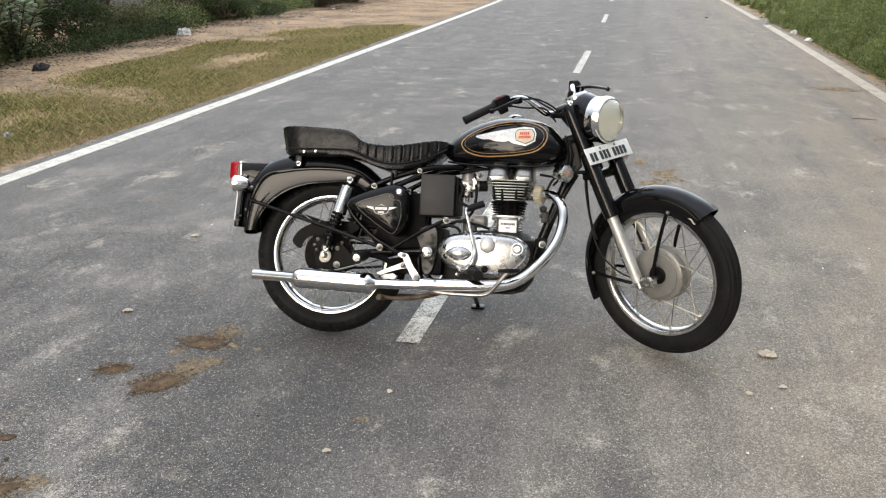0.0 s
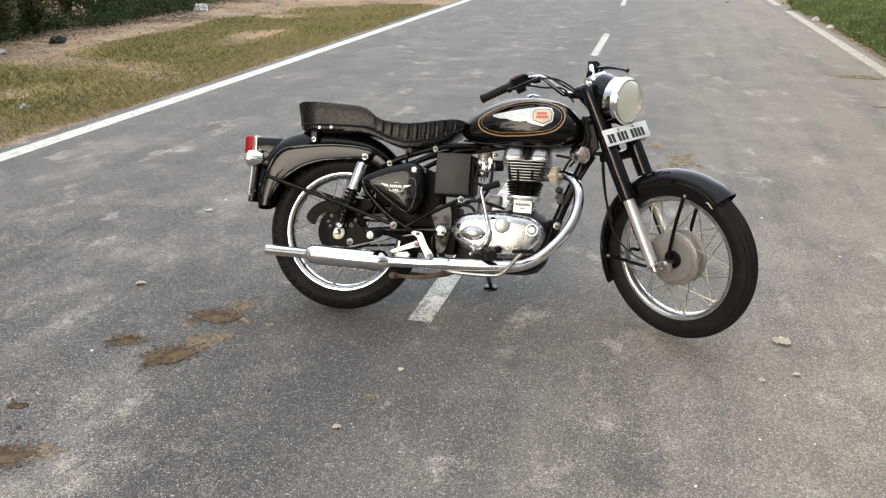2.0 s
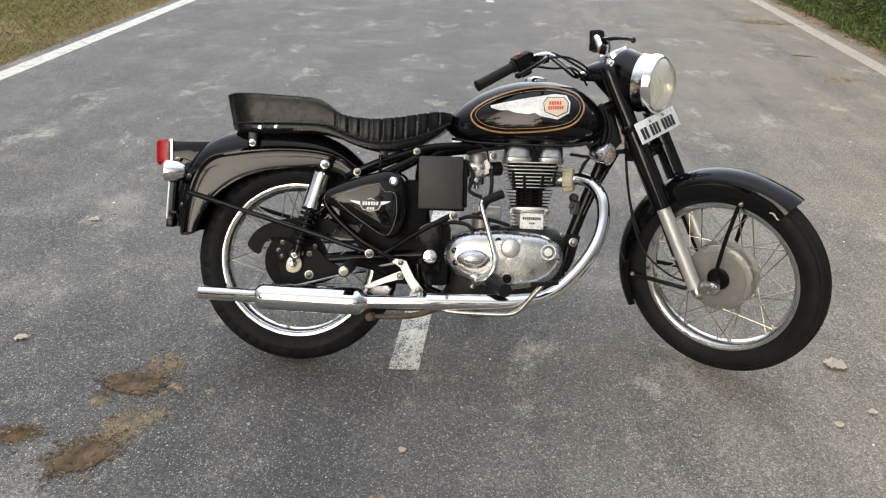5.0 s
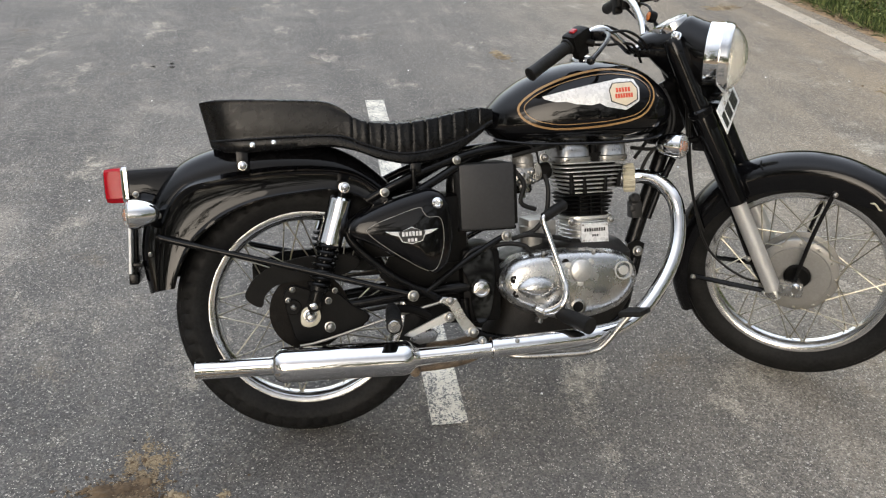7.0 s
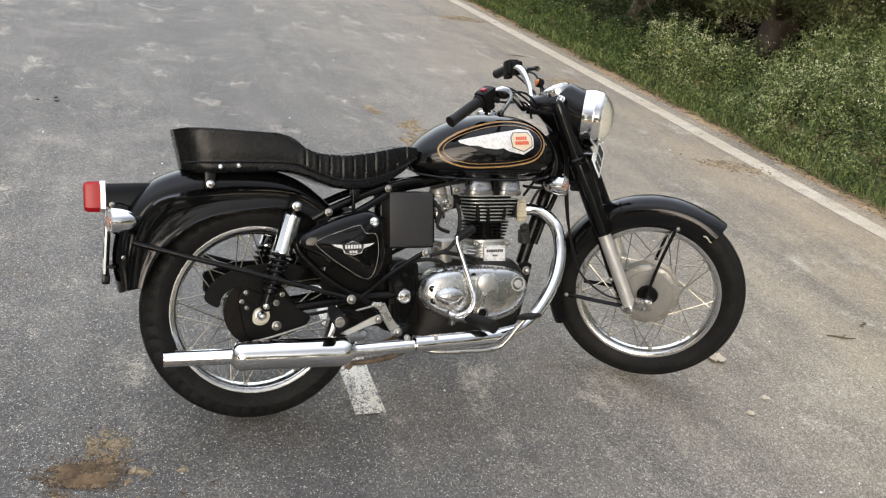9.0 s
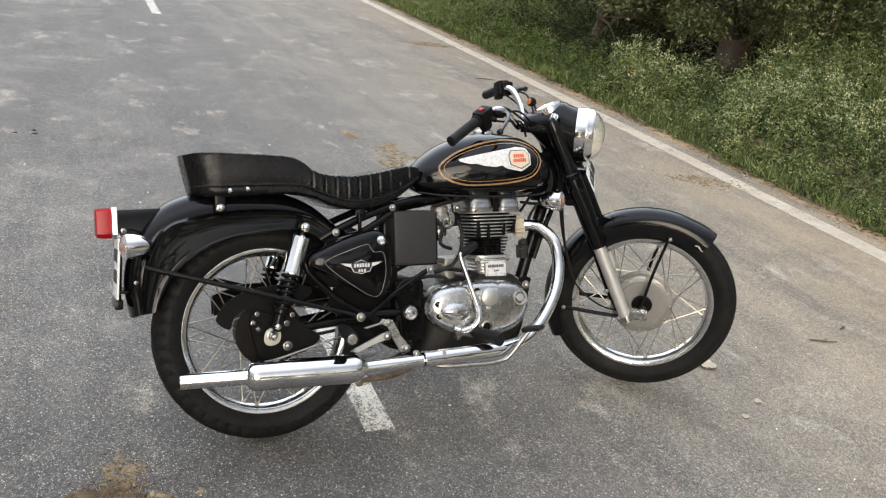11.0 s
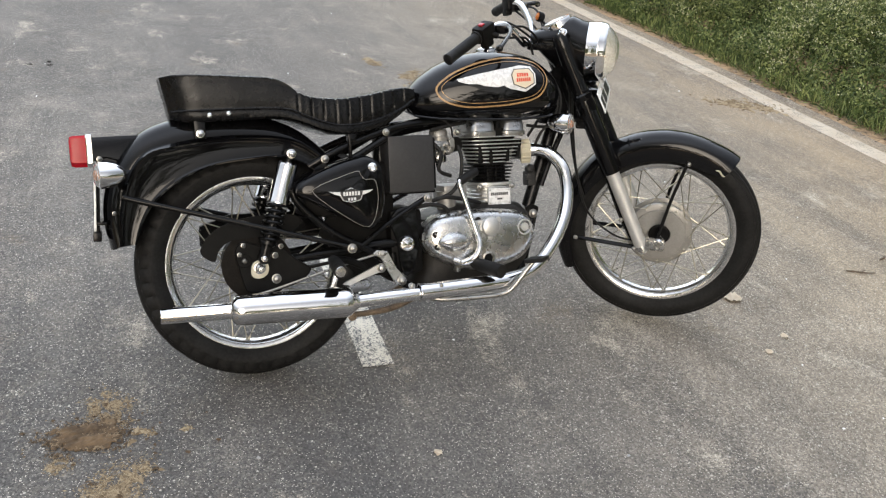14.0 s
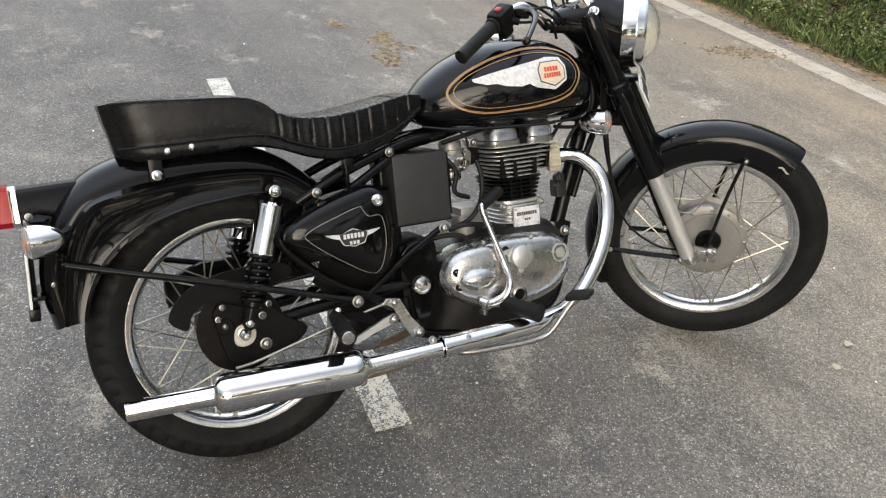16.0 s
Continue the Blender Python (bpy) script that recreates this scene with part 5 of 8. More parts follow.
# -- side covers --
COVER = [(0.103, 0.526), (0.111, 0.556), (0.150, 0.580), (0.212, 0.604), (0.270, 0.620), (0.312, 0.626), (0.346, 0.608), (0.360, 0.570), (0.362, 0.500), (0.351, 0.446), (0.322, 0.414), (0.295, 0.420), (0.230, 0.455), (0.150, 0.500)]
CCX, CCZ = 0.255, 0.525
COVER_RINGS = ((0.085, 1.0), (0.142, 1.0), (0.154, 0.99), (0.163, 0.968), (0.169, 0.935), (0.1735, 0.87), (0.178, 0.65), (0.181, 0.40), (0.1825, 0.16))
for s in (-1, 1):
    bm = bmesh.new()
    pts = [Vector((x, 0, z)) for x, z in COVER]
    pts = curve(pts, 4, True)
    c = Vector((CCX, 0, CCZ))
    rings = []
    for y, k in COVER_RINGS:
        rings.append([c + (p - c) * k + Vector((0, s * y, 0)) for p in pts])
    cover = bp("side_cover", loft(bm, rings), BLACK_PAINT, "gloss black triangular side cover with winged badge", smooth=50)
    bm = bmesh.new()
    lathe(bm, [(0, -0.02), (0.014, -0.02), (0.0155, 0.0), (0.014, 0.008), (0.008, 0.012), (0.006, 0.010), (0, 0.010)], (0.323, s * 0.168, 0.592), (0, s, 0), 24)
    part("cover_knob", bm, CHROME, cover, "chrome cover knob")
    bm = bmesh.new()
    pin = curve([(x, s * 0.172, z) for x, z in ((0.152, 0.525), (0.160, 0.546), (0.220, 0.568), (0.276, 0.584), (0.286, 0.574), (0.298, 0.560), (0.330, 0.553), (0.334, 0.485), (0.305, 0.424), (0.232, 0.462))], 5, True)
    for p in pin:
        a_ = math.atan2(p.z - CCZ, p.x - CCX)
        rim_ = min(pts, key=lambda q: abs((math.atan2(q.z - CCZ, q.x - CCX) - a_ + math.pi) % (2 * math.pi) - math.pi))
        k_ = math.hypot(p.x - CCX, p.z - CCZ) / math.hypot(rim_.x - CCX, rim_.z - CCZ)
        p.y = s * (float(np.interp(k_, [k for _, k in COVER_RINGS[:0:-1]], [y for y, _ in COVER_RINGS[:0:-1]])) + 0.0004)
    tube(bm, pin + [pin[0]], 0.0008, 5)
    part("cover_line", bm, LINE_GREY, cover, "thin pale line")
    if s < 0:
        bm = bmesh.new()
        slab(bm, [(0.190, 0.531), (0.228, 0.528), (0.255, 0.539), (0.282, 0.528), (0.320, 0.531), (0.306, 0.523), (0.287, 0.517), (0.281, 0.503), (0.255, 0.497), (0.230, 0.503), (0.223, 0.517), (0.204, 0.523)], -0.181, -0.1875, 0.001)
        cb = part("cover_badge", bm, SILVER_DECAL, cover, "silver winged side badge")
        bm = bmesh.new()
        slab(bm, [(0.222, 0.5275), (0.255, 0.537), (0.288, 0.5275), (0.286, 0.519), (0.279, 0.5045), (0.255, 0.499), (0.232, 0.5045), (0.224, 0.519)], -0.187, -0.1885, 0.0006)
        part("badge_ground", bm, INK, cb)
        bm = bmesh.new()
        for k in range(6):
            slab(bm, [(0.2305 + 0.0085 * k, 0.517), (0.2365 + 0.0085 * k, 0.517), (0.2365 + 0.0085 * k, 0.528), (0.2305 + 0.0085 * k, 0.528)], -0.188, -0.1895, 0.0004)
        for k in range(3):
            slab(bm, [(0.244 + 0.0085 * k, 0.503), (0.250 + 0.0085 * k, 0.503), (0.250 + 0.0085 * k, 0.511), (0.244 + 0.0085 * k, 0.511)], -0.188, -0.1895, 0.0004)
        split("badge_bar", bm, SILVER_DECAL, cb)

# -- battery box --
bm = bmesh.new()
box(bm, (0.396, -0.101, 0.508), (0.539, 0.07, 0.677), 0.006)
bbx = bp("battery_box", bm, BOX_GREY, "satin dark grey rectangular box")
bm = bmesh.new()
box(bm, (0.392, -0.09, 0.503), (0.545, 0.068, 0.514), 0.004)
box(bm, (0.539, -0.080, 0.515), (0.552, 0.06, 0.670), 0.004)
part("box_strap", bm, MATT_BLACK, bbx)

# -- frame --
frame_top = bp("frame", rod([(1.03, 0, 0.86), (0.85, 0, 0.79), (0.60, 0, 0.72), (0.45, 0, 0.69), (0.40, 0, 0.62), (0.42, 0, 0.40)], 0.021, 16), FRAME_BLACK, "black tubular steel frame")


def frame_tube(pts, r, mt=None, label="", name="frame_tube"):
    return part(name, rod(pts, r, 12), mt or FRAME_BLACK, frame_top, label)


for s in (-1, 1):
    frame_tube([(0.56, s * 0.045, 0.715), (0.44, s * 0.080, 0.705), (0.32, s * 0.095, 0.672), (0.22, s * 0.098, 0.632), (0.16, s * 0.085, 0.60)], 0.0115)
    frame_tube([(0.39, s * 0.095, 0.672), (0.25, s * 0.112, 0.600), (0.13, s * 0.118, 0.560), (0.105, s * 0.118, 0.520), (0.150, s * 0.120, 0.462), (0.224, s * 0.122, 0.400), (0.300, s * 0.122, 0.358), (0.36, s * 0.11, 0.318)], 0.011)
    frame_tube([(0.288, s * 0.125, 0.358), (0.380, s * 0.115, 0.420), (0.470, s * 0.106, 0.470), (0.516, s * 0.100, 0.492)], 0.008)
frame_tube([(1.015, 0, 0.74), (0.985, 0, 0.66), (0.935, 0, 0.53), (0.895, 0, 0.42), (0.870, 0, 0.36)], 0.0205)
frame_tube([(1.030, -0.032, 0.70), (0.975, -0.036, 0.60), (0.93, -0.038, 0.50)], 0.009)
for s in (-1, 1):
    frame_tube([(0.885, s * 0.05, 0.395), (0.840, s * 0.07, 0.255), (0.76, s * 0.075, 0.215), (0.55, s * 0.08, 0.205), (0.42, s * 0.085, 0.24), (0.40, s * 0.085, 0.33)], 0.012)
bm = bmesh.new()
slab(bm, [(0.850, 0.330), (0.845, 0.425), (0.905, 0.440), (0.925, 0.430), (0.905, 0.350), (0.885, 0.310)], -0.030, -0.022, 0.002)
part("engine_plate", bm, MATT_BLACK, frame_top, "black engine mounting plate")
bm = bmesh.new()
slab(bm, [(0.390, 0.425), (0.420, 0.462), (0.470, 0.462), (0.480, 0.40), (0.476, 0.335), (0.460, 0.275), (0.432, 0.258), (0.418, 0.300), (0.410, 0.370)], -0.090, -0.105, 0.005, 3)
gus = part("pivot_cover", bm, BLACK_PAINT, frame_top, "black curved pivot cover")
bm = bmesh.new()
lathe(bm, [(0, 0), (0.023, 0), (0.024, 0.006), (0.021, 0.011), (0.016, 0.012), (0.014, 0.0105), (0, 0.013)], (0.440, -0.104, 0.356), (0, -1, 0), 28)
bp("pivot_knob", bm, CHROME, "round chrome pivot cap")
bm = bmesh.new()
bolt(bm, (0.512, -0.108, 0.489), 0.0105, 0.012)
bolt(bm, (0.903, -0.030, 0.410), 0.0115, 0.012)
bolt(bm, (0.860, -0.035, 0.430), 0.009, 0.011)
bolt(bm, (0.253, -0.172, 0.365), 0.011, 0.012)
bolt(bm, (0.202, -0.112, 0.620), 0.009, 0.010)
bolt(bm, (0.390, -0.104, 0.690), 0.0085, 0.010)
split("frame_bolt", bm, STEEL, frame_top, "plated frame bolts")
bm = bmesh.new()
box(bm, (0.395, -0.09, 0.26), (0.50, 0.09, 0.46), 0.02)
box(bm, (0.30, -0.07, 0.42), (0.42, 0.07, 0.60), 0.02)
box(bm, (0.14, -0.085, 0.45), (0.34, 0.085, 0.58), 0.02)
bp("under_seat_tray", bm, MATT_BLACK, "dark tray and air box under the seat")

bm = bmesh.new()
slab(bm, [(0.900, 0.800), (1.020, 0.840), (1.050, 0.740), (1.010, 0.690), (0.955, 0.700), (0.93, 0.735)], -0.018, 0.018, 0.006)
part("head_gusset", bm, FRAME_BLACK, frame_top, "black steering head gusset")
for pts_ in ([(0.975, -0.02, 0.86), (0.990, -0.050, 0.78), (0.975, -0.055, 0.72), (0.93, -0.045, 0.67), (0.90, -0.03, 0.60)],
             [(0.985, -0.01, 0.86), (1.005, -0.040, 0.79), (0.995, -0.048, 0.73), (0.955, -0.048, 0.69), (0.88, -0.045, 0.695)],
             [(0.975, 0.02, 0.86), (1.000, 0.050, 0.80), (0.985, 0.055, 0.73), (0.93, 0.05, 0.66)]):
    part("loom", rod(pts_, 0.005, 8), RUBBER, frame_top, "black wiring and cables")

# -- footrests, levers --
bp("footrest", rod([(0.628, -0.165, 0.289), (0.640, -0.19, 0.285), (0.677, -0.267, 0.272)], [0.013, 0.0195, 0.0215], 16), RUBBER, "black rubber rider footrest")
peg = bp("pillion_footrest", rod([(0.20, -0.150, 0.334), (0.197, -0.20, 0.328), (0.189, -0.280, 0.318)], [0.014, 0.0195, 0.0195], 18), RUBBER, "black rubber pillion footrest")
part("peg_end", lathe(bmesh.new(), [(0, 0), (0.0155, 0), (0.014, 0.002), (0, 0.003)], (0.189, -0.2805, 0.318), (0.03, -1, -0.12), 20), ALLOY, peg, "pale end cap")
bm = bmesh.new()
slab(bm, [(0.230, 0.256), (0.242, 0.264), (0.330, 0.302), (0.350, 0.308), (0.363, 0.298), (0.359, 0.285), (0.342, 0.282), (0.300, 0.270), (0.250, 0.251)], -0.128, -0.136, 0.003)
hang = bp("footrest_hanger", bm, CAST, "alloy footrest hanger")
part("hanger_foot", slab(bmesh.new(), [(0.245, 0.238), (0.258, 0.256), (0.308, 0.262), (0.322, 0.250), (0.312, 0.232), (0.270, 0.226)], -0.112, -0.124, 0.004), DARK_ALLOY, hang)
part("hanger_bolt", bolt(bmesh.new(), (0.348, -0.136, 0.295), 0.011, 0.010), STEEL, hang)
part("hanger_arm", rod([(0.30, -0.125, 0.30), (0.25, -0.14, 0.325), (0.20, -0.16, 0.334)], 0.011, 10), MATT_BLACK, hang)
bm = bmesh.new()
slab(bm, [(0.322, 0.340), (0.332, 0.350), (0.366, 0.344), (0.372, 0.332), (0.392, 0.292), (0.424, 0.252), (0.418, 0.240), (0.392, 0.240), (0.366, 0.285), (0.346, 0.325)], -0.134, -0.145, 0.003)
lv = bp("brake_arm", bm, ALLOY, "alloy rear brake arm")
bm = bmesh.new()
bolt(bm, (0.350, -0.145, 0.338), 0.008, 0.008)
bolt(bm, (0.407, -0.145, 0.252), 0.011, 0.010)
split("arm_bolt", bm, STEEL, lv)
bp("brake_rod", rod([(0.340, -0.128, 0.336), (0.20, -0.118, 0.302), (0.03, -0.105, 0.255), (-0.03, -0.10, 0.245)], 0.0038, 8), STEEL, "plated brake rod")
ped = bp("brake_pedal", rod([(0.790, -0.250, 0.290), (0.765, -0.245, 0.262), (0.728, -0.235, 0.216), (0.700, -0.228, 0.198), (0.640, -0.222, 0.193), (0.50, -0.207, 0.197), (0.44, -0.17, 0.218)], 0.0075, 10), STEEL, "bent steel brake pedal")
bm = bmesh.new()
box(bm, (-0.030, -0.032, -0.007), (0.030, 0.032, 0.007), 0.005, Matrix.Translation((0.795, -0.262, 0.297)) @ pose(0, 0, 0, 0, -6, -48))
part("pedal_pad", bm, RUBBER, ped, "black rubber pedal pad")
kick = bp("kick_lever", rod([(0.575, -0.148, 0.300), (0.600, -0.165, 0.292), (0.632, -0.184, 0.312), (0.645, -0.184, 0.345), (0.640, -0.170, 0.385), (0.617, -0.158, 0.465), (0.599, -0.150, 0.527), (0.607, -0.146, 0.541)], [0.011, 0.012, 0.0105, 0.0085, 0.0078, 0.0075, 0.0075, 0.0075], 12), CHROME, "chrome kick-start lever")
part("kick_rubber", rod([(0.602, -0.149, 0.536), (0.630, -0.136, 0.548), (0.664, -0.120, 0.562)], [0.0125, 0.0140, 0.0145], 14), RUBBER, kick, "grey rubber kick pedal")
bm = bmesh.new()
lathe(bm, [(0, -0.02), (0.018, -0.02), (0.019, 0.008), (0.012, 0.014), (0.008, 0.022), (0, 0.023)], (0.592, -0.148, 0.292), (0, -1, 0), 18)
lathe(bm, [(0, 0), (0.007, 0), (0.007, 0.02), (0, 0.022)], (0.575, -0.150, 0.272), (0.2, -1, 0), 8)
part("kick_boss", bm, STEEL, kick, "splined steel boss")

# -- exhaust --
EX = [(0.885, -0.025, 0.614), (0.915, -0.036, 0.616), (0.950, -0.062, 0.603), (0.979, -0.092, 0.560), (0.985, -0.110, 0.500), (0.970, -0.130, 0.432), (0.935, -0.150, 0.368), (0.885, -0.168, 0.308), (0.830, -0.182, 0.262), (0.765, -0.193, 0.236), (0.690, -0.200, 0.226), (0.58, -0.204, 0.223), (0.44, -0.205, 0.221), (0.34, -0.204, 0.219), (0.235, -0.200, 0.217)]
exhaust = bp("exhaust_pipe", rod(EX, 0.0205, 22, 8), CHROME, "long chromed exhaust pipe and silencer")
part("heat_shield", rod([(0.775, -0.197, 0.240), (0.70, -0.203, 0.230), (0.58, -0.2075, 0.227), (0.445, -0.2085, 0.225)], [0.0215, 0.0250, 0.0255, 0.0255], 22, 6), CHROME, exhaust, "chrome heat shield")
sil_a, sil_b = Vector((0.248, -0.200, 0.2165)), Vector((-0.281, -0.176, 0.2275))
d = (sil_b - sil_a)
ln = d.length
d.normalize()
bm = bmesh.new()
lathe(bm, [(0.0205, -0.01), (0.0245, 0.0), (0.030, 0.006), (0.0380, 0.014), (0.0420, 0.022), (0.0430, 0.034), (0.0430, 0.312), (0.0425, 0.322), (0.0405, 0.331), (0.0365, 0.339), (0.0300, 0.344), (0.0250, 0.346), (0.0225, 0.351), (0.0220, ln - 0.002), (0.0212, ln), (0.0190, ln), (0.0188, 0.40), (0.0, 0.40)], sil_a, d, 40)
part("silencer", bm, CHROME, exhaust, "chrome cigar-shaped silencer")
bm = bmesh.new()
lathe(bm, [(0.0188, 0.0), (0.0190, 0.11), (0.0, 0.11)], sil_b - d * 0.115, d, 24)
part("silencer_bore", bm, MATT_BLACK, exhaust)
bm = bmesh.new()
COLLAR_WAY = Vector((0.93, -0.34, 0.03)).normalized()
lathe(bm, [(0.018, -0.014), (0.033, -0.014), (0.0355, -0.010), (0.0355, 0.014), (0.032, 0.018), (0.018, 0.018)], (0.880, -0.024, 0.613), COLLAR_WAY, 28, True)
for k in range(15):
    t = 2 * math.pi * k / 15
    u = COLLAR_WAY.orthogonal().normalized()
    v = COLLAR_WAY.cross(u)
    at = Vector((0.880, -0.024, 0.613)) + 0.0355 * (math.cos(t) * u + math.sin(t) * v)
    tube(bm, [at - COLLAR_WAY * 0.012, at + COLLAR_WAY * 0.016], 0.0034, 6)
part("exhaust_collar", bm, CREAM, exhaust, "heat-bleached finned collar")
bm = bmesh.new()
bolt(bm, (0.50, -0.226, 0.240), 0.006, 0.007, (0, -0.8, 0.6))
bolt(bm, (0.416, -0.206, 0.245), 0.008, 0.008, (0, -0.8, 0.6))
split("clamp_bolt", bm, STEEL, exhaust)
bm = bmesh.new()
lathe(bm, [(0.0215, -0.006), (0.0275, -0.006), (0.0275, 0.006), (0.0215, 0.006)], (0.444, -0.2085, 0.2245), (1, 0, 0), 26, True)
part("pipe_clamp", bm, CHROME, exhaust)

# -- stands --
stand = bp("centre_stand", rod([(0.48, -0.075, 0.19), (0.40, -0.09, 0.165), (0.33, -0.10, 0.158), (0.26, -0.115, 0.160)], [0.010, 0.010, 0.009, 0.008], 12), RUST, "rusty folded centre stand")
part("stand_foot", rod([(0.262, -0.105, 0.158), (0.252, -0.14, 0.160)], 0.013, 12), RUST, stand)
part("stand_arm", rod([(0.48, 0.075, 0.19), (0.40, 0.09, 0.165), (0.27, 0.11, 0.160)], 0.011, 12), RUST, stand)
side = bp("side_stand", rod([(0.60, 0.08, 0.215), (0.60, 0.17, 0.188), (0.596, 0.368, 0.122)], 0.0095, 12), FRAME_BLACK, "black side stand propping the bike")
bm = bmesh.new()
box(bm, (-0.030, -0.020, -0.005), (0.030, 0.020, 0.006), 0.003, Matrix.Translation((0.595, 0.378, 0.1175)) @ pose(0, 0, 0, 19.65, 0, 0))
part("stand_foot", bm, FRAME_BLACK, side)

# ---- engine ----


def rounded(cx_, hx, hy, z, n=3.0, k=48, yo=0.0):
    out = []
    for i in range(k):
        t = 2 * math.pi * i / k
        c, s = math.cos(t), math.sin(t)
        out.append(Vector((cx_ + hx * math.copysign(abs(c) ** (2 / n), c), yo + hy * math.copysign(abs(s) ** (2 / n), s), z)))
    return out


bm = bmesh.new()
loft(bm, [rounded(0.640, 0.150, 0.075, 0.198, 3), rounded(0.650, 0.185, 0.095, 0.212, 3), rounded(0.680, 0.190, 0.10, 0.255, 3), rounded(0.690, 0.190, 0.115, 0.30, 3.4), rounded(0.690, 0.185, 0.115, 0.42, 3.4), rounded(0.715, 0.135, 0.085, 0.450, 3), rounded(0.740, 0.085, 0.07, 0.458, 3)])
engine = bp("engine", bm, BRIGHT_SIDE, "air-cooled single-cylinder engine in polished alloy")
# right crankcase cover
CASE = [(0.486, 0.362), (0.496, 0.400), (0.530, 0.428), (0.590, 0.441), (0.660, 0.446), (0.730, 0.443), (0.800, 0.433), (0.845, 0.406), (0.860, 0.368), (0.850, 0.325), (0.815, 0.288), (0.765, 0.267), (0.705, 0.257), (0.640, 0.262), (0.575, 0.280), (0.525, 0.305), (0.497, 0.333)]
pts = curve([(x, 0, z) for x, z in CASE], 5, True)
c = Vector((0.675, 0, 0.360))
bm = bmesh.new()
loft(bm, [[c + (p - c) * k + Vector((0, y, 0)) for p in pts] for y, k in ((-0.06, 0.995), (-0.112, 0.995), (-0.1135, 1.003), (-0.118, 1.003), (-0.1195, 0.993), (-0.128, 0.975), (-0.136, 0.945), (-0.1425, 0.900), (-0.1475, 0.84), (-0.1510, 0.75), (-0.1538, 0.62), (-0.1558, 0.45), (-0.157, 0.25), (-0.1574, 0.06))])
case = part("crankcase_cover", bm, ALLOY, engine, "polished alloy crankcase cover", smooth=50)
bm = bmesh.new()
ov = curve([(x, 0, z) for x, z in ((0.530, 0.357), (0.556, 0.380), (0.590, 0.384), (0.620, 0.372), (0.632, 0.354), (0.612, 0.334), (0.582, 0.328), (0.552, 0.335))], 5, True)
oc = Vector((0.581, 0, 0.356))
loft(bm, [[oc + (p - oc) * k + Vector((0, y, 0)) for p in ov] for y, k in ((-0.140, 1.12), (-0.1525, 1.08), (-0.156, 1.00), (-0.163, 0.82), (-0.168, 0.58), (-0.1705, 0.30), (-0.171, 0.1))])
part("oval_boss", bm, ALLOY, engine, "polished oval boss", smooth=50)
bm = bmesh.new()
lathe(bm, [(0, -0.02), (0.030, -0.02), (0.031, 0.006), (0.029, 0.012), (0.026, 0.014), (0.0, 0.016)], (0.693, -0.155, 0.394), (0, -1, 0), 32)
for t in (0.6, 2.7, 4.7):
    lathe(bm, [(0, -0.02), (0.0085, -0.02), (0.0085, 0.004), (0, 0.005)], (0.693 + 0.034 * math.cos(t), -0.1545, 0.394 + 0.034 * math.sin(t)), (0, -1, 0), 12)
part("filter_cap", bm, CAST, engine, "round alloy filter cap")
bm = bmesh.new()
lathe(bm, [(0.0205, -0.004), (0.0245, -0.004), (0.0245, 0.003), (0.0205, 0.003)], (0.812, -0.1515, 0.384), (0, -1, 0), 36, True)
lathe(bm, [(0, -0.004), (0.0130, -0.004), (0.0125, 0.0022), (0, 0.0030)], (0.812, -0.1515, 0.384), (0, -1, 0), 28)
part("case_badge", bm, CAST, engine, "round cast badge")
bm = bmesh.new()
for x, z in ((0.517, 0.383), (0.522, 0.343), (0.842, 0.366), (0.800, 0.410), (0.735, 0.437), (0.600, 0.443), (0.735, 0.288)):
    bolt(bm, (x, -0.138, z), 0.0058, 0.009, washer=False)
split("case_bolt", bm, STEEL, engine)
# near-black discs stand in for the shade inside sunk screw holes
bm = bmesh.new()
for x, y, z in ((0.520, -0.1482, 0.380), (0.524, -0.1480, 0.343), (0.655, -0.1530, 0.415)):
    lathe(bm, [(0, 0.0), (0.0098, 0.0), (0.0105, -0.001), (0.0105, -0.006), (0, -0.006)], (x, y, z), (0, -1, 0), 16)
split("screw_recess", bm, GRIME_AND_HOLE, engine, "dark discs for shaded screw holes")
bm = bmesh.new()
lathe(bm, [(0.0, -0.01), (0.020, -0.01), (0.021, 0.008), (0.017, 0.010), (0.016, 0.004), (0, 0.004)], (0.686, -0.150, 0.297), (0, -1, 0), 24)
part("oil_window", bm, STEEL, engine, "round oil window")
bm = bmesh.new()
lathe(bm, [(0, 0), (0.0145, 0), (0.013, 0.003), (0, 0.004)], (0.686, -0.154, 0.297), (0, -1, 0), 20)
part("oil_glass", bm, MATT_BLACK, engine)
bm = bmesh.new()
loft(bm, [[c + (p - c) * k + Vector((0, y, 0)) for p in pts] for y, k in ((0.06, 0.98), (0.115, 0.98), (0.13, 0.93), (0.138, 0.75), (0.14, 0.3))])
part("left_case_cover", bm, ALLOY, engine, "", smooth=50)
# lower barrel, silver
bm = bmesh.new()
loft(bm, [rounded(0.756, 0.050, 0.056, z, 2.6) for z in (0.435, 0.525)])
low = part("barrel", bm, CAST, engine, "cast alloy cylinder barrel")
bm = bmesh.new()
for k in range(6):
    z = 0.450 + 0.0108 * k
    loft(bm, [rounded(0.757, 0.059, 0.071, z, 3.2), rounded(0.757, 0.061, 0.073, z + 0.0016, 3.2), rounded(0.757, 0.059, 0.071, z + 0.0038, 3.2)])
loft(bm, [rounded(0.757, 0.066, 0.070, 0.511, 3.6), rounded(0.757, 0.068, 0.073, 0.514, 3.6), rounded(0.757, 0.068, 0.073, 0.521, 3.6)])
split("barrel_rib", bm, CAST, engine, "cast alloy ribs")
bm = bmesh.new()
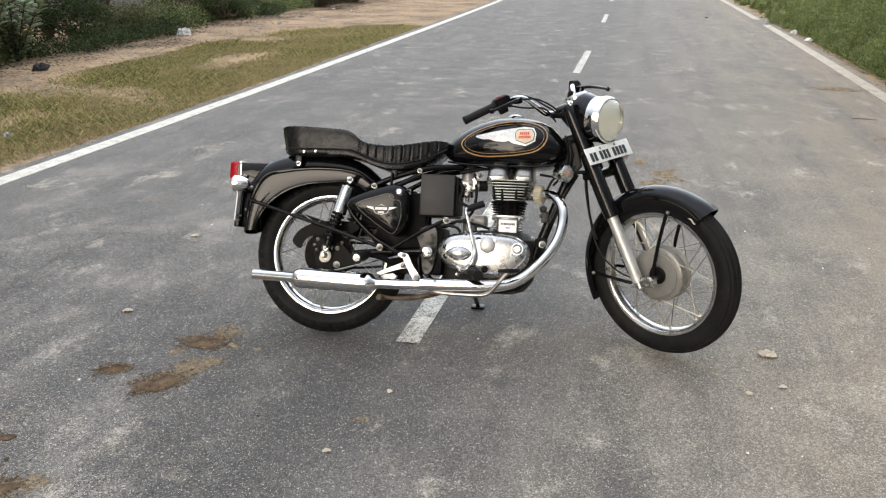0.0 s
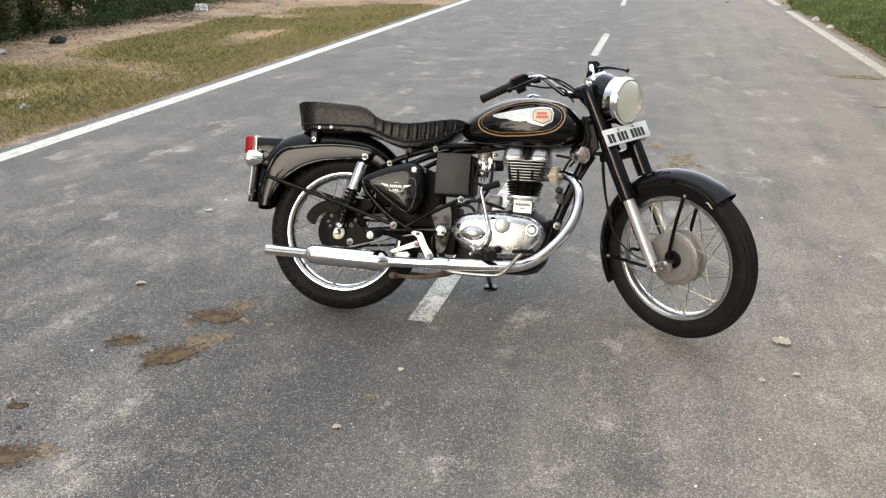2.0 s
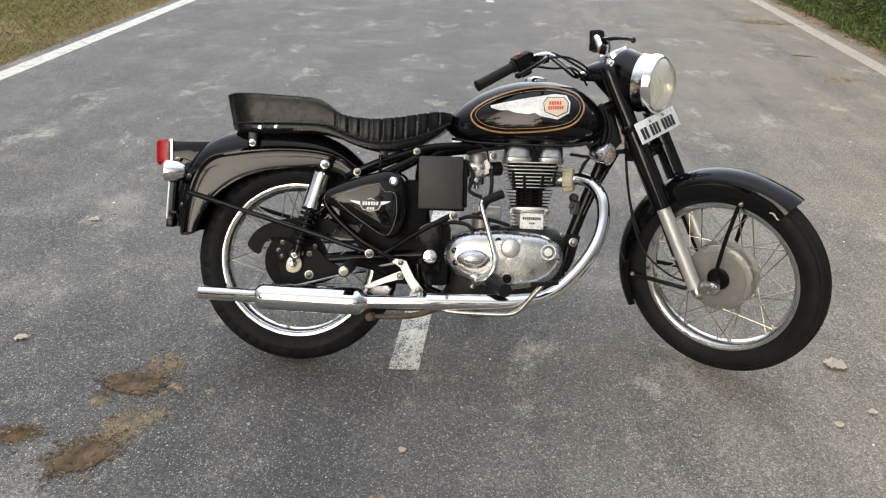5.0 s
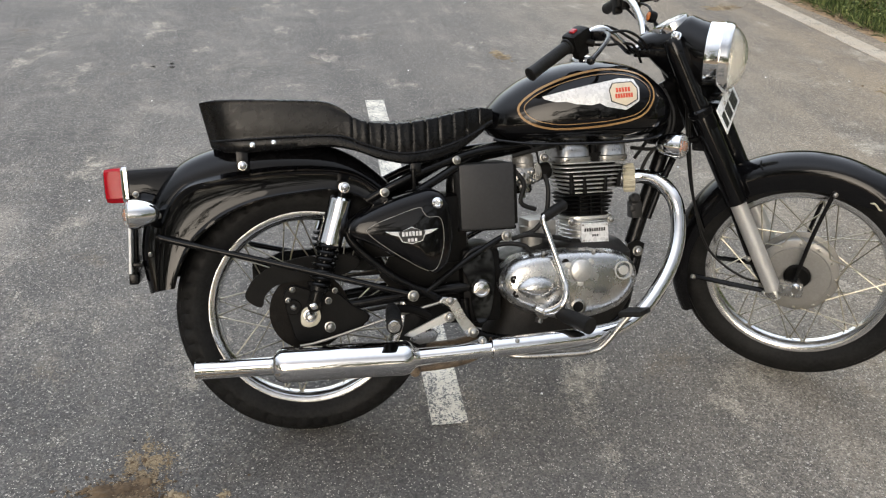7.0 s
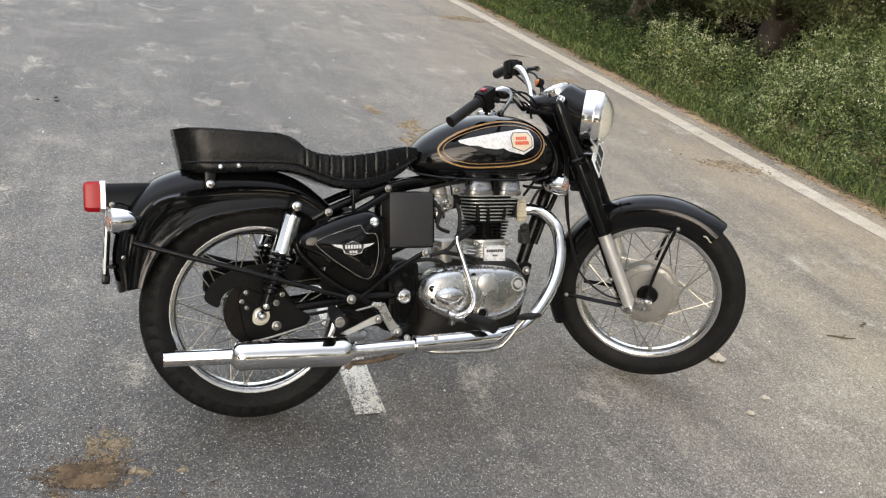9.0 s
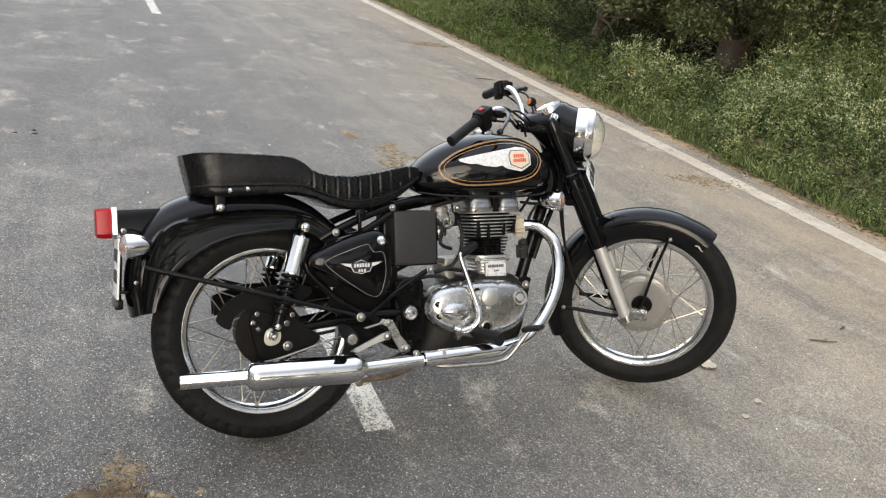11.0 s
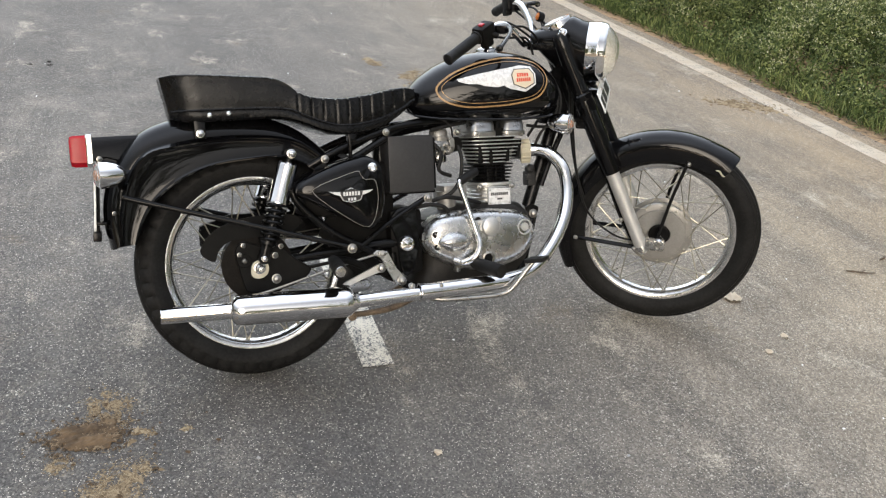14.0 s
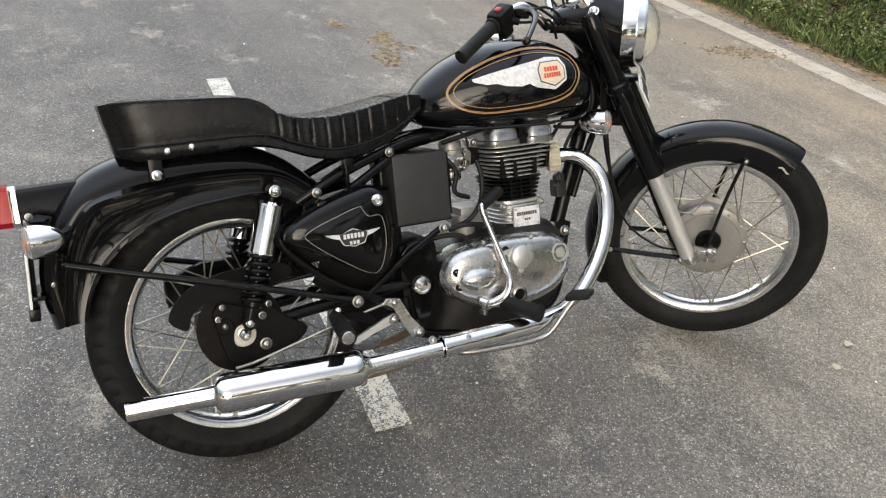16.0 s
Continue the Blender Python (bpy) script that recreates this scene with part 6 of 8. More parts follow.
slab(bm, [(0.724, 0.453), (0.800, 0.451), (0.799, 0.502), (0.725, 0.504)], -0.070, -0.0815, 0.002)
tp = part("barrel_plate", bm, SILVER_DECAL, engine, "silver plate with black bars")
bm = bmesh.new()
for k in range(9):
    slab(bm, [(0.7325 + 0.0066 * k, 0.481), (0.7375 + 0.0066 * k, 0.481), (0.7375 + 0.0066 * k, 0.490), (0.7325 + 0.0066 * k, 0.490)], -0.081, -0.0822, 0.0004)
for k in range(3):
    slab(bm, [(0.754 + 0.006 * k, 0.467), (0.7585 + 0.006 * k, 0.467), (0.7585 + 0.006 * k, 0.473), (0.754 + 0.006 * k, 0.473)], -0.081, -0.0822, 0.0004)
split("plate_bar", bm, INK, tp)
bm = bmesh.new()
for x, z in ((0.729, 0.499), (0.795, 0.497), (0.730, 0.457), (0.795, 0.456)):
    lathe(bm, [(0, 0), (0.003, 0), (0.0025, 0.0016), (0, 0.002)], (x, -0.0812, z), (0, -1, 0), 8)
for x, y, z in ((0.702, -0.052, 0.508), (0.812, -0.052, 0.508)):
    bolt(bm, (x, y - 0.014, z), 0.0075, 0.010)
split("barrel_bolt", bm, STEEL, engine)
# black barrel fins
bm = bmesh.new()
loft(bm, [rounded(0.756, 0.044, 0.05, z, 2.4) for z in (0.515, 0.588)])
for k in range(6):
    z = 0.522 + 0.0106 * k
    u = k / 5
    hx, hy = 0.063 + 0.013 * u, 0.068 + 0.012 * u
    loft(bm, [rounded(0.756, hx - 0.002, hy - 0.002, z, 3.6), rounded(0.756, hx, hy, z + 0.0016, 3.6), rounded(0.756, hx - 0.002, hy - 0.002, z + 0.0036, 3.6)])
for x in (0.728, 0.757, 0.786):
    box(bm, (x - 0.002, -0.070, 0.524), (x + 0.002, -0.05, 0.580), 0.001)
split("barrel_fin", bm, MATT_BLACK, engine, "black cylinder fins")
# silver head fins, widening upwards
bm = bmesh.new()
loft(bm, [rounded(0.752, 0.052, 0.060, 0.576, 2.6), rounded(0.761, 0.078, 0.076, 0.632, 2.8), rounded(0.761, 0.084, 0.080, 0.690, 2.8)])
for x, lo_, hi_, tilt in ((0.702, 0.584, 0.652, -0.10), (0.735, 0.582, 0.640, -0.04), (0.790, 0.586, 0.640, 0.06), (0.826, 0.598, 0.656, 0.16)):
    box(bm, (-0.005, -0.0885, lo_), (0.005, -0.05, hi_), 0.002, Matrix.Translation((x, 0, lo_)) @ Matrix.Rotation(tilt, 4, "Y") @ Matrix.Translation((0, 0, -lo_)))
part("head_core", bm, MATT_BLACK, engine, "blackened head core")
bm = bmesh.new()
for k in range(8):
    z = 0.583 + 0.0113 * k
    u = k / 7
    x0 = 0.690 - 0.028 * min(1.0, u * 1.2)
    x1 = 0.824 + 0.036 * min(1.0, u * 1.5)
    hy = 0.080 + 0.014 * min(1.0, u * 1.4)
    c_, g = (x0 + x1) / 2, (x1 - x0) / 2
    loft(bm, [rounded(c_, g - 0.0025, hy - 0.0025, z, 5.0), rounded(c_, g, hy, z + 0.0012, 5.0), rounded(c_, g, hy, z + 0.0026, 5.0), rounded(c_, g - 0.0025, hy - 0.0025, z + 0.0038, 5.0)])
split("head_fin", bm, CAST, engine, "bright cylinder head fins")
bm = bmesh.new()
for cx_, hx in ((0.7115, 0.0485), (0.8160, 0.0440)):
    loft(bm, [rounded(cx_, hx, 0.091, 0.666, 5), rounded(cx_, hx + 0.001, 0.092, 0.670, 5), rounded(cx_, hx + 0.001, 0.092, 0.679, 5), rounded(cx_, hx - 0.002, 0.089, 0.682, 4.6),
              rounded(cx_ + 0.001, hx * 0.96, 0.087, 0.697, 4.2), rounded(cx_ + 0.002, hx * 0.92, 0.083, 0.710, 3.8), rounded(cx_ + 0.002, hx * 0.84, 0.076, 0.721, 3.4), rounded(cx_ + 0.003, hx * 0.68, 0.064, 0.729, 3.0), rounded(cx_ + 0.003, hx * 0.35, 0.040, 0.733, 2.4), rounded(cx_ + 0.003, hx * 0.1, 0.012, 0.735, 2.2)])
split("rocker_cover", bm, ROCKER_ALLOY, engine, "domed dull alloy rocker covers")
bm = bmesh.new()
for x, y, z in ((0.713, -0.060, 0.720), (0.818, -0.060, 0.720), (0.713, 0.05, 0.728), (0.818, 0.05, 0.728)):
    lathe(bm, [(0, -0.012), (0.010, -0.012), (0.011, -0.004), (0.011, 0.003), (0.008, 0.005)], (x, y, z), (0, -0.45, 1), 14)
    bolt(bm, (x, y - 0.001, z + 0.003), 0.0070, 0.011, (0, -0.45, 1))
split("rocker_bolt", bm, STEEL, engine)
bm = bmesh.new()
box(bm, (0.758, -0.074, 0.640), (0.774, 0.06, 0.712), 0.005)
part("rocker_gap", bm, MATT_BLACK, engine)
# plug lead, cables and hoses
for pts_ in ([(0.625, -0.085, 0.640), (0.630, -0.098, 0.60), (0.622, -0.10, 0.54), (0.595, -0.095, 0.50), (0.560, -0.09, 0.485)],
             [(0.53, -0.095, 0.478), (0.57, -0.110, 0.488), (0.64, -0.105, 0.476), (0.69, -0.09, 0.462)],
             [(0.46, -0.09, 0.458), (0.51, -0.105, 0.468), (0.555, -0.115, 0.462), (0.575, -0.118, 0.442)],
             [(0.545, -0.06, 0.66), (0.57, -0.08, 0.62), (0.56, -0.085, 0.57), (0.60, -0.08, 0.55)],
             [(0.55, -0.05, 0.69), (0.62, -0.06, 0.705), (0.70, -0.03, 0.715)]):
    part("hose", rod(pts_, 0.0062, 8), RUBBER, engine, "black rubber hose")
bm = bmesh.new()
box(bm, (0.585, -0.055, 0.470), (0.665, 0.05, 0.520), 0.012)
tube(bm, [(0.60, -0.03, 0.44), (0.60, -0.03, 0.50)], 0.03, 20)
part("starter_motor", bm, HUB_GREY, engine, "grey starter motor")
# carburettor
bm = bmesh.new()
box(bm, (0.572, -0.068, 0.602), (0.632, -0.004, 0.650), 0.008)
lathe(bm, [(0, 0), (0.024, 0), (0.026, 0.014), (0.022, 0.022), (0, 0.024)], (0.600, -0.038, 0.602), (0, 0, -1), 20)
lathe(bm, [(0, 0), (0.008, 0), (0.008, 0.014), (0, 0.016)], (0.600, -0.038, 0.580), (0, 0, -1), 10)
carb = bp("carburettor", bm, DARK_ALLOY, "cast alloy carburettor")
bm = bmesh.new()
lathe(bm, [(0, 0), (0.031, 0), (0.032, 0.004), (0.032, 0.012), (0.029, 0.014), (0.0285, 0.030), (0.024, 0.036), (0, 0.038)], (0.602, -0.038, 0.646), (0, 0, 1), 26)
part("carburettor_cap", bm, HUB_GREY, carb, "round grey carburettor cap")
bm = bmesh.new()
for x, z, r in ((0.590, 0.628, 0.009), (0.616, 0.636, 0.007), (0.582, 0.612, 0.006), (0.620, 0.612, 0.0055)):
    lathe(bm, [(0, 0), (r, 0), (r, 0.010), (r * 0.6, 0.013), (0, 0.014)], (x, -0.067, z), (0, -1, 0), 12)
split("carburettor_screw", bm, STEEL, carb, "plated adjusting screws")
bm = bmesh.new()
slab(bm, [(0.622, 0.606), (0.640, 0.618), (0.642, 0.648), (0.632, 0.664), (0.622, 0.656), (0.628, 0.632)], -0.070, -0.075, 0.0015)
part("throttle_quadrant", bm, STEEL, carb, "small plated throttle quadrant")
part("throttle_cable", rod([(0.636, -0.073, 0.656), (0.628, -0.078, 0.690), (0.600, -0.070, 0.712), (0.560, -0.05, 0.718)], 0.003, 8), RUBBER, carb)
part("intake_stub", rod([(0.628, -0.032, 0.630), (0.645, -0.028, 0.632), (0.675, -0.015, 0.634)], 0.023, 16), RUBBER, carb, "black rubber intake stub")
part("intake_hose", rod([(0.574, -0.03, 0.628), (0.545, -0.025, 0.63), (0.49, -0.01, 0.63)], 0.025, 16), RUBBER, carb)
bm = bmesh.new()
lathe(bm, [(0.0235, -0.004), (0.0262, -0.004), (0.0262, 0.004), (0.0235, 0.004)], (0.641, -0.029, 0.631), (1, 0.2, 0), 20, True)
bolt(bm, (0.652, -0.070, 0.672), 0.0095, 0.012)
split("hose_clamp", bm, STEEL, carb)
carb.location += Vector((-0.018, 0.014, 0.010))

bp("exhaust_port", rod([(0.80, -0.008, 0.613), (0.884, -0.025, 0.613)], 0.025, 18), DARK_ALLOY, "cast exhaust port")
# dark cable bracket on the down tube
bm = bmesh.new()
box(bm, (0.892, -0.022, 0.500), (0.922, 0.018, 0.548), 0.006)
box(bm, (0.884, -0.030, 0.520), (0.900, -0.010, 0.536), 0.004)
lathe(bm, [(0, -0.012), (0.014, -0.012), (0.015, 0.004), (0.010, 0.010), (0, 0.011)], (0.900, -0.024, 0.556), (0.2, -1, 0.2), 14)
part("cable_bracket", bm, HORN_BLACK, frame_top, "dusty black cable bracket")


# ---- plants ----
rng = np.random.default_rng(7)


def leaf_cards(at, size, aspect, up=0.5, droop=0.0, rg=None):
    """Small pointed leaves, each a folded pair of faces, at the given points."""
    rg = rg or rng
    n = len(at)
    az = rg.uniform(0, 2 * np.pi, n)
    el = rg.normal(up, 0.5, n)
    way = np.stack([np.cos(az) * np.cos(el), np.sin(az) * np.cos(el), np.sin(el)], 1)
    side = np.cross(way, rg.normal(0, 1, (n, 3)))
    side /= np.linalg.norm(side, axis=1)[:, None] + 1e-9
    fold = np.cross(side, way)
    sz = (size * rg.uniform(0.6, 1.4, n))[:, None]
    half_w = sz * aspect * 0.5
    a = at
    b = at + way * sz * 0.5 + side * half_w + fold * half_w * 0.4
    c = at + way * sz - np.array([0, 0, droop]) * sz
    d = at + way * sz * 0.5 - side * half_w + fold * half_w * 0.4
    v = np.stack([a, b, c, d], 1).reshape(-1, 3)
    return v, np.arange(4 * n)


def stems_mesh(base, tip, r):
    """Thin three-sided stems from base to tip points."""
    n = len(base)
    ax = tip - base
    u = np.cross(ax, np.array([0.3, 0.9, 0.1]))
    u /= np.linalg.norm(u, axis=1)[:, None] + 1e-9
    w = np.cross(ax, u)
    w /= np.linalg.norm(w, axis=1)[:, None] + 1e-9
    r = np.broadcast_to(np.asarray(r, float), (n,))[:, None]
    ring = []
    for k in range(3):
        t = 2 * np.pi * k / 3
        ring.append(base + r * (np.cos(t) * u + np.sin(t) * w))
    for k in range(3):
        t = 2 * np.pi * k / 3
        ring.append(tip + 0.5 * r * (np.cos(t) * u + np.sin(t) * w))
    v = np.stack(ring, 1).reshape(-1, 3)
    f = np.array([[0, 1, 4, 3], [1, 2, 5, 4], [2, 0, 3, 5]])
    return v, (f[None] + 6 * np.arange(n)[:, None, None]).ravel()


def joined(name, layers, thing=None, label="", category="", kind="", group=""):
    """One mesh from (verts, corners, material) layers of four-cornered faces."""
    vs, fs, ms, k = [], [], [], 0
    for i, (v, f, mt) in enumerate(layers):
        vs.append(v)
        fs.append(f + k)
        ms.append(np.full(len(f) // 4, i))
        k += len(v)
    me = quick_mesh(name, np.concatenate(vs), np.concatenate(fs), 4, [l[2] for l in layers], np.concatenate(ms))
    ob = new(name, me)
    if thing is not None:
        ob.parent = thing
    return tagged(ob, label, category, group, kind)


def road_xs(ys):
    return np.interp(ys, ROAD_YS, [SMOOTH_C[k] for k in ROAD_YS])


# dry grass on the left verge: blades in tufts
def grass_patch():
    n_t = 37000
    x = -rng.uniform(3.80, 6.7, n_t)
    y = rng.uniform(-1.5, 15.5, n_t)
    far_edge = np.interp(y, [-2, 3, 8, 12, 16], [-6.5, -6.7, -6.9, -6.2, -4.6]) + 0.25 * np.sin(y * 2.1) - np.abs(rng.normal(0, 0.55, n_t)) + 0.25
    near_edge = np.interp(y, [-2, 2, 4, 16], [-4.25, -4.0, -3.84, -3.82])
    keep = (x > far_edge) & (x < near_edge + rng.normal(0, 0.06, n_t))
    thin = np.array([noise.noise(Vector((a * 0.8, b * 0.8, 9))) for a, b in zip(x, y)])
    keep &= thin + rng.uniform(-0.42, 0.6, n_t) > -0.40
    x, y = x[keep] + road_xs(y[keep]), y[keep]
    per = 15
    n = len(x) * per
    bx = np.repeat(x, per) + rng.normal(0, 0.045, n)
    by = np.repeat(y, per) + rng.normal(0, 0.045, n)
    h = rng.gamma(3, 0.0062, n) * np.repeat(0.7 + 0.8 * np.clip(thin[keep] + 0.4, 0, 1), per) + 0.012
    lean = rng.normal(0, 0.6, (n, 2)) * h[:, None]
    az = rng.uniform(0, np.pi, n)
    w = rng.uniform(0.0012, 0.0031, n)
    bz = np.full(n, -0.03)
    wx, wy = np.cos(az) * w, np.sin(az) * w
    v = np.stack([np.stack([bx - wx, by - wy, bz], 1), np.stack([bx + wx, by + wy, bz], 1),
                  np.stack([bx + lean[:, 0] * 0.5 + wx * 0.7, by + lean[:, 1] * 0.5 + wy * 0.7, bz + h * 0.7], 1),
                  np.stack([bx + lean[:, 0], by + lean[:, 1], bz + h], 1)], 1).reshape(-1, 3)
    patch = np.array([noise.noise(Vector((a * 0.9, b * 0.55, 51))) for a, b in zip(x, y)])
    edge_dry = np.exp(-(np.repeat(road_xs(y) - x, per) - 3.85) / 0.45)
    dry = rng.uniform(0, 1, n) < np.clip(0.26 + 0.9 * np.repeat(patch, per) + 0.55 * edge_dry, 0.05, 0.9)
    v4 = v.reshape(-1, 4, 3)
    va, vb = v4[~dry].reshape(-1, 3), v4[dry].reshape(-1, 3)
    joined("grass", [(va, np.arange(len(va)), GRASS), (vb, np.arange(len(vb)), DRY_GRASS)], None, "short half-dry yellow-green verge grass", "grass", "stuff")


grass_patch()


# flowering weeds along the right verge
def weed_belt(x0, x1, y0, y1, step, leaves, leaf_size, blossoms, height, name, label, side=1, mt=WEED, wave=0.8, fall=0.0):
    xs, ys = [], []
    y = y0
    while y < y1:
        for x in np.arange(x0, x1, step):
            xs.append(x + rng.normal(0, step * 0.35))
            ys.append(y + rng.normal(0, step * 0.35))
        y += step
    xs, ys = np.array(xs), np.array(ys)
    d = np.maximum(0, xs - x0 + 0.24 + rng.normal(0, 0.12, len(xs)))
    clump = np.array([noise.noise(Vector((a * wave, b * wave, 3))) for a, b in zip(xs, ys)])
    h = height * (0.25 + 0.75 * np.clip(d / 0.6, 0, 1)) * (1 - fall * np.clip((d - 1.4) / 1.0, 0, 1)) * (0.46 + 1.6 * np.clip(clump + 0.28, 0, 0.65)) * rng.uniform(0.75, 1.12, len(xs))
    h = np.maximum(h, 0.08)
    px = side * xs + road_xs(ys)
    base = np.stack([px, ys, np.full(len(xs), -0.05)], 1)
    lean = rng.normal(0, 0.16, (len(xs), 2)) * h[:, None]
    tip = base + np.concatenate([lean, h[:, None]], 1)
    layers = []
    nb = 5
    bt = np.repeat(base, nb, 0) + np.repeat(tip - base, nb, 0) * rng.uniform(0.25, 0.8, (len(xs) * nb, 1))
    et = bt + np.concatenate([rng.normal(0, 0.13, (len(bt), 2)), rng.uniform(0.15, 0.38, (len(bt), 1))], 1) * np.repeat(h, nb)[:, None]
    sv, sf = stems_mesh(np.concatenate([base, bt]), np.concatenate([tip, et]), np.concatenate([np.full(len(base), 0.004), np.full(len(bt), 0.002)]))
    layers.append((sv, sf, WEED))
    n = len(xs) * leaves
    i = rng.integers(0, len(bt), n)
    at = bt[i] + (et[i] - bt[i]) * rng.uniform(0, 1.05, (n, 1)) + rng.normal(0, 0.035, (n, 3))
    low = rng.uniform(0, 1, n) < 0.35
    j = rng.integers(0, len(base), n)
    at[low] = (base[j] + (tip[j] - base[j]) * rng.uniform(0.05, 0.9, (n, 1)) + rng.normal(0, 0.07, (n, 3)))[low]
    at[:, 2] = np.maximum(at[:, 2], -0.02)
    lv, lf = leaf_cards(at, leaf_size, 0.36, 0.45, 0.1)
    layers.append((lv, lf, mt))
    if blossoms:
        nbm = len(xs) * blossoms
        i = rng.integers(0, len(et), nbm)
        full = clump[i // nb] + rng.normal(0, 0.09, nbm) > -0.02
        at = et[i][full] + np.concatenate([rng.normal(0, 0.028, (full.sum(), 2)), np.abs(rng.normal(0, 0.022, (full.sum(), 1)))], 1)
        lv, lf = leaf_cards(at, 0.012, 0.95, 0.9)
        layers.append((lv, lf, BLOSSOM))
    joined(name, layers, None, label, "weeds", "stuff")


weed_belt(4.02, 5.35, -3.0, 5.2, 0.15, 190, 0.034, 60, 0.50, "roadside_weeds", "dense green weeds with tiny cream blossoms beside the road", wave=1.1, fall=0.35)
weed_belt(5.3, 7.7, 1.2, 5.5, 0.20, 170, 0.034, 26, 0.62, "roadside_weeds", "tall sunlit green weeds in front of the trees", mt=WEED_SUNLIT, wave=0.9)
weed_belt(4.02, 5.0, 5.2, 9.0, 0.17, 160, 0.036, 6, 0.34, "roadside_weeds", "dense grassy weeds beside the road, coloured dark for tree shade", mt=WEED_SHADED, wave=0.9, fall=0.4)
weed_belt(4.00, 7.2, 9.0, 18.0, 0.24, 150, 0.05, 12, 0.66, "roadside_weeds", "dense green roadside weeds with scattered pale blossoms", mt=WEED_SUNLIT, wave=0.7)
weed_belt(4.05, 10.0, 18.0, 45.0, 0.40, 110, 0.085, 0, 0.52, "roadside_weeds", "dense green roadside weeds, paler in the distance", mt=WEED_SUNLIT, wave=0.5)
weed_belt(4.2, 9.0, 45.0, 110.0, 0.8, 90, 0.17, 0, 0.6, "roadside_weeds", "distant green roadside weeds", mt=WEED_SUNLIT, wave=0.3)


def blob_points(n, centre_at, radii, shell=0.55, rg=None):
    """Points in the outer part of a lumpy ellipsoid."""
    rg = rg or rng
    v = rg.normal(0, 1, (n, 3))
    v /= np.linalg.norm(v, axis=1)[:, None]
    r = rg.uniform(shell, 1.0, n) ** 0.6
    lump = 1 + 0.22 * np.sin(v[:, 0] * 5 + centre_at[0] * 3) * np.sin(v[:, 1] * 4 + centre_at[1]) + 0.15 * np.sin(v[:, 2] * 7)
    return np.array(centre_at) + v * (r * lump)[:, None] * np.array(radii)


def shrub(name, x, y, h, spread, n, mt, label, category, leaf=0.07, lobes=7, low=0.1, aspect=0.4, seed=0):
    rg = np.random.default_rng(seed)
    thing = empty(name, label, category, Matrix.Translation((x, y, -0.05)))
    bm = bmesh.new()
    tips = []
    for k in range(lobes):
        a_ = 2 * math.pi * k / lobes + rg.uniform(-0.4, 0.4)
        d_ = spread * rg.uniform(0.25, 0.85)
        tips.append((math.cos(a_) * d_, math.sin(a_) * d_, h * rg.uniform(0.35, 0.85)))
    tips.append((0, 0, h * 0.9))
    for t in tips:
        mid = (t[0] * 0.35 + rg.uniform(-0.08, 0.08), t[1] * 0.35, t[2] * 0.5)
        r0 = 0.012 + 0.012 * h
        tube(bm, curve([(rg.uniform(-0.05, 0.05), rg.uniform(-0.05, 0.05), 0), mid, t], 3), [r0, r0 * 0.9, r0 * 0.75, r0 * 0.6, r0 * 0.45, r0 * 0.35, r0 * 0.2], 6)
    part("branchwork", bm, TWIG, thing)
    pts_ = []
    for t in tips:
        rr = spread * rg.uniform(0.35, 0.6)
        pts_.append(blob_points(n // len(tips), (t[0], t[1], max(low + rr * 0.5, t[2] * rg.uniform(0.75, 1.0))), (rr, rr, rr * rg.uniform(0.7, 1.1)), 0.25, rg))
    pts_ = np.concatenate(pts_)
    pts_[:, 2] = np.abs(pts_[:, 2] - 0.02) + 0.02
    lv, lf = leaf_cards(pts_, leaf, aspect, 0.2, 0.2, rg)
    joined("foliage", [(lv, lf, mt)], thing)
    return thing


# thicket on the left, beyond the verge: tall and dark near, then low with the wall showing through
for k, (x, y, h, sp, nn) in enumerate([(-9.4, 5.2, 2.3, 1.2, 9000), (-9.6, 7.4, 2.5, 1.2, 10000), (-9.2, 9.4, 2.1, 1.05, 10000), (-9.7, 11.1, 2.2, 1.0, 9000), (-8.7, 10.6, 0.8, 0.75, 6000), (-8.75, 12.2, 0.62, 0.7, 5000),
                                       (-9.7, 17.6, 1.9, 1.0, 9000), (-8.9, 16.4, 0.85, 0.7, 5000), (-9.2, 18.7, 1.1, 0.8, 6000), (-11.2, 26.2, 2.0, 1.2, 6000), (-11.6, 19.0, 1.3, 0.8, 2600), (-11.4, 23.0, 0.9, 0.7, 2600), (-9.3, 23.3, 0.85, 1.0, 5000),
                                       (-9.6, 26.5, 1.3, 1.3, 6000), (-9.4, 30.0, 1.6, 1.6, 6000), (-8.7, 34.0, 1.3, 1.6, 5000), (-9.4, 38.5, 1.9, 2.2, 5000), (-9.2, 44.0, 1.8, 2.3, 5000), (-11.0, 52.0, 2.2, 2.6, 4000), (-12.5, 61.0, 2.2, 3.0, 4000), (-9.2, 1.5, 2.3, 1.5, 6000), (-9.4, -2.0, 2.4, 1.7, 5000), (-9.3, 12.3, 2.0, 0.9, 9000), (-9.5, 15.6, 1.9, 1.0, 9000)]):
    shrub("shrub", x, y, h, sp, nn, (SHRUB, TREE_LEAF, SHRUB, SHRUB)[k % 4] if h < 1.5 else SHRUB, "dense dark green shrub in the roadside thicket", "shrub", 0.05 if y < 20 else 0.09, seed=40 + k)["group"] = "roadside thicket"
for k, (x, y, h, sp) in enumerate([(-8.75, 14.0, 0.42, 0.75), (-9.0, 17.0, 0.45, 0.80)]):
    shrub("shrub", x, y, h, sp, 4500, WEED, "low fresh green bush at the foot of the thicket", "shrub", 0.045, seed=320 + k)["group"] = "roadside thicket"
low_fill = []
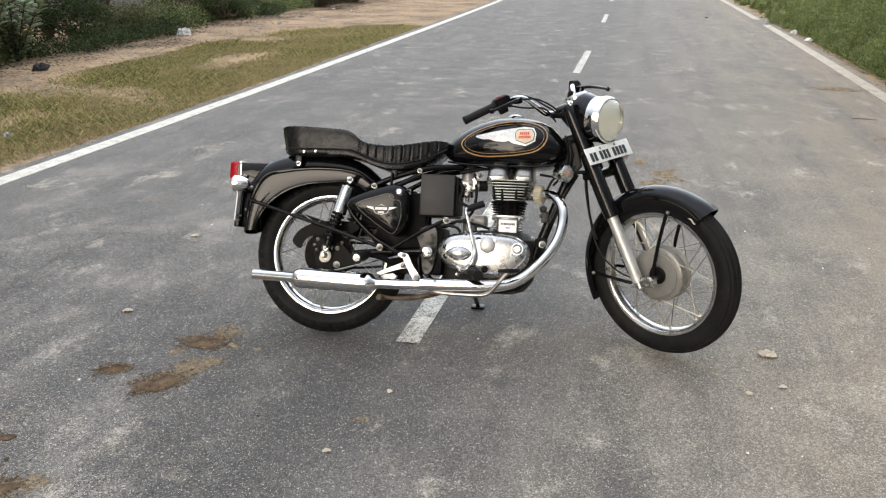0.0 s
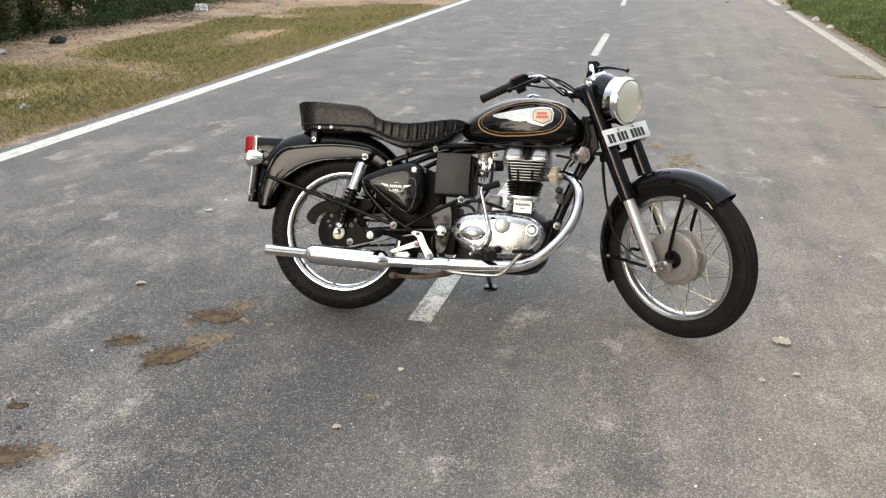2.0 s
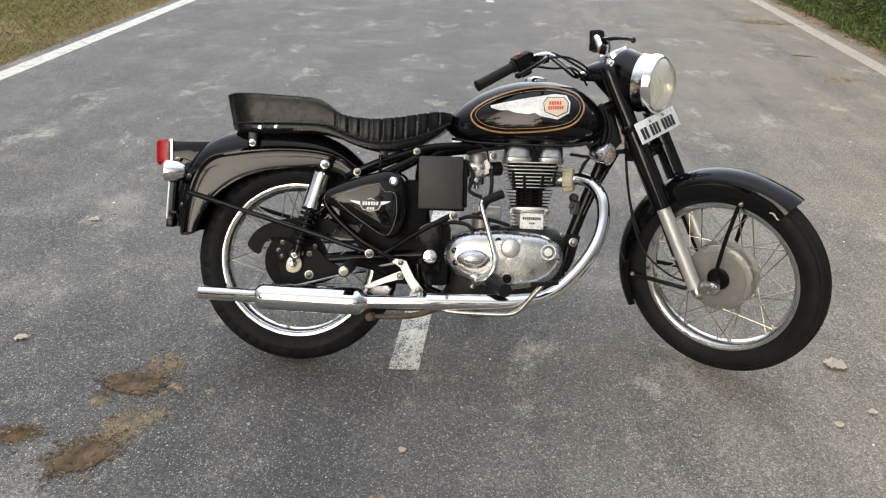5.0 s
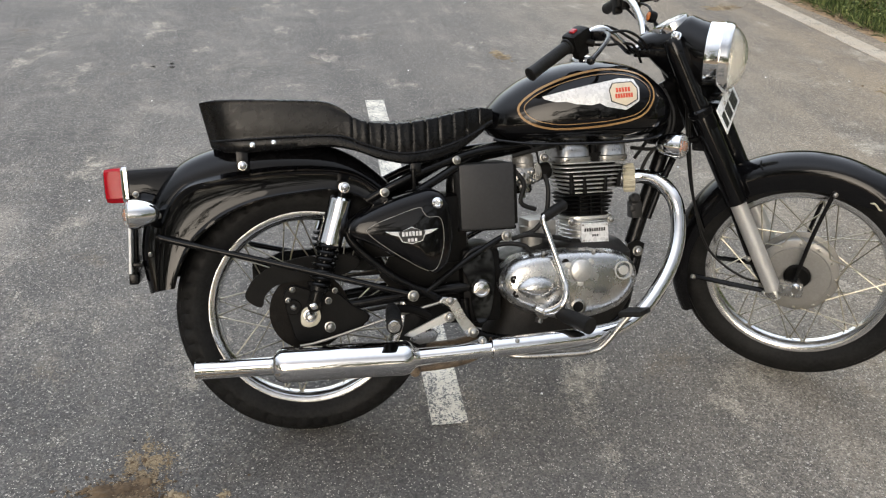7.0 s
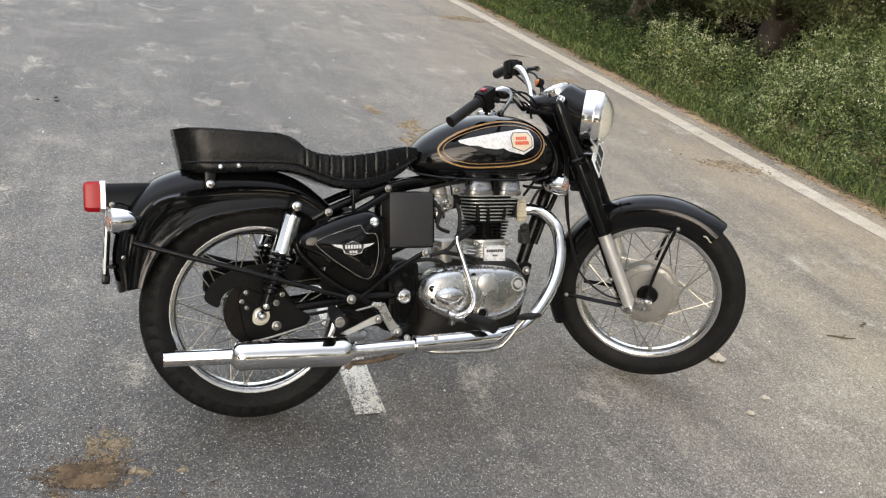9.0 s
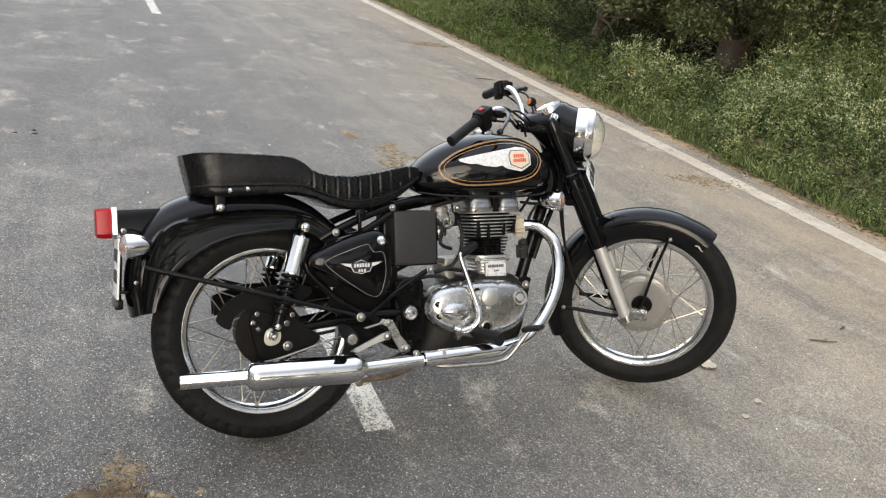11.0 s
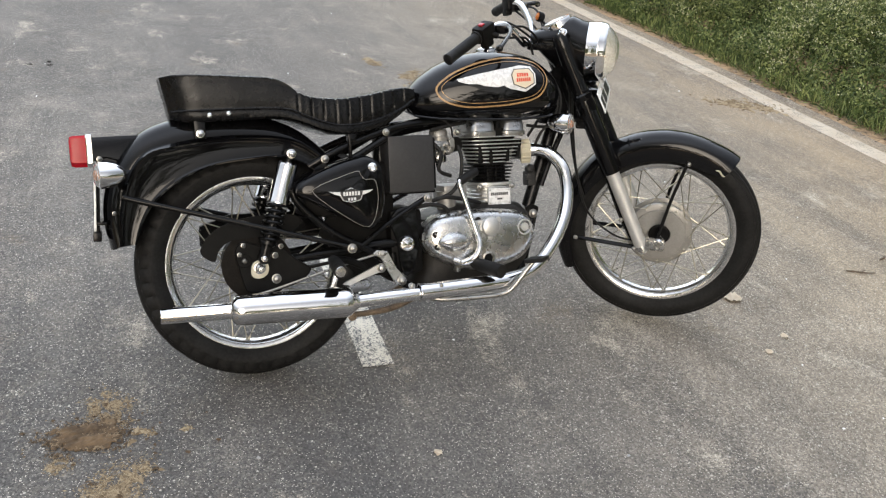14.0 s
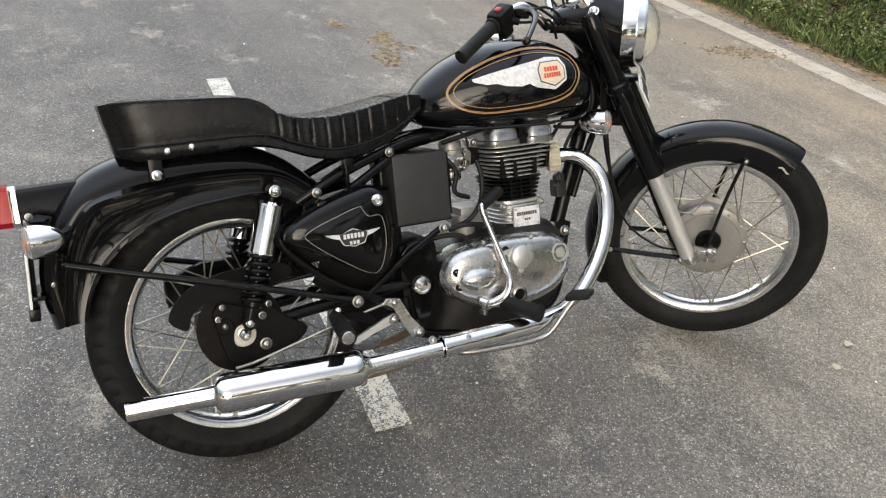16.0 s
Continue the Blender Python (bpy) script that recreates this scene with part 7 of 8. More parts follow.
for k in range(44):
    y = 3.5 + 0.75 * k
    edge = np.interp(y, [3, 7, 9, 11, 13, 15.5, 17.5, 20, 28, 36], [-8.2, -8.0, -7.85, -7.75, -8.1, -8.75, -8.1, -8.3, -8.3, -8.3])
    low_fill.append(blob_points(1000, (edge - 0.28 + 0.2 * math.sin(k * 1.7), y, 0.06), (0.42, 0.5, 0.24 + 0.12 * math.sin(k * 2.3)), 0.1))
    low_fill.append(blob_points(500, (edge - 1.3 + 0.3 * math.sin(k * 2.7), y, 0.05), (0.8, 0.6, 0.30), 0.1))
low_fill = np.concatenate(low_fill)
low_fill[:, 2] = np.abs(low_fill[:, 2])
lv, lf = leaf_cards(low_fill, 0.05, 0.45, 0.3, 0.2)
split_at = 4 * (len(low_fill) // 2)
joined("undergrowth", [(lv[:split_at], lf[:split_at], SHRUB), (lv[split_at:], lf[split_at:] - split_at, WEED)], None, "low green undergrowth at the foot of the thicket", "undergrowth", "stuff")


def dry_bush(x, y, h, spread, n, seed):
    """A low leafless bush: a cloud of thin forking twigs."""
    rg = np.random.default_rng(seed)
    thing = empty("dry_bush", "low leafless grey-brown bush at the thicket's edge", "bush", Matrix.Translation((x, y, -0.05)), "dry bushes")
    az = rg.uniform(0, 2 * np.pi, 60)
    out = rg.uniform(0.3, 1.0, 60) * spread
    tip = np.stack([np.cos(az) * out, np.sin(az) * out, h * rg.uniform(0.4, 1.0, 60)], 1)
    base = tip * np.array([0.08, 0.08, 0.0])
    v, f = stems_mesh(base, tip, 0.009)
    joined("branchwork", [(v, f, DRY_STALK)], thing)
    i = rg.integers(0, 60, n)
    a_ = base[i] + (tip[i] - base[i]) * rg.uniform(0.3, 1.0, (n, 1))
    b_ = a_ + rg.normal(0, 0.13, (n, 3)) + np.array([0, 0, 0.05])
    b_[:, 2] = np.maximum(b_[:, 2], 0.02)
    v, f = stems_mesh(a_, b_, 0.0035)
    joined("twigwork", [(v, f, DRY_STALK)], thing)


for k, q in enumerate(((-8.15, 21.6, 0.62, 0.9, 2600), (-8.0, 24.0, 0.72, 1.2, 3000), (-8.2, 26.6, 0.6, 1.1, 2400))):
    dry_bush(*q, 300 + k)

# fallen leaves and scraps strewn over the soil between thicket and grass
n = 16000
ys_ = rng.uniform(3.5, 30, n)
edge = np.interp(ys_, [3, 7, 9, 11, 13, 15.5, 17.5, 20, 30], [-8.0, -7.8, -7.65, -7.5, -7.8, -8.3, -7.7, -7.5, -7.6])
off = np.abs(rng.normal(0, 0.65, n))
pts_ = np.stack([edge + off - 0.25, ys_, np.full(n, 0.0)], 1)
spread_ = np.array([noise.noise(Vector((p[0] * 1.1, p[1] * 0.6, 31))) for p in pts_]) + rng.normal(0, 0.18, n) > -0.02
pts_ = pts_[spread_]
pts_[:, 2] = [-0.02 + 0.05 * (noise.noise(Vector((p[0] * 0.7, p[1] * 0.7, 0))) + 0.4 * noise.noise(Vector((p[0] * 2.3, p[1] * 2.3, 4)))) for p in pts_]
lv, lf = leaf_cards(pts_, 0.05, 0.5, 0.1, 0.05)
lv[:, 2] = np.repeat(pts_[:, 2], 4) + (lv[:, 2] - np.repeat(pts_[:, 2], 4)) * 0.3 + 0.020
joined("leaf_litter", [(lv, lf, DEBRIS)], None, "dark fallen leaves and scraps on the soil", "leaf litter", "stuff")
# yellow field far along the road by the brick wall, sunlight in its colour
n = 6000
pts_ = np.stack([rng.uniform(2.6, 8.5, n), rng.uniform(66, 80, n), np.abs(rng.normal(0, 0.75, n))], 1)
lv, lf = leaf_cards(pts_, 0.22, 0.6, 0.6)
joined("mustard_field", [(lv, lf, FIELD)], None, "yellow-green mustard field in the distance, sunlight put into its colour", "field", "stuff")


# undergrowth beneath the right-hand trees, their shade put into its dark leaf colour
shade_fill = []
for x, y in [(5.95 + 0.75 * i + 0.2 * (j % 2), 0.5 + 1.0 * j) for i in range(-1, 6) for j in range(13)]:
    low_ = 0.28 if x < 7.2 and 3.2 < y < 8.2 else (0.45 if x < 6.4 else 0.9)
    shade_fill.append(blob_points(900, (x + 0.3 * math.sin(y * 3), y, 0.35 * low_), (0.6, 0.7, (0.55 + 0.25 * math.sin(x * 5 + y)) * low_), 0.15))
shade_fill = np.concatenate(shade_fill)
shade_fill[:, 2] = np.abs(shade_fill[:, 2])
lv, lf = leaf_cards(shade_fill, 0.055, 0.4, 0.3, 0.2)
joined("undergrowth", [(lv, lf, SHADE_LEAF)], None, "undergrowth below the roadside trees, deep shade put into its leaf colour", "undergrowth", "stuff")
# rough grass along the right-hand edge of the road
n = 26000
ys_ = rng.uniform(-3, 20, n)
xs_ = road_xs(ys_) + 3.88 + np.abs(rng.normal(0, 0.22, n))
pts_ = np.stack([xs_, ys_, np.full(n, -0.02)], 1)
lv, lf = leaf_cards(pts_, 0.13, 0.05, 1.15, 0.2)
joined("verge_grass", [(lv, lf, WEED)], None, "rough green grass along the road edge", "grass", "stuff")


n = 5200
ys_ = rng.uniform(-3, 16, n)
xs_ = road_xs(ys_) + 3.90 + rng.normal(0, 0.10, n)
keep = np.array([noise.noise(Vector((0.0, y * 1.3, 77))) for y in ys_]) + rng.normal(0, 0.2, n) > -0.12
pts_ = np.stack([xs_, ys_, np.full(n, 0.0)], 1)[keep]
lv, lf = leaf_cards(pts_, 0.035, 0.4, 0.1, 0.05)
lv[:, 2] = np.where(np.repeat(pts_[:, 0] - road_xs(pts_[:, 1]), 4) < 3.76, 0.004, -0.016) + np.abs(lv[:, 2]) * 0.3
joined("leaf_litter", [(lv, lf, DEBRIS)], None, "dry brown scraps along the asphalt edge", "leaf litter", "stuff")


def milkweed(x, y, h, seed):
    """A pale shrub with broad rounded leaves set in pairs up each stem."""
    rg = np.random.default_rng(seed)
    thing = empty("milkweed", "pale grey-green milkweed with broad rounded leaves", "shrub", Matrix.Translation((x, y, -0.05)))
    bm = bmesh.new()
    lb = bmesh.new()
    for k in range(13):
        a_ = 2 * math.pi * k / 13 + rg.uniform(-0.3, 0.3)
        d_ = rg.uniform(0.1, 0.62)
        tip = Vector((math.cos(a_) * d_, math.sin(a_) * d_, h * rg.uniform(0.65, 1.05)))
        line = curve([(0, 0, 0), (tip.x * 0.5, tip.y * 0.5, tip.z * 0.55), tip], 6)
        tube(bm, line, [0.016 - 0.0009 * i for i in range(len(line))], 6)
        for i, p in enumerate(line[1:]):
            for q in range(2):
                b_ = rg.uniform(0, 2 * math.pi) if q == 0 else b_ + math.pi
                out = Vector((math.cos(b_), math.sin(b_), 0.55)).normalized()
                sd = Vector((-math.sin(b_), math.cos(b_), 0))
                up_ = out.cross(sd) * -1
                L = rg.uniform(0.13, 0.22)
                prof = [(0.0, 0.02), (0.2, 0.26), (0.5, 0.33), (0.8, 0.26), (1.0, 0.03)]
                rows_ = []
                for u, w in prof:
                    c_ = p + out * L * u + Vector((0, 0, -0.03 * u * u))
                    rows_.append([lb.verts.new(c_ - sd * L * w + up_ * 0.012), lb.verts.new(c_), lb.verts.new(c_ + sd * L * w + up_ * 0.012)])
                for r1, r2 in zip(rows_, rows_[1:]):
                    for j in range(2):
                        lb.faces.new((r1[j], r1[j + 1], r2[j + 1], r2[j]))
    split("stem", bm, TWIG, thing)
    part("foliage", lb, BROAD, thing, smooth=0)
    bm = bmesh.new()
    for _ in range(14):
        lathe(bm, [(0, 0), (0.012, 0.004), (0.02, 0.014), (0.0, 0.018)], (rg.uniform(-0.4, 0.4), rg.uniform(-0.4, 0.4), h * rg.uniform(0.35, 0.8)), (0, 0, 1), 6)
    part("blossom", bm, YELLOW, thing)


milkweed(-8.05, 7.35, 1.35, 5)
milkweed(-8.25, 6.4, 1.6, 6)
milkweed(-8.25, 8.3, 1.2, 8)


# trees on the right
def tree(x, y, h, seed, leaf_n, spread, label, lean=(0.3, 0.2), crown_low=1.0, trunk_r=0.16, mt=None, leaf=0.075):
    rg = np.random.default_rng(seed)
    thing = empty("tree", label, "tree", Matrix.Translation((x, y, -0.06)), "trees behind the right verge")
    bm = bmesh.new()
    top = Vector((lean[0] * h * 0.4, lean[1] * h * 0.4, h * 0.5))
    trunk = curve([(0, 0, 0), (lean[0] * 0.3 - 0.04, lean[1] * 0.3, h * 0.06), (lean[0] * 0.3 + 0.05, lean[1] * 0.3, h * 0.17), (top.x * 0.8, top.y * 0.8, h * 0.36), top], 5)
    tube(bm, trunk, [trunk_r * (1.25 - 0.75 * i / (len(trunk) - 1)) for i in range(len(trunk))], 20)
    for v in bm.verts:
        a_ = math.atan2(v.co.y, v.co.x)
        flare = trunk_r * 0.55 * math.exp(-v.co.z / 0.28) * (0.6 + 0.4 * math.sin(a_ * 5 + seed))
        v.co += Vector((math.cos(a_) * flare, math.sin(a_) * flare, 0))
        v.co += Vector((noise.noise(v.co * 6), noise.noise(v.co * 6 + Vector((5, 0, 0))), 0)) * 0.045
    part("trunk", bm, BARK, thing, "dark rough trunk")
    tips = []
    for k in range(16):
        s0 = Vector(trunk[int(rg.integers(5, len(trunk)))])
        a_ = 2 * math.pi * k / 16 + rg.uniform(-0.3, 0.3)
        reach = spread * rg.uniform(0.45, 1.0)
        end = s0 + Vector((math.cos(a_) * reach, math.sin(a_) * reach, h * rg.uniform(-0.22, 0.42)))
        end.z = max(end.z, crown_low)
        mid = s0.lerp(end, 0.5) + Vector((0, 0, 0.12 * h * rg.uniform(0.2, 1)))
        b2 = bmesh.new()
        ln_ = curve([s0, mid, end], 5)
        tube(b2, ln_, [trunk_r * 0.34 * (1.1 - i / (len(ln_) - 1)) + 0.006 for i in range(len(ln_))], 7)
        for q in range(5):
            p0 = ln_[int(rg.integers(3, len(ln_)))]
            p1 = p0 + Vector((rg.normal(0, 0.5), rg.normal(0, 0.5), rg.normal(0.05, 0.35)))
            tube(b2, [p0, (p0 + p1) / 2 + Vector((0, 0, 0.06)), p1], [0.016, 0.011, 0.005], 5)
            tips.append(p1)
        part("limb", b2, BARK, thing)
        tips.append(end)
    pts_ = []
    for t in tips:
        rr = rg.uniform(0.32, 0.62)
        pts_.append(blob_points(leaf_n // len(tips), tuple(t), (rr, rr, rr * 0.6), 0.1, rg))
    pts_ = np.concatenate(pts_)
    pts_ = pts_[pts_[:, 2] > 0.25]
    lv, lf = leaf_cards(pts_, leaf, 0.45, 0.1, 0.25, rg)
    joined("crown", [(lv, lf, mt or TREE_LEAF)], thing)
    return thing


tree(6.0, 8.2, 4.2, 29, 13000, 1.9, "small dark twiggy tree among the weeds", (0.2, 0.1), 0.45, 0.06, SHRUB, 0.045)
tree(6.95, 6.4, 5.2, 21, 90000, 2.6, "dark-trunked spreading tree with small leaves behind weeds", (0.06, 0.05), 1.30, 0.20, None, 0.052)
tree(10.6, 10.2, 6.0, 22, 26000, 2.4, "dark green roadside tree", (-0.1, 0.1), 0.8, 0.17)
tree(11.8, 2.6, 6.0, 23, 30000, 2.6, "dark green roadside tree", (0.1, -0.1), 0.9, 0.17)
# two crowns added above the view to shade the weeds and undergrowth below
tree(7.4, 9.6, 6.0, 31, 34000, 2.9, "dark green roadside tree, its unseen high crown added for shade", (-0.15, 0.1), 2.2, 0.13)
tree(8.5, 7.6, 5.6, 33, 60000, 3.0, "broad dark green roadside tree, its unseen crown added for deep shade", (-0.1, 0.0), 1.5, 0.15)
tree(11.5, 6.0, 7.0, 24, 24000, 3.2, "tall dark green roadside tree", (0.0, 0.1), 0.7, 0.2)
tree(10.5, 0.0, 6.5, 25, 20000, 3.0, "tall dark green roadside tree", (0.0, 0.1), 0.7, 0.2)
tree(10.5, -5.5, 6.5, 26, 9000, 3.0, "tall dark green roadside tree", (0.0, 0.1), 0.7, 0.2)
# unseen trees added along both sides and behind the walker, dark in reflections
belt = random.Random(77)
tall_tree = tree(13.5, 5.0, 7.0, 24, 8500, 3.2, "tall dark green roadside tree", (0.0, 0.1), 0.7, 0.2, None, 0.126)
for x, y in ((13.5, 1.5), (13.8, 9.5), (14.5, 14.0), (12.5, -3.0), (11.0, -9.0), (12.0, -14.0), (11.0, -20.0), (13.0, -27.0), (11.5, -35.0), (12.5, -45.0), (-13.0, -7.0), (-12.0, -13.0), (-13.5, -19.0), (-12.0, -26.0), (-13.0, -34.0), (-12.0, -44.0), (-16.5, 3.0), (-16.5, 10.0), (-17.0, 18.0), (-17.0, 27.0), (-5.0, -62.0), (2.0, -64.0), (8.0, -60.0), (-9.0, -58.0), (8.2, -10.5), (-8.8, -11.5), (7.8, -19.0), (-11.5, -20.0), (7.0, -31.0), (-2.5, -50.0), (3.0, -52.0)):
    copy_thing(tall_tree, pose(x, y, -0.06, 0, 0, belt.uniform(0, 360)))
# unseen taller trees added down the road behind, to block the low sky
for x, y, size in ((-14.0, -15.0, 1.9), (-19.0, -24.0, 2.2), (9.5, -17.0, 1.9), (14.5, -11.0, 1.8), (-0.5, -32.0, 2.1), (4.0, -28.0, 2.0), (-18.5, -7.0, 1.8)):
    o = copy_thing(tall_tree, pose(x, y, -0.06, 0, 0, belt.uniform(0, 360)))
    o.matrix_basis = o.matrix_basis @ Matrix.Diagonal((size, size, size, 1))
# shrubs at low y get lighter leaves, sunlight put into their colour
for k, (x, y, h, sp, nn) in enumerate([(7.3, 3.2, 1.5, 1.0, 9000), (8.3, 5.0, 1.9, 1.1, 9000), (6.9, 8.3, 1.3, 0.9, 8000), (8.2, 1.9, 2.2, 1.3, 9000), (7.5, 8.6, 1.8, 1.2, 8000), (9.5, 7.2, 2.4, 1.5, 8000), (8.8, 5.6, 2.5, 1.3, 8000), (7.3, 0.2, 1.7, 1.2, 6000), (10.2, 4.6, 2.6, 1.5, 7000), (12.5, 13.5, 1.6, 1.5, 6000)]):
    shrub("shrub", x, y, h, sp, nn, (TREE_LEAF if k % 3 else SHRUB) if y > 5.2 else WEED_SUNLIT if k % 2 else WEED, "green shrub under the roadside trees", "shrub", 0.045, seed=140 + k)["group"] = "shrubs under the trees"


# bright leaf colours carry the sunlight on these shrubs
for k, (x, y, h, sp, nn) in enumerate([(7.7, 4.9, 1.3, 0.85, 9000), (8.3, 3.9, 1.5, 1.0, 9000), (6.9, 3.4, 0.8, 0.6, 6000), (6.5, 4.7, 0.75, 0.6, 7000), (7.0, 2.4, 0.95, 0.8, 8000)]):
    shrub("shrub", x, y, h, sp, nn, WEED if k != 1 else TREE_LEAF, "sunlit yellow-green shrub beside the tree trunk", "shrub", 0.045, seed=240 + k)["group"] = "shrubs under the trees"


def tall_flower(x, y, h, seed):
    rg = random.Random(seed)
    thing = empty("yellow_wildflower", "tall wildflower with yellow petals among the weeds", "wildflower", Matrix.Translation((x, y, -0.04)), "yellow wildflowers")
    bm = bmesh.new()
    heads = []
    for k in range(3):
        tip = (rg.uniform(-0.12, 0.12), rg.uniform(-0.12, 0.12), h * rg.uniform(0.75, 1.0))
        tube(bm, curve([(0, 0, 0), (tip[0] * 0.3, tip[1] * 0.3, tip[2] * 0.6), tip], 4), 0.004, 5)
        heads.append(tip)
    part("branchwork", bm, WEED, thing)
    for t in heads[:2]:
        bm = bmesh.new()
        for k in range(8):
            a_ = 2 * math.pi * k / 8
            o = Vector((math.cos(a_), math.sin(a_), 0.25))
            s_ = Vector((-math.sin(a_), math.cos(a_), 0))
            c_ = Vector(t)
            q = [bm.verts.new(c_), bm.verts.new(c_ + o * 0.018 + s_ * 0.009), bm.verts.new(c_ + o * 0.035), bm.verts.new(c_ + o * 0.018 - s_ * 0.009)]
            bm.faces.new(q)
        lathe(bm, [(0, 0), (0.009, 0), (0.007, 0.006), (0, 0.008)], t, (0, 0, 1), 8)
        part("flower_head", bm, YELLOW, thing, smooth=0)


for k, (x, y, h) in enumerate(((4.34, 4.72, 0.44), (4.44, 4.92, 0.48), (4.28, 4.52, 0.40), (5.40, 4.05, 0.72), (5.1, 2.6, 0.66))):
    tall_flower(x, y, h, k)


# ---- walls in the distance ----
def stone_wall():
    """Grey block wall behind the thicket."""
    bm = bmesh.new()
    x, y0, y1, h, t = -13.2, -4.0, 46.0, 2.3, 0.28
    box(bm, (x - t, y0, -0.1), (x, y1, h), 0.02)
    wall = tagged(part("wall_west", bm, MORTAR), "weathered grey stone block wall behind the thicket", "wall", kind="structure")
    rg = random.Random(5)
    me = None
    for row in range(9):
        y = 19.0 + (0.2 if row % 2 else 0.0)
        while y < 31.8:
            w = 0.40
            if me is None:
                b2 = bmesh.new()
                box(b2, (-0.012, -0.19, -0.115), (0.02, 0.19, 0.115), 0.012)
                o = part("block", b2, STONE_WALL, wall)
                me = o.data
            else:
                o = new("block", me)
                o.parent = wall
            o.matrix_basis = Matrix.Translation((x + rg.uniform(-0.008, 0.006), y + 0.2, 0.12 + 0.25 * row)) @ Matrix.Rotation(rg.uniform(-0.02, 0.02), 4, "X")
            y += w
    layers = []
    b2 = bmesh.new()
    for row in range(9):
        y = 2.0
        while y < 45.5:
            if 18.6 < y < 31.9:
                y = 32.0
            w = rg.uniform(0.34, 0.46)
            xx = x + rg.uniform(0.004, 0.02)
            vs = [b2.verts.new(p) for p in ((xx, y + 0.01, 0.005 + 0.25 * row), (xx, y + w - 0.01, 0.005 + 0.25 * row), (xx, y + w - 0.01, 0.235 + 0.25 * row), (xx, y + 0.01, 0.235 + 0.25 * row),
                                            (x - 0.02, y, 0.25 * row), (x - 0.02, y + w, 0.25 * row), (x - 0.02, y + w, 0.24 + 0.25 * row), (x - 0.02, y, 0.24 + 0.25 * row))]
            b2.faces.new(vs[:4])
            for i in range(4):
                j = (i + 1) % 4
                b2.faces.new((vs[i], vs[j], vs[4 + j], vs[4 + i]))
            y += w
    tagged(part("blocks", b2, STONE_WALL, wall, smooth=0), kind="stuff")


stone_wall()


def brick_wall():
    """Rough brick wall on the right, far along the road."""
    a_, b_ = Vector((6.7, 62.0, 0)), Vector((16.5, 27.0, 0))
    h, t = 3.4, 0.23
    d_ = (b_ - a_).normalized()
    nrm = Vector((d_.y, -d_.x, 0))
    if nrm.x > 0:
        nrm = -nrm
    mt = Matrix(((d_.x, nrm.x, 0, a_.x), (d_.y, nrm.y, 0, a_.y), (0, 0, 1, 0), (0, 0, 0, 1)))
    L = (b_ - a_).length
    bm = bmesh.new()
    box(bm, (0, -t, -0.1), (L, 0, h), 0.01)
    wall = tagged(part("wall_east", bm, MORTAR, m=mt), "rough red brick wall beyond the weeds", "wall", kind="structure")
    rg = random.Random(11)
    vs, fs = [], []
    bw, bh = 0.23, 0.085
    row = 0
    while row * bh < h - 0.05:
        x = -0.1 * (row % 2)
        while x < L:
            x0, x1 = max(0, x + 0.006), min(L, x + bw - 0.006)
            if x1 - x0 > 0.05 and rg.random() > 0.03:
                y = rg.uniform(0.006, 0.03)
                z0, z1 = row * bh + 0.006, row * bh + bh - 0.006
                k = len(vs)
                vs += [(x0, y, z0), (x1, y, z0), (x1, y, z1), (x0, y, z1), (x0, -0.01, z0), (x1, -0.01, z0), (x1, -0.01, z1), (x0, -0.01, z1)]
                for f in ((0, 1, 2, 3), (0, 1, 5, 4), (1, 2, 6, 5), (2, 3, 7, 6), (3, 0, 4, 7)):
                    fs += [k + i for i in f]
            x += bw
        row += 1
    me = quick_mesh("bricks", np.array(vs), np.array(fs), 4, [BRICK_FAR])
    o = new("bricks", me)
    o.parent = wall
    tagged(o, kind="stuff")


brick_wall()
bm = bmesh.new()
box(bm, (-0.06, -0.05, 0), (0.06, 0.05, 1.16), 0.012)
tagged(part("marker_stone", bm, POST_STONE, m=pose(5.24, 24.1, -0.03, 3, 2, 20)), "pale upright stone post among the weeds", "stone post")


# ---- litter, dung and leaves on the road and the verge ----
def lump(name, x, y, rx_, ry_, high, turn, mt, label, category, seed, rough=0.3, group=""):
    """A low ragged heap whose edge breaks up into islands."""
    rg = random.Random(seed)
    off = Vector((rg.uniform(0, 50), rg.uniform(0, 50), seed))
    n_ = 64 if rx_ > 0.03 else 12
    bm = bmesh.new()
    got = {}
    for i in range(n_ + 1):
        for j in range(n_ + 1):
            u, v = (i / n_ - 0.5) * 2.9, (j / n_ - 0.5) * 2.9
            p = Vector((u, v, 0))
            mask = 1.0 - (u * u + v * v) ** 0.75 + rough * 2.2 * (noise.noise(p * 1.3 + off) + 0.6 * noise.noise(p * 3.2 + off) + 0.4 * noise.noise(p * 8 + off) + 0.22 * noise.noise(p * 18 + off))
            if mask > -0.05:
                rise = min(1.0, max(0.0, mask) * 1.6)
                hgt = high * rise * (0.45 + 0.8 * abs(noise.noise(p * 4 + off)) + 0.35 * noise.noise(p * 11 + off))
                got[i, j] = bm.verts.new((u * rx_, v * ry_, hgt - (0.003 if mask < 0.0 else 0.0)))
    for i, j in list(got):
        quad = [got.get(q) for q in ((i, j), (i + 1, j), (i + 1, j + 1), (i, j + 1))]
        if all(quad):
            bm.faces.new(quad)
    loose = [v for v in bm.verts if not v.link_faces]
    bmesh.ops.delete(bm, geom=loose, context="VERTS")
    ob = part(name, bm, mt, m=pose(x, y, 0.0025, 0, 0, turn), smooth=70)
    return tagged(ob, label, category, group)


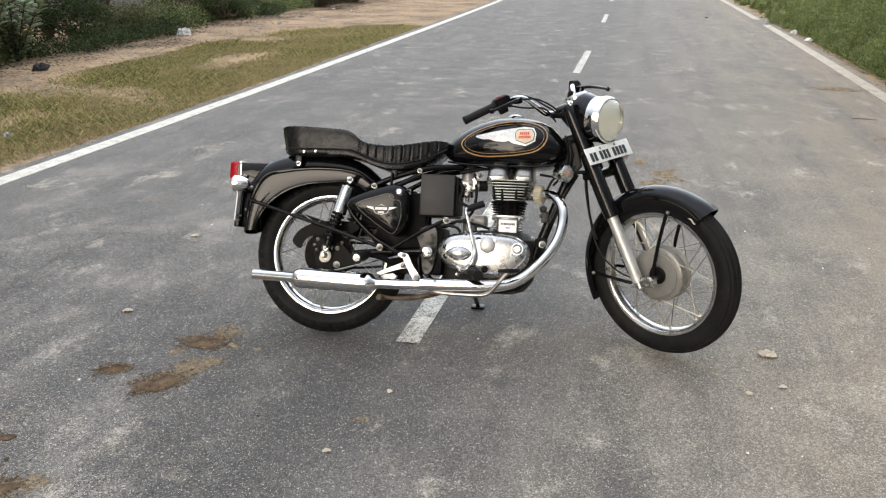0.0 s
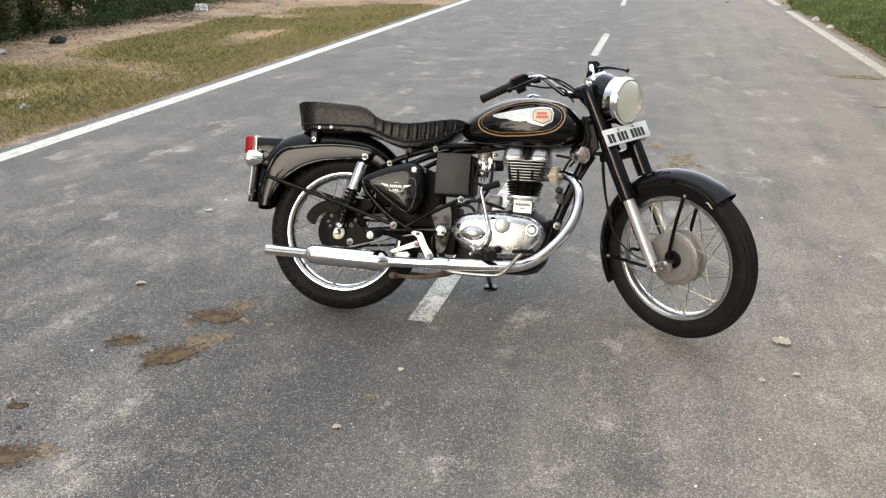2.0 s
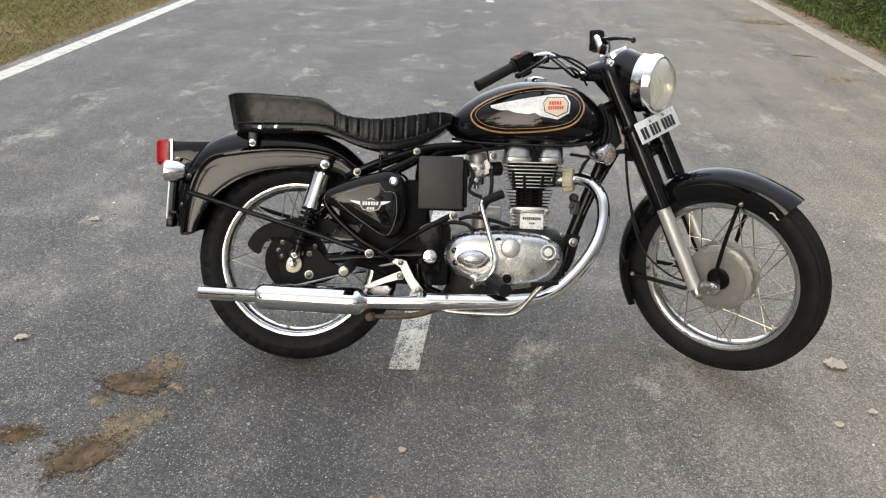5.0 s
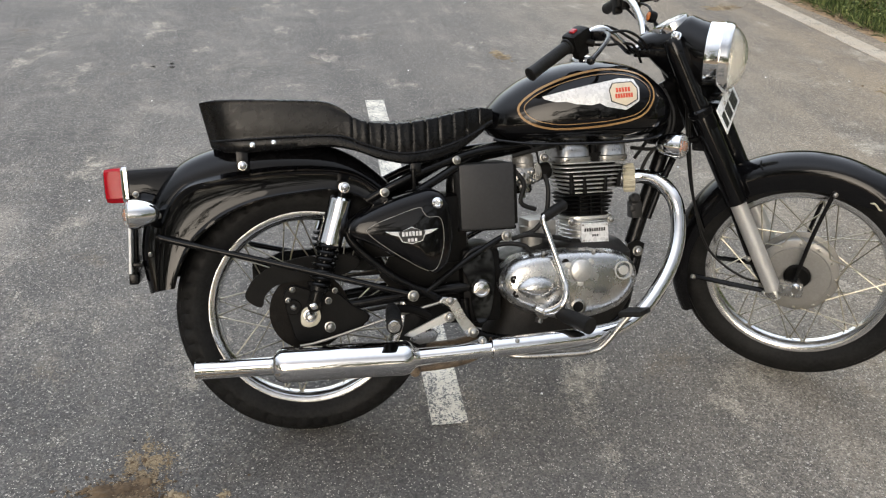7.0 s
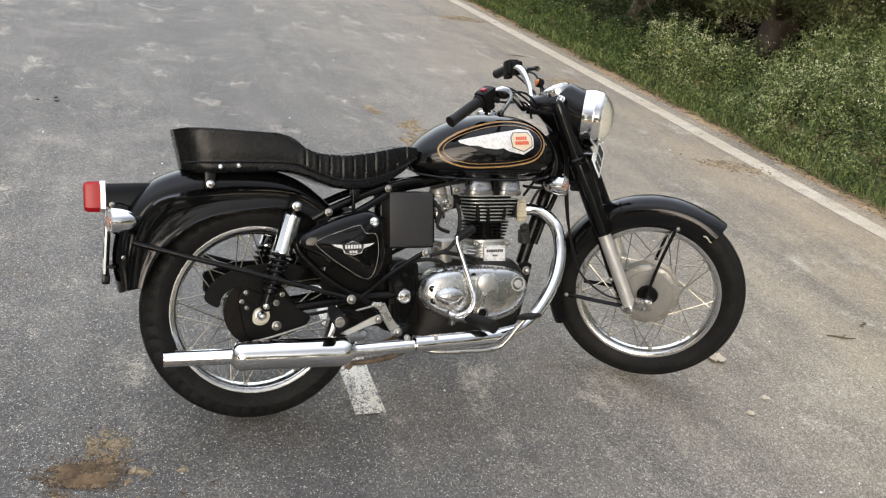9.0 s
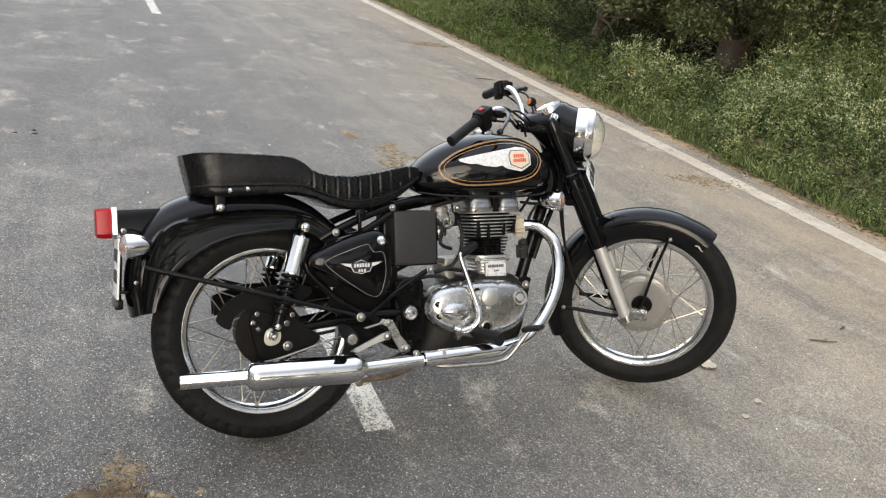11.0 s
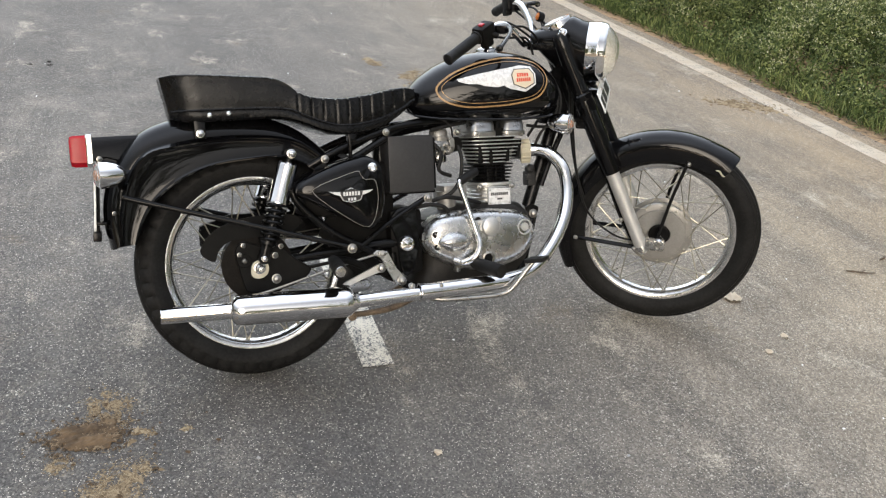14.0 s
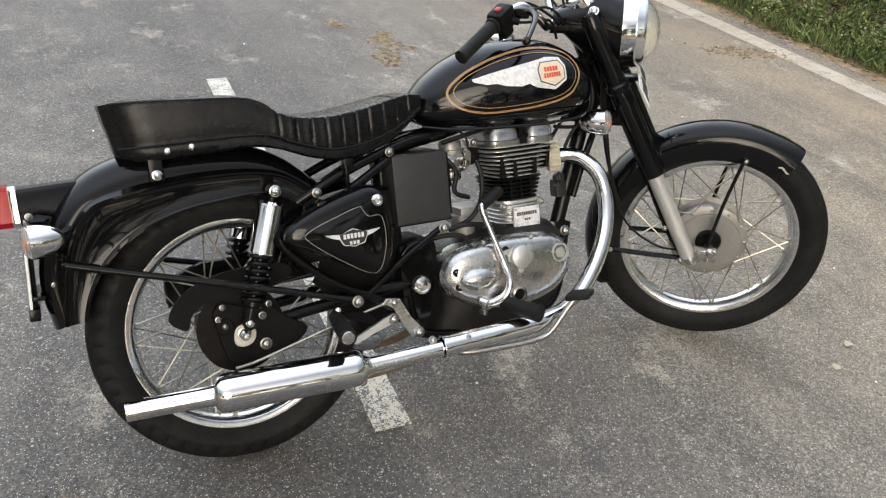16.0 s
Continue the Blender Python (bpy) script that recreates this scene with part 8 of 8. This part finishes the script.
D1 = "dried brown dung trampled into the asphalt"
lump("dung_patch", -0.845, -0.455, 0.086, 0.054, 0.008, 8, DUNG, D1, "dung", 1, 0.38)
lump("dung_patch", -0.845, -0.83, 0.080, 0.062, 0.010, 55, DUNG, D1, "dung", 2, 0.45)
def crumb_patch(name, x, y, rx_, ry_, turn, n, size, label, category, seed, group="", lift=0.0008, mt=None):
    """Loose crumbs and bits of straw, thinning out towards the edge."""
    rg = np.random.default_rng(seed)
    uv = rg.normal(0, 0.5, (n * 2, 2))
    d_ = np.array([noise.noise(Vector((u * 2.2, v * 2.2, seed))) for u, v in uv])
    uv = uv[d_ + rg.normal(0, 0.15, len(uv)) > -0.08][:n]
    n = len(uv)
    c = np.stack([uv[:, 0] * rx_, uv[:, 1] * ry_, np.zeros(n)], 1)
    r = size * rg.gamma(3, 0.33, n)
    az = rg.uniform(0, 2 * np.pi, n)
    long_ = rg.uniform(1.0, 2.6, n)
    e1 = np.stack([np.cos(az), np.sin(az), 0 * az], 1) * (r * long_)[:, None]
    e2 = np.stack([-np.sin(az), np.cos(az), 0 * az], 1) * r[:, None]
    top = c + np.array([0, 0, 1.0]) * (r * 0.5)[:, None]
    v = np.stack([c - e1, c - e2 * rg.uniform(0.5, 1, (n, 1)), c + e1, c + e2, top - e1 * 0.35, top - e2 * 0.4, top + e1 * 0.3, top + e2 * 0.4], 1).reshape(-1, 3)
    f = np.array([[0, 1, 5, 4], [1, 2, 6, 5], [2, 3, 7, 6], [3, 0, 4, 7], [4, 5, 6, 7]])
    me = quick_mesh(name, v, (f[None] + 8 * np.arange(n)[:, None, None]).ravel(), 4, [mt or STRAW])
    ob = new(name, me)
    ob.matrix_basis = pose(x, y, lift, 0, 0, turn)
    tagged(ob, label, category, group, "stuff")


DL = "pale straw crumbs smeared on the asphalt"
lump("dung_patch", -1.075, -0.755, 0.055, 0.030, 0.010, 15, DUNG, D1, "dung", 5, 0.42)
lump("dung_patch", -1.147, -1.30, 0.035, 0.022, 0.006, 15, DUNG, D1, "dung", 6, 0.4)
lump("dung_patch", -0.99, -1.575, 0.075, 0.055, 0.008, 15, DUNG, D1, "dung", 17, 0.4)
for k, (x, y, rx_, ry_, tn, n_, sz) in enumerate(((-0.795, -0.715, 0.13, 0.062, 62, 6500, 0.0014), (-0.725, -0.635, 0.05, 0.026, 62, 1100, 0.0014), (-0.905, -0.555, 0.038, 0.03, 60, 600, 0.0013), (-0.785, -0.345, 0.055, 0.075, 10, 2700, 0.0014), (-0.682, -0.472, 0.014, 0.012, 10, 90, 0.0019), (-0.588, -0.472, 0.014, 0.011, 40, 90, 0.0019), (-0.733, -0.50, 0.012, 0.009, 40, 70, 0.0019), (-0.885, -1.52, 0.06, 0.05, 15, 700, 0.0022))):
    crumb_patch("straw_patch", x, y, rx_, ry_, tn, n_, sz, DL, "straw", 50 + k, "straw on the road")
for k, (x, y, rx_, ry_, tn, n_) in enumerate(((-0.845, -0.458, 0.105, 0.065, 8, 3200), (-0.845, -0.83, 0.10, 0.075, 55, 3200), (-1.075, -0.755, 0.065, 0.042, 15, 1300), (-0.99, -1.575, 0.095, 0.07, 15, 2200))):
    crumb_patch("straw_patch", x, y, rx_, ry_, tn, n_, 0.0018, "dark crumbs of dried dung on the asphalt", "dung", 90 + k, "dung on the road", 0.003, DUNG_CRUMB)
for k, (x, y, r) in enumerate(((-0.71, -0.46, 0.025), (0.0, -0.93, 0.03), (1.15, 3.0, 0.13), (1.05, 2.62, 0.15), (0.97, 3.31, 0.10), (1.16, 2.86, 0.11), (3.33, 2.28, 0.24), (3.25, 7.58, 0.28), (3.1, 4.6, 0.16))):
    crumb_patch("straw_patch", x, y, r, r * 0.45, 25 * k, int(2600 * r), 0.003 + 0.02 * r, "scattered straw crumbs on the road", "straw", 70 + k, "straw on the road")


def dry_leaf(x, y, size, turn, seed):
    rg = random.Random(seed)
    bm = bmesh.new()
    rows_ = []
    for u, w in ((0, 0.06), (0.08, 0.24), (0.16, 0.30), (0.24, 0.42), (0.34, 0.38), (0.44, 0.48), (0.55, 0.41), (0.66, 0.44), (0.78, 0.31), (0.88, 0.27), (0.96, 0.12), (1, 0.03)):
        z = 0.003 + 0.005 * math.sin(u * 3.0) * rg.uniform(0.6, 1.3)
        j = rg.uniform(0.75, 1.15)
        rows_.append([bm.verts.new((size * (u - 0.5), size * w * k * j, z + 0.004 * abs(k) * rg.uniform(0.0, 1.3) * size / 0.07)) for k in (-1, -0.5, 0, 0.5, 1)])
    for r1, r2 in zip(rows_, rows_[1:]):
        for k in range(4):
            bm.faces.new((r1[k], r1[k + 1], r2[k + 1], r2[k]))
    bmesh.ops.solidify(bm, geom=bm.faces[:], thickness=0.0008)
    tagged(part("dry_leaf", bm, DRY_LEAF, m=pose(x, y, 0.001, 0, 0, turn)), "curled pale dry leaf lying on the road", "leaf", "fallen leaves")


for k, (x, y, sz, tn) in enumerate(((1.468, -0.097, 0.078, -30), (1.36, -0.46, 0.03, 40), (1.49, -0.38, 0.03, 10), (0.047, -0.72, 0.025, 70), (-0.05, -1.16, 0.03, 20), (-1.334, -0.218, 0.05, 10), (-1.555, 0.868, 0.05, 0))):
    dry_leaf(x, y, sz, tn, k)


def twig(x, y, ln_, turn, seed):
    rg = random.Random(seed)
    p = [Vector((ln_ * (u - 0.5), 0.06 * ln_ * rg.uniform(-1, 1), 0.006)) for u in (0, 0.25, 0.5, 0.75, 1)]
    bm = rod(p, [0.003, 0.004, 0.004, 0.003, 0.002], 6, 3)
    tube(bm, [p[2], p[2] + Vector((ln_ * 0.2, ln_ * 0.12, 0.004))], 0.002, 5)
    tagged(part("twig", bm, TWIG, m=pose(x, y, 0.001, 0, 0, turn)), "thin dry twig lying on the road", "twig", "twigs on the road")


for k, q in enumerate(((2.2, 0.0, 0.13, -15), (3.1, 5.58, 0.22, -10), (2.42, 0.10, 0.07, 30))):
    twig(*q, k)

# white and dark pebbles scattered on the asphalt
prng = random.Random(9)
peb = []
for k in range(3):
    bm = bmesh.new()
    bmesh.ops.create_icosphere(bm, subdivisions=1, radius=0.006)
    for v in bm.verts:
        v.co = Vector((v.co.x * prng.uniform(0.8, 1.5), v.co.y * prng.uniform(0.7, 1.1), v.co.z * prng.uniform(0.45, 0.7)))
    peb.append(bm)
for bm, mt, nm in zip(peb, (LITTER_GREY, PLATE_WHITE, DARK_LITTER), ("pebble", "pebble", "pebble")):
    first = part(nm, bm, mt, smooth=60)
    tagged(first, {LITTER_GREY: "small grey pebble on the road", PLATE_WHITE: "small white pebble on the road", DARK_LITTER: "small dark crumb on the road"}[mt], "pebble", "pebbles on the road")
    first.matrix_basis = pose(prng.uniform(-1, 1.5), prng.uniform(-1.6, -0.6), 0.003, 0, 0, prng.uniform(0, 360))
    for _ in range(38):
        o = copy_thing(first, pose(prng.uniform(-2.0, 3.2), prng.uniform(-1.6, 6.0), 0.003, 0, 0, prng.uniform(0, 360)))
        s_ = prng.uniform(0.5, 1.2) * (0.7 if mt is DARK_LITTER else 1)
        o.matrix_basis = o.matrix_basis @ Matrix.Diagonal((s_, s_, s_, 1))


def crumple(name, x, y, size, high, mt, label, seed):
    rg = random.Random(seed)
    bm = bmesh.new()
    bmesh.ops.create_icosphere(bm, subdivisions=3, radius=1.0)
    off = Vector((seed * 3.1, seed, 0))
    for v in bm.verts:
        n_ = 0.6 + 0.5 * abs(noise.noise(v.co * 1.8 + off)) + 0.35 * noise.noise(v.co * 4 + off)
        v.co = Vector((v.co.x * size * n_, v.co.y * size * 0.7 * n_, max(0.0, v.co.z * high * n_ + high * 0.25)))
    tagged(part(name, bm, mt, m=pose(x, y, -0.03, 0, 0, rg.uniform(0, 360)), smooth=25), label, "litter")


crumple("plastic_bag", -7.70, 12.5, 0.19, 0.16, LITTER, "crumpled white plastic bag on the soil", 1)
crumple("paper_litter", -7.15, 6.1, 0.16, 0.10, LITTER_GREY, "crumpled grey paper litter on the soil", 2)
crumple("dark_litter", -7.15, 7.3, 0.17, 0.12, DARK_LITTER, "dark cloth rag on the soil", 3)
crumple("paper_litter", -4.55, 3.2, 0.10, 0.06, LITTER_GREY, "crumpled grey paper litter in the grass", 4)
crumple("plastic_litter", 3.93, 15.2, 0.12, 0.09, LITTER, "white plastic litter beside the edge line", 5)
crumple("plastic_litter", 4.0, 13.9, 0.13, 0.06, LITTER, "white plastic litter beside the edge line", 6)
crumple("red_litter", -4.5, 14.2, 0.08, 0.05, RED_DECAL, "small red wrapper at the grass edge", 7)
for k, (x, y) in enumerate(((-7.0, 15.6), (-6.4, 16.8), (-7.3, 17.8), (-6.7, 20.0), (-6.9, 14.3), (-7.4, 20.6))):
    crumple("paper_litter", x, y, 0.07, 0.05, LITTER if k % 2 else LITTER_GREY, "scrap of pale litter on the soil", 10 + k)

for k, (x, y) in enumerate(((-1.18, 3.17), (-1.08, 3.23), (-1.07, 3.16), (2.55, 19.2), (2.35, 31.0))):
    crumple("dark_litter", x, y, 0.03 if y < 5 else 0.09, 0.05 if y > 5 else 0.038, DARK_LITTER, "small dark scrap lying on the road", 40 + k)

# coil of dry creeper stems in the thicket
bm = bmesh.new()
for k in range(7):
    a0 = k * 0.9
    line = [Vector((0.15 * math.sin(k), 0.42 * math.cos(t + a0) * (0.7 + 0.05 * k), 0.42 + 0.36 * math.sin(t + a0) * (0.7 + 0.04 * k))) for t in [i * 0.5 for i in range(11)]]
    tube(bm, line, 0.010, 6)
for y in (-0.3, 0.25):
    tube(bm, [(0, y, 0.0), (0.05, y * 0.9, 0.3)], 0.01, 6)
tagged(part("dry_creeper", bm, TWIG, m=pose(-8.5, 16.2, -0.05)), "tangle of dry brown creeper stems", "creeper")

crumb_rng = random.Random(31)
for cx_, cy_, sp_, n_ in ((-0.86, -0.44, 0.14, 14), (-0.82, -0.80, 0.15, 18), (-1.07, -0.75, 0.09, 7), (-0.68, -0.50, 0.12, 10), (-1.0, -1.5, 0.15, 10)):
    for k in range(n_):
        r = crumb_rng.uniform(0.004, 0.012)
        lump("dung_crumb", cx_ + crumb_rng.gauss(0, sp_), cy_ + crumb_rng.gauss(0, sp_ * 0.6), r, r * 0.7, r * 0.5, crumb_rng.uniform(0, 360), DUNG, "small crumb of dried dung on the asphalt", "dung", 300 + k, 0.4, "dung crumbs")
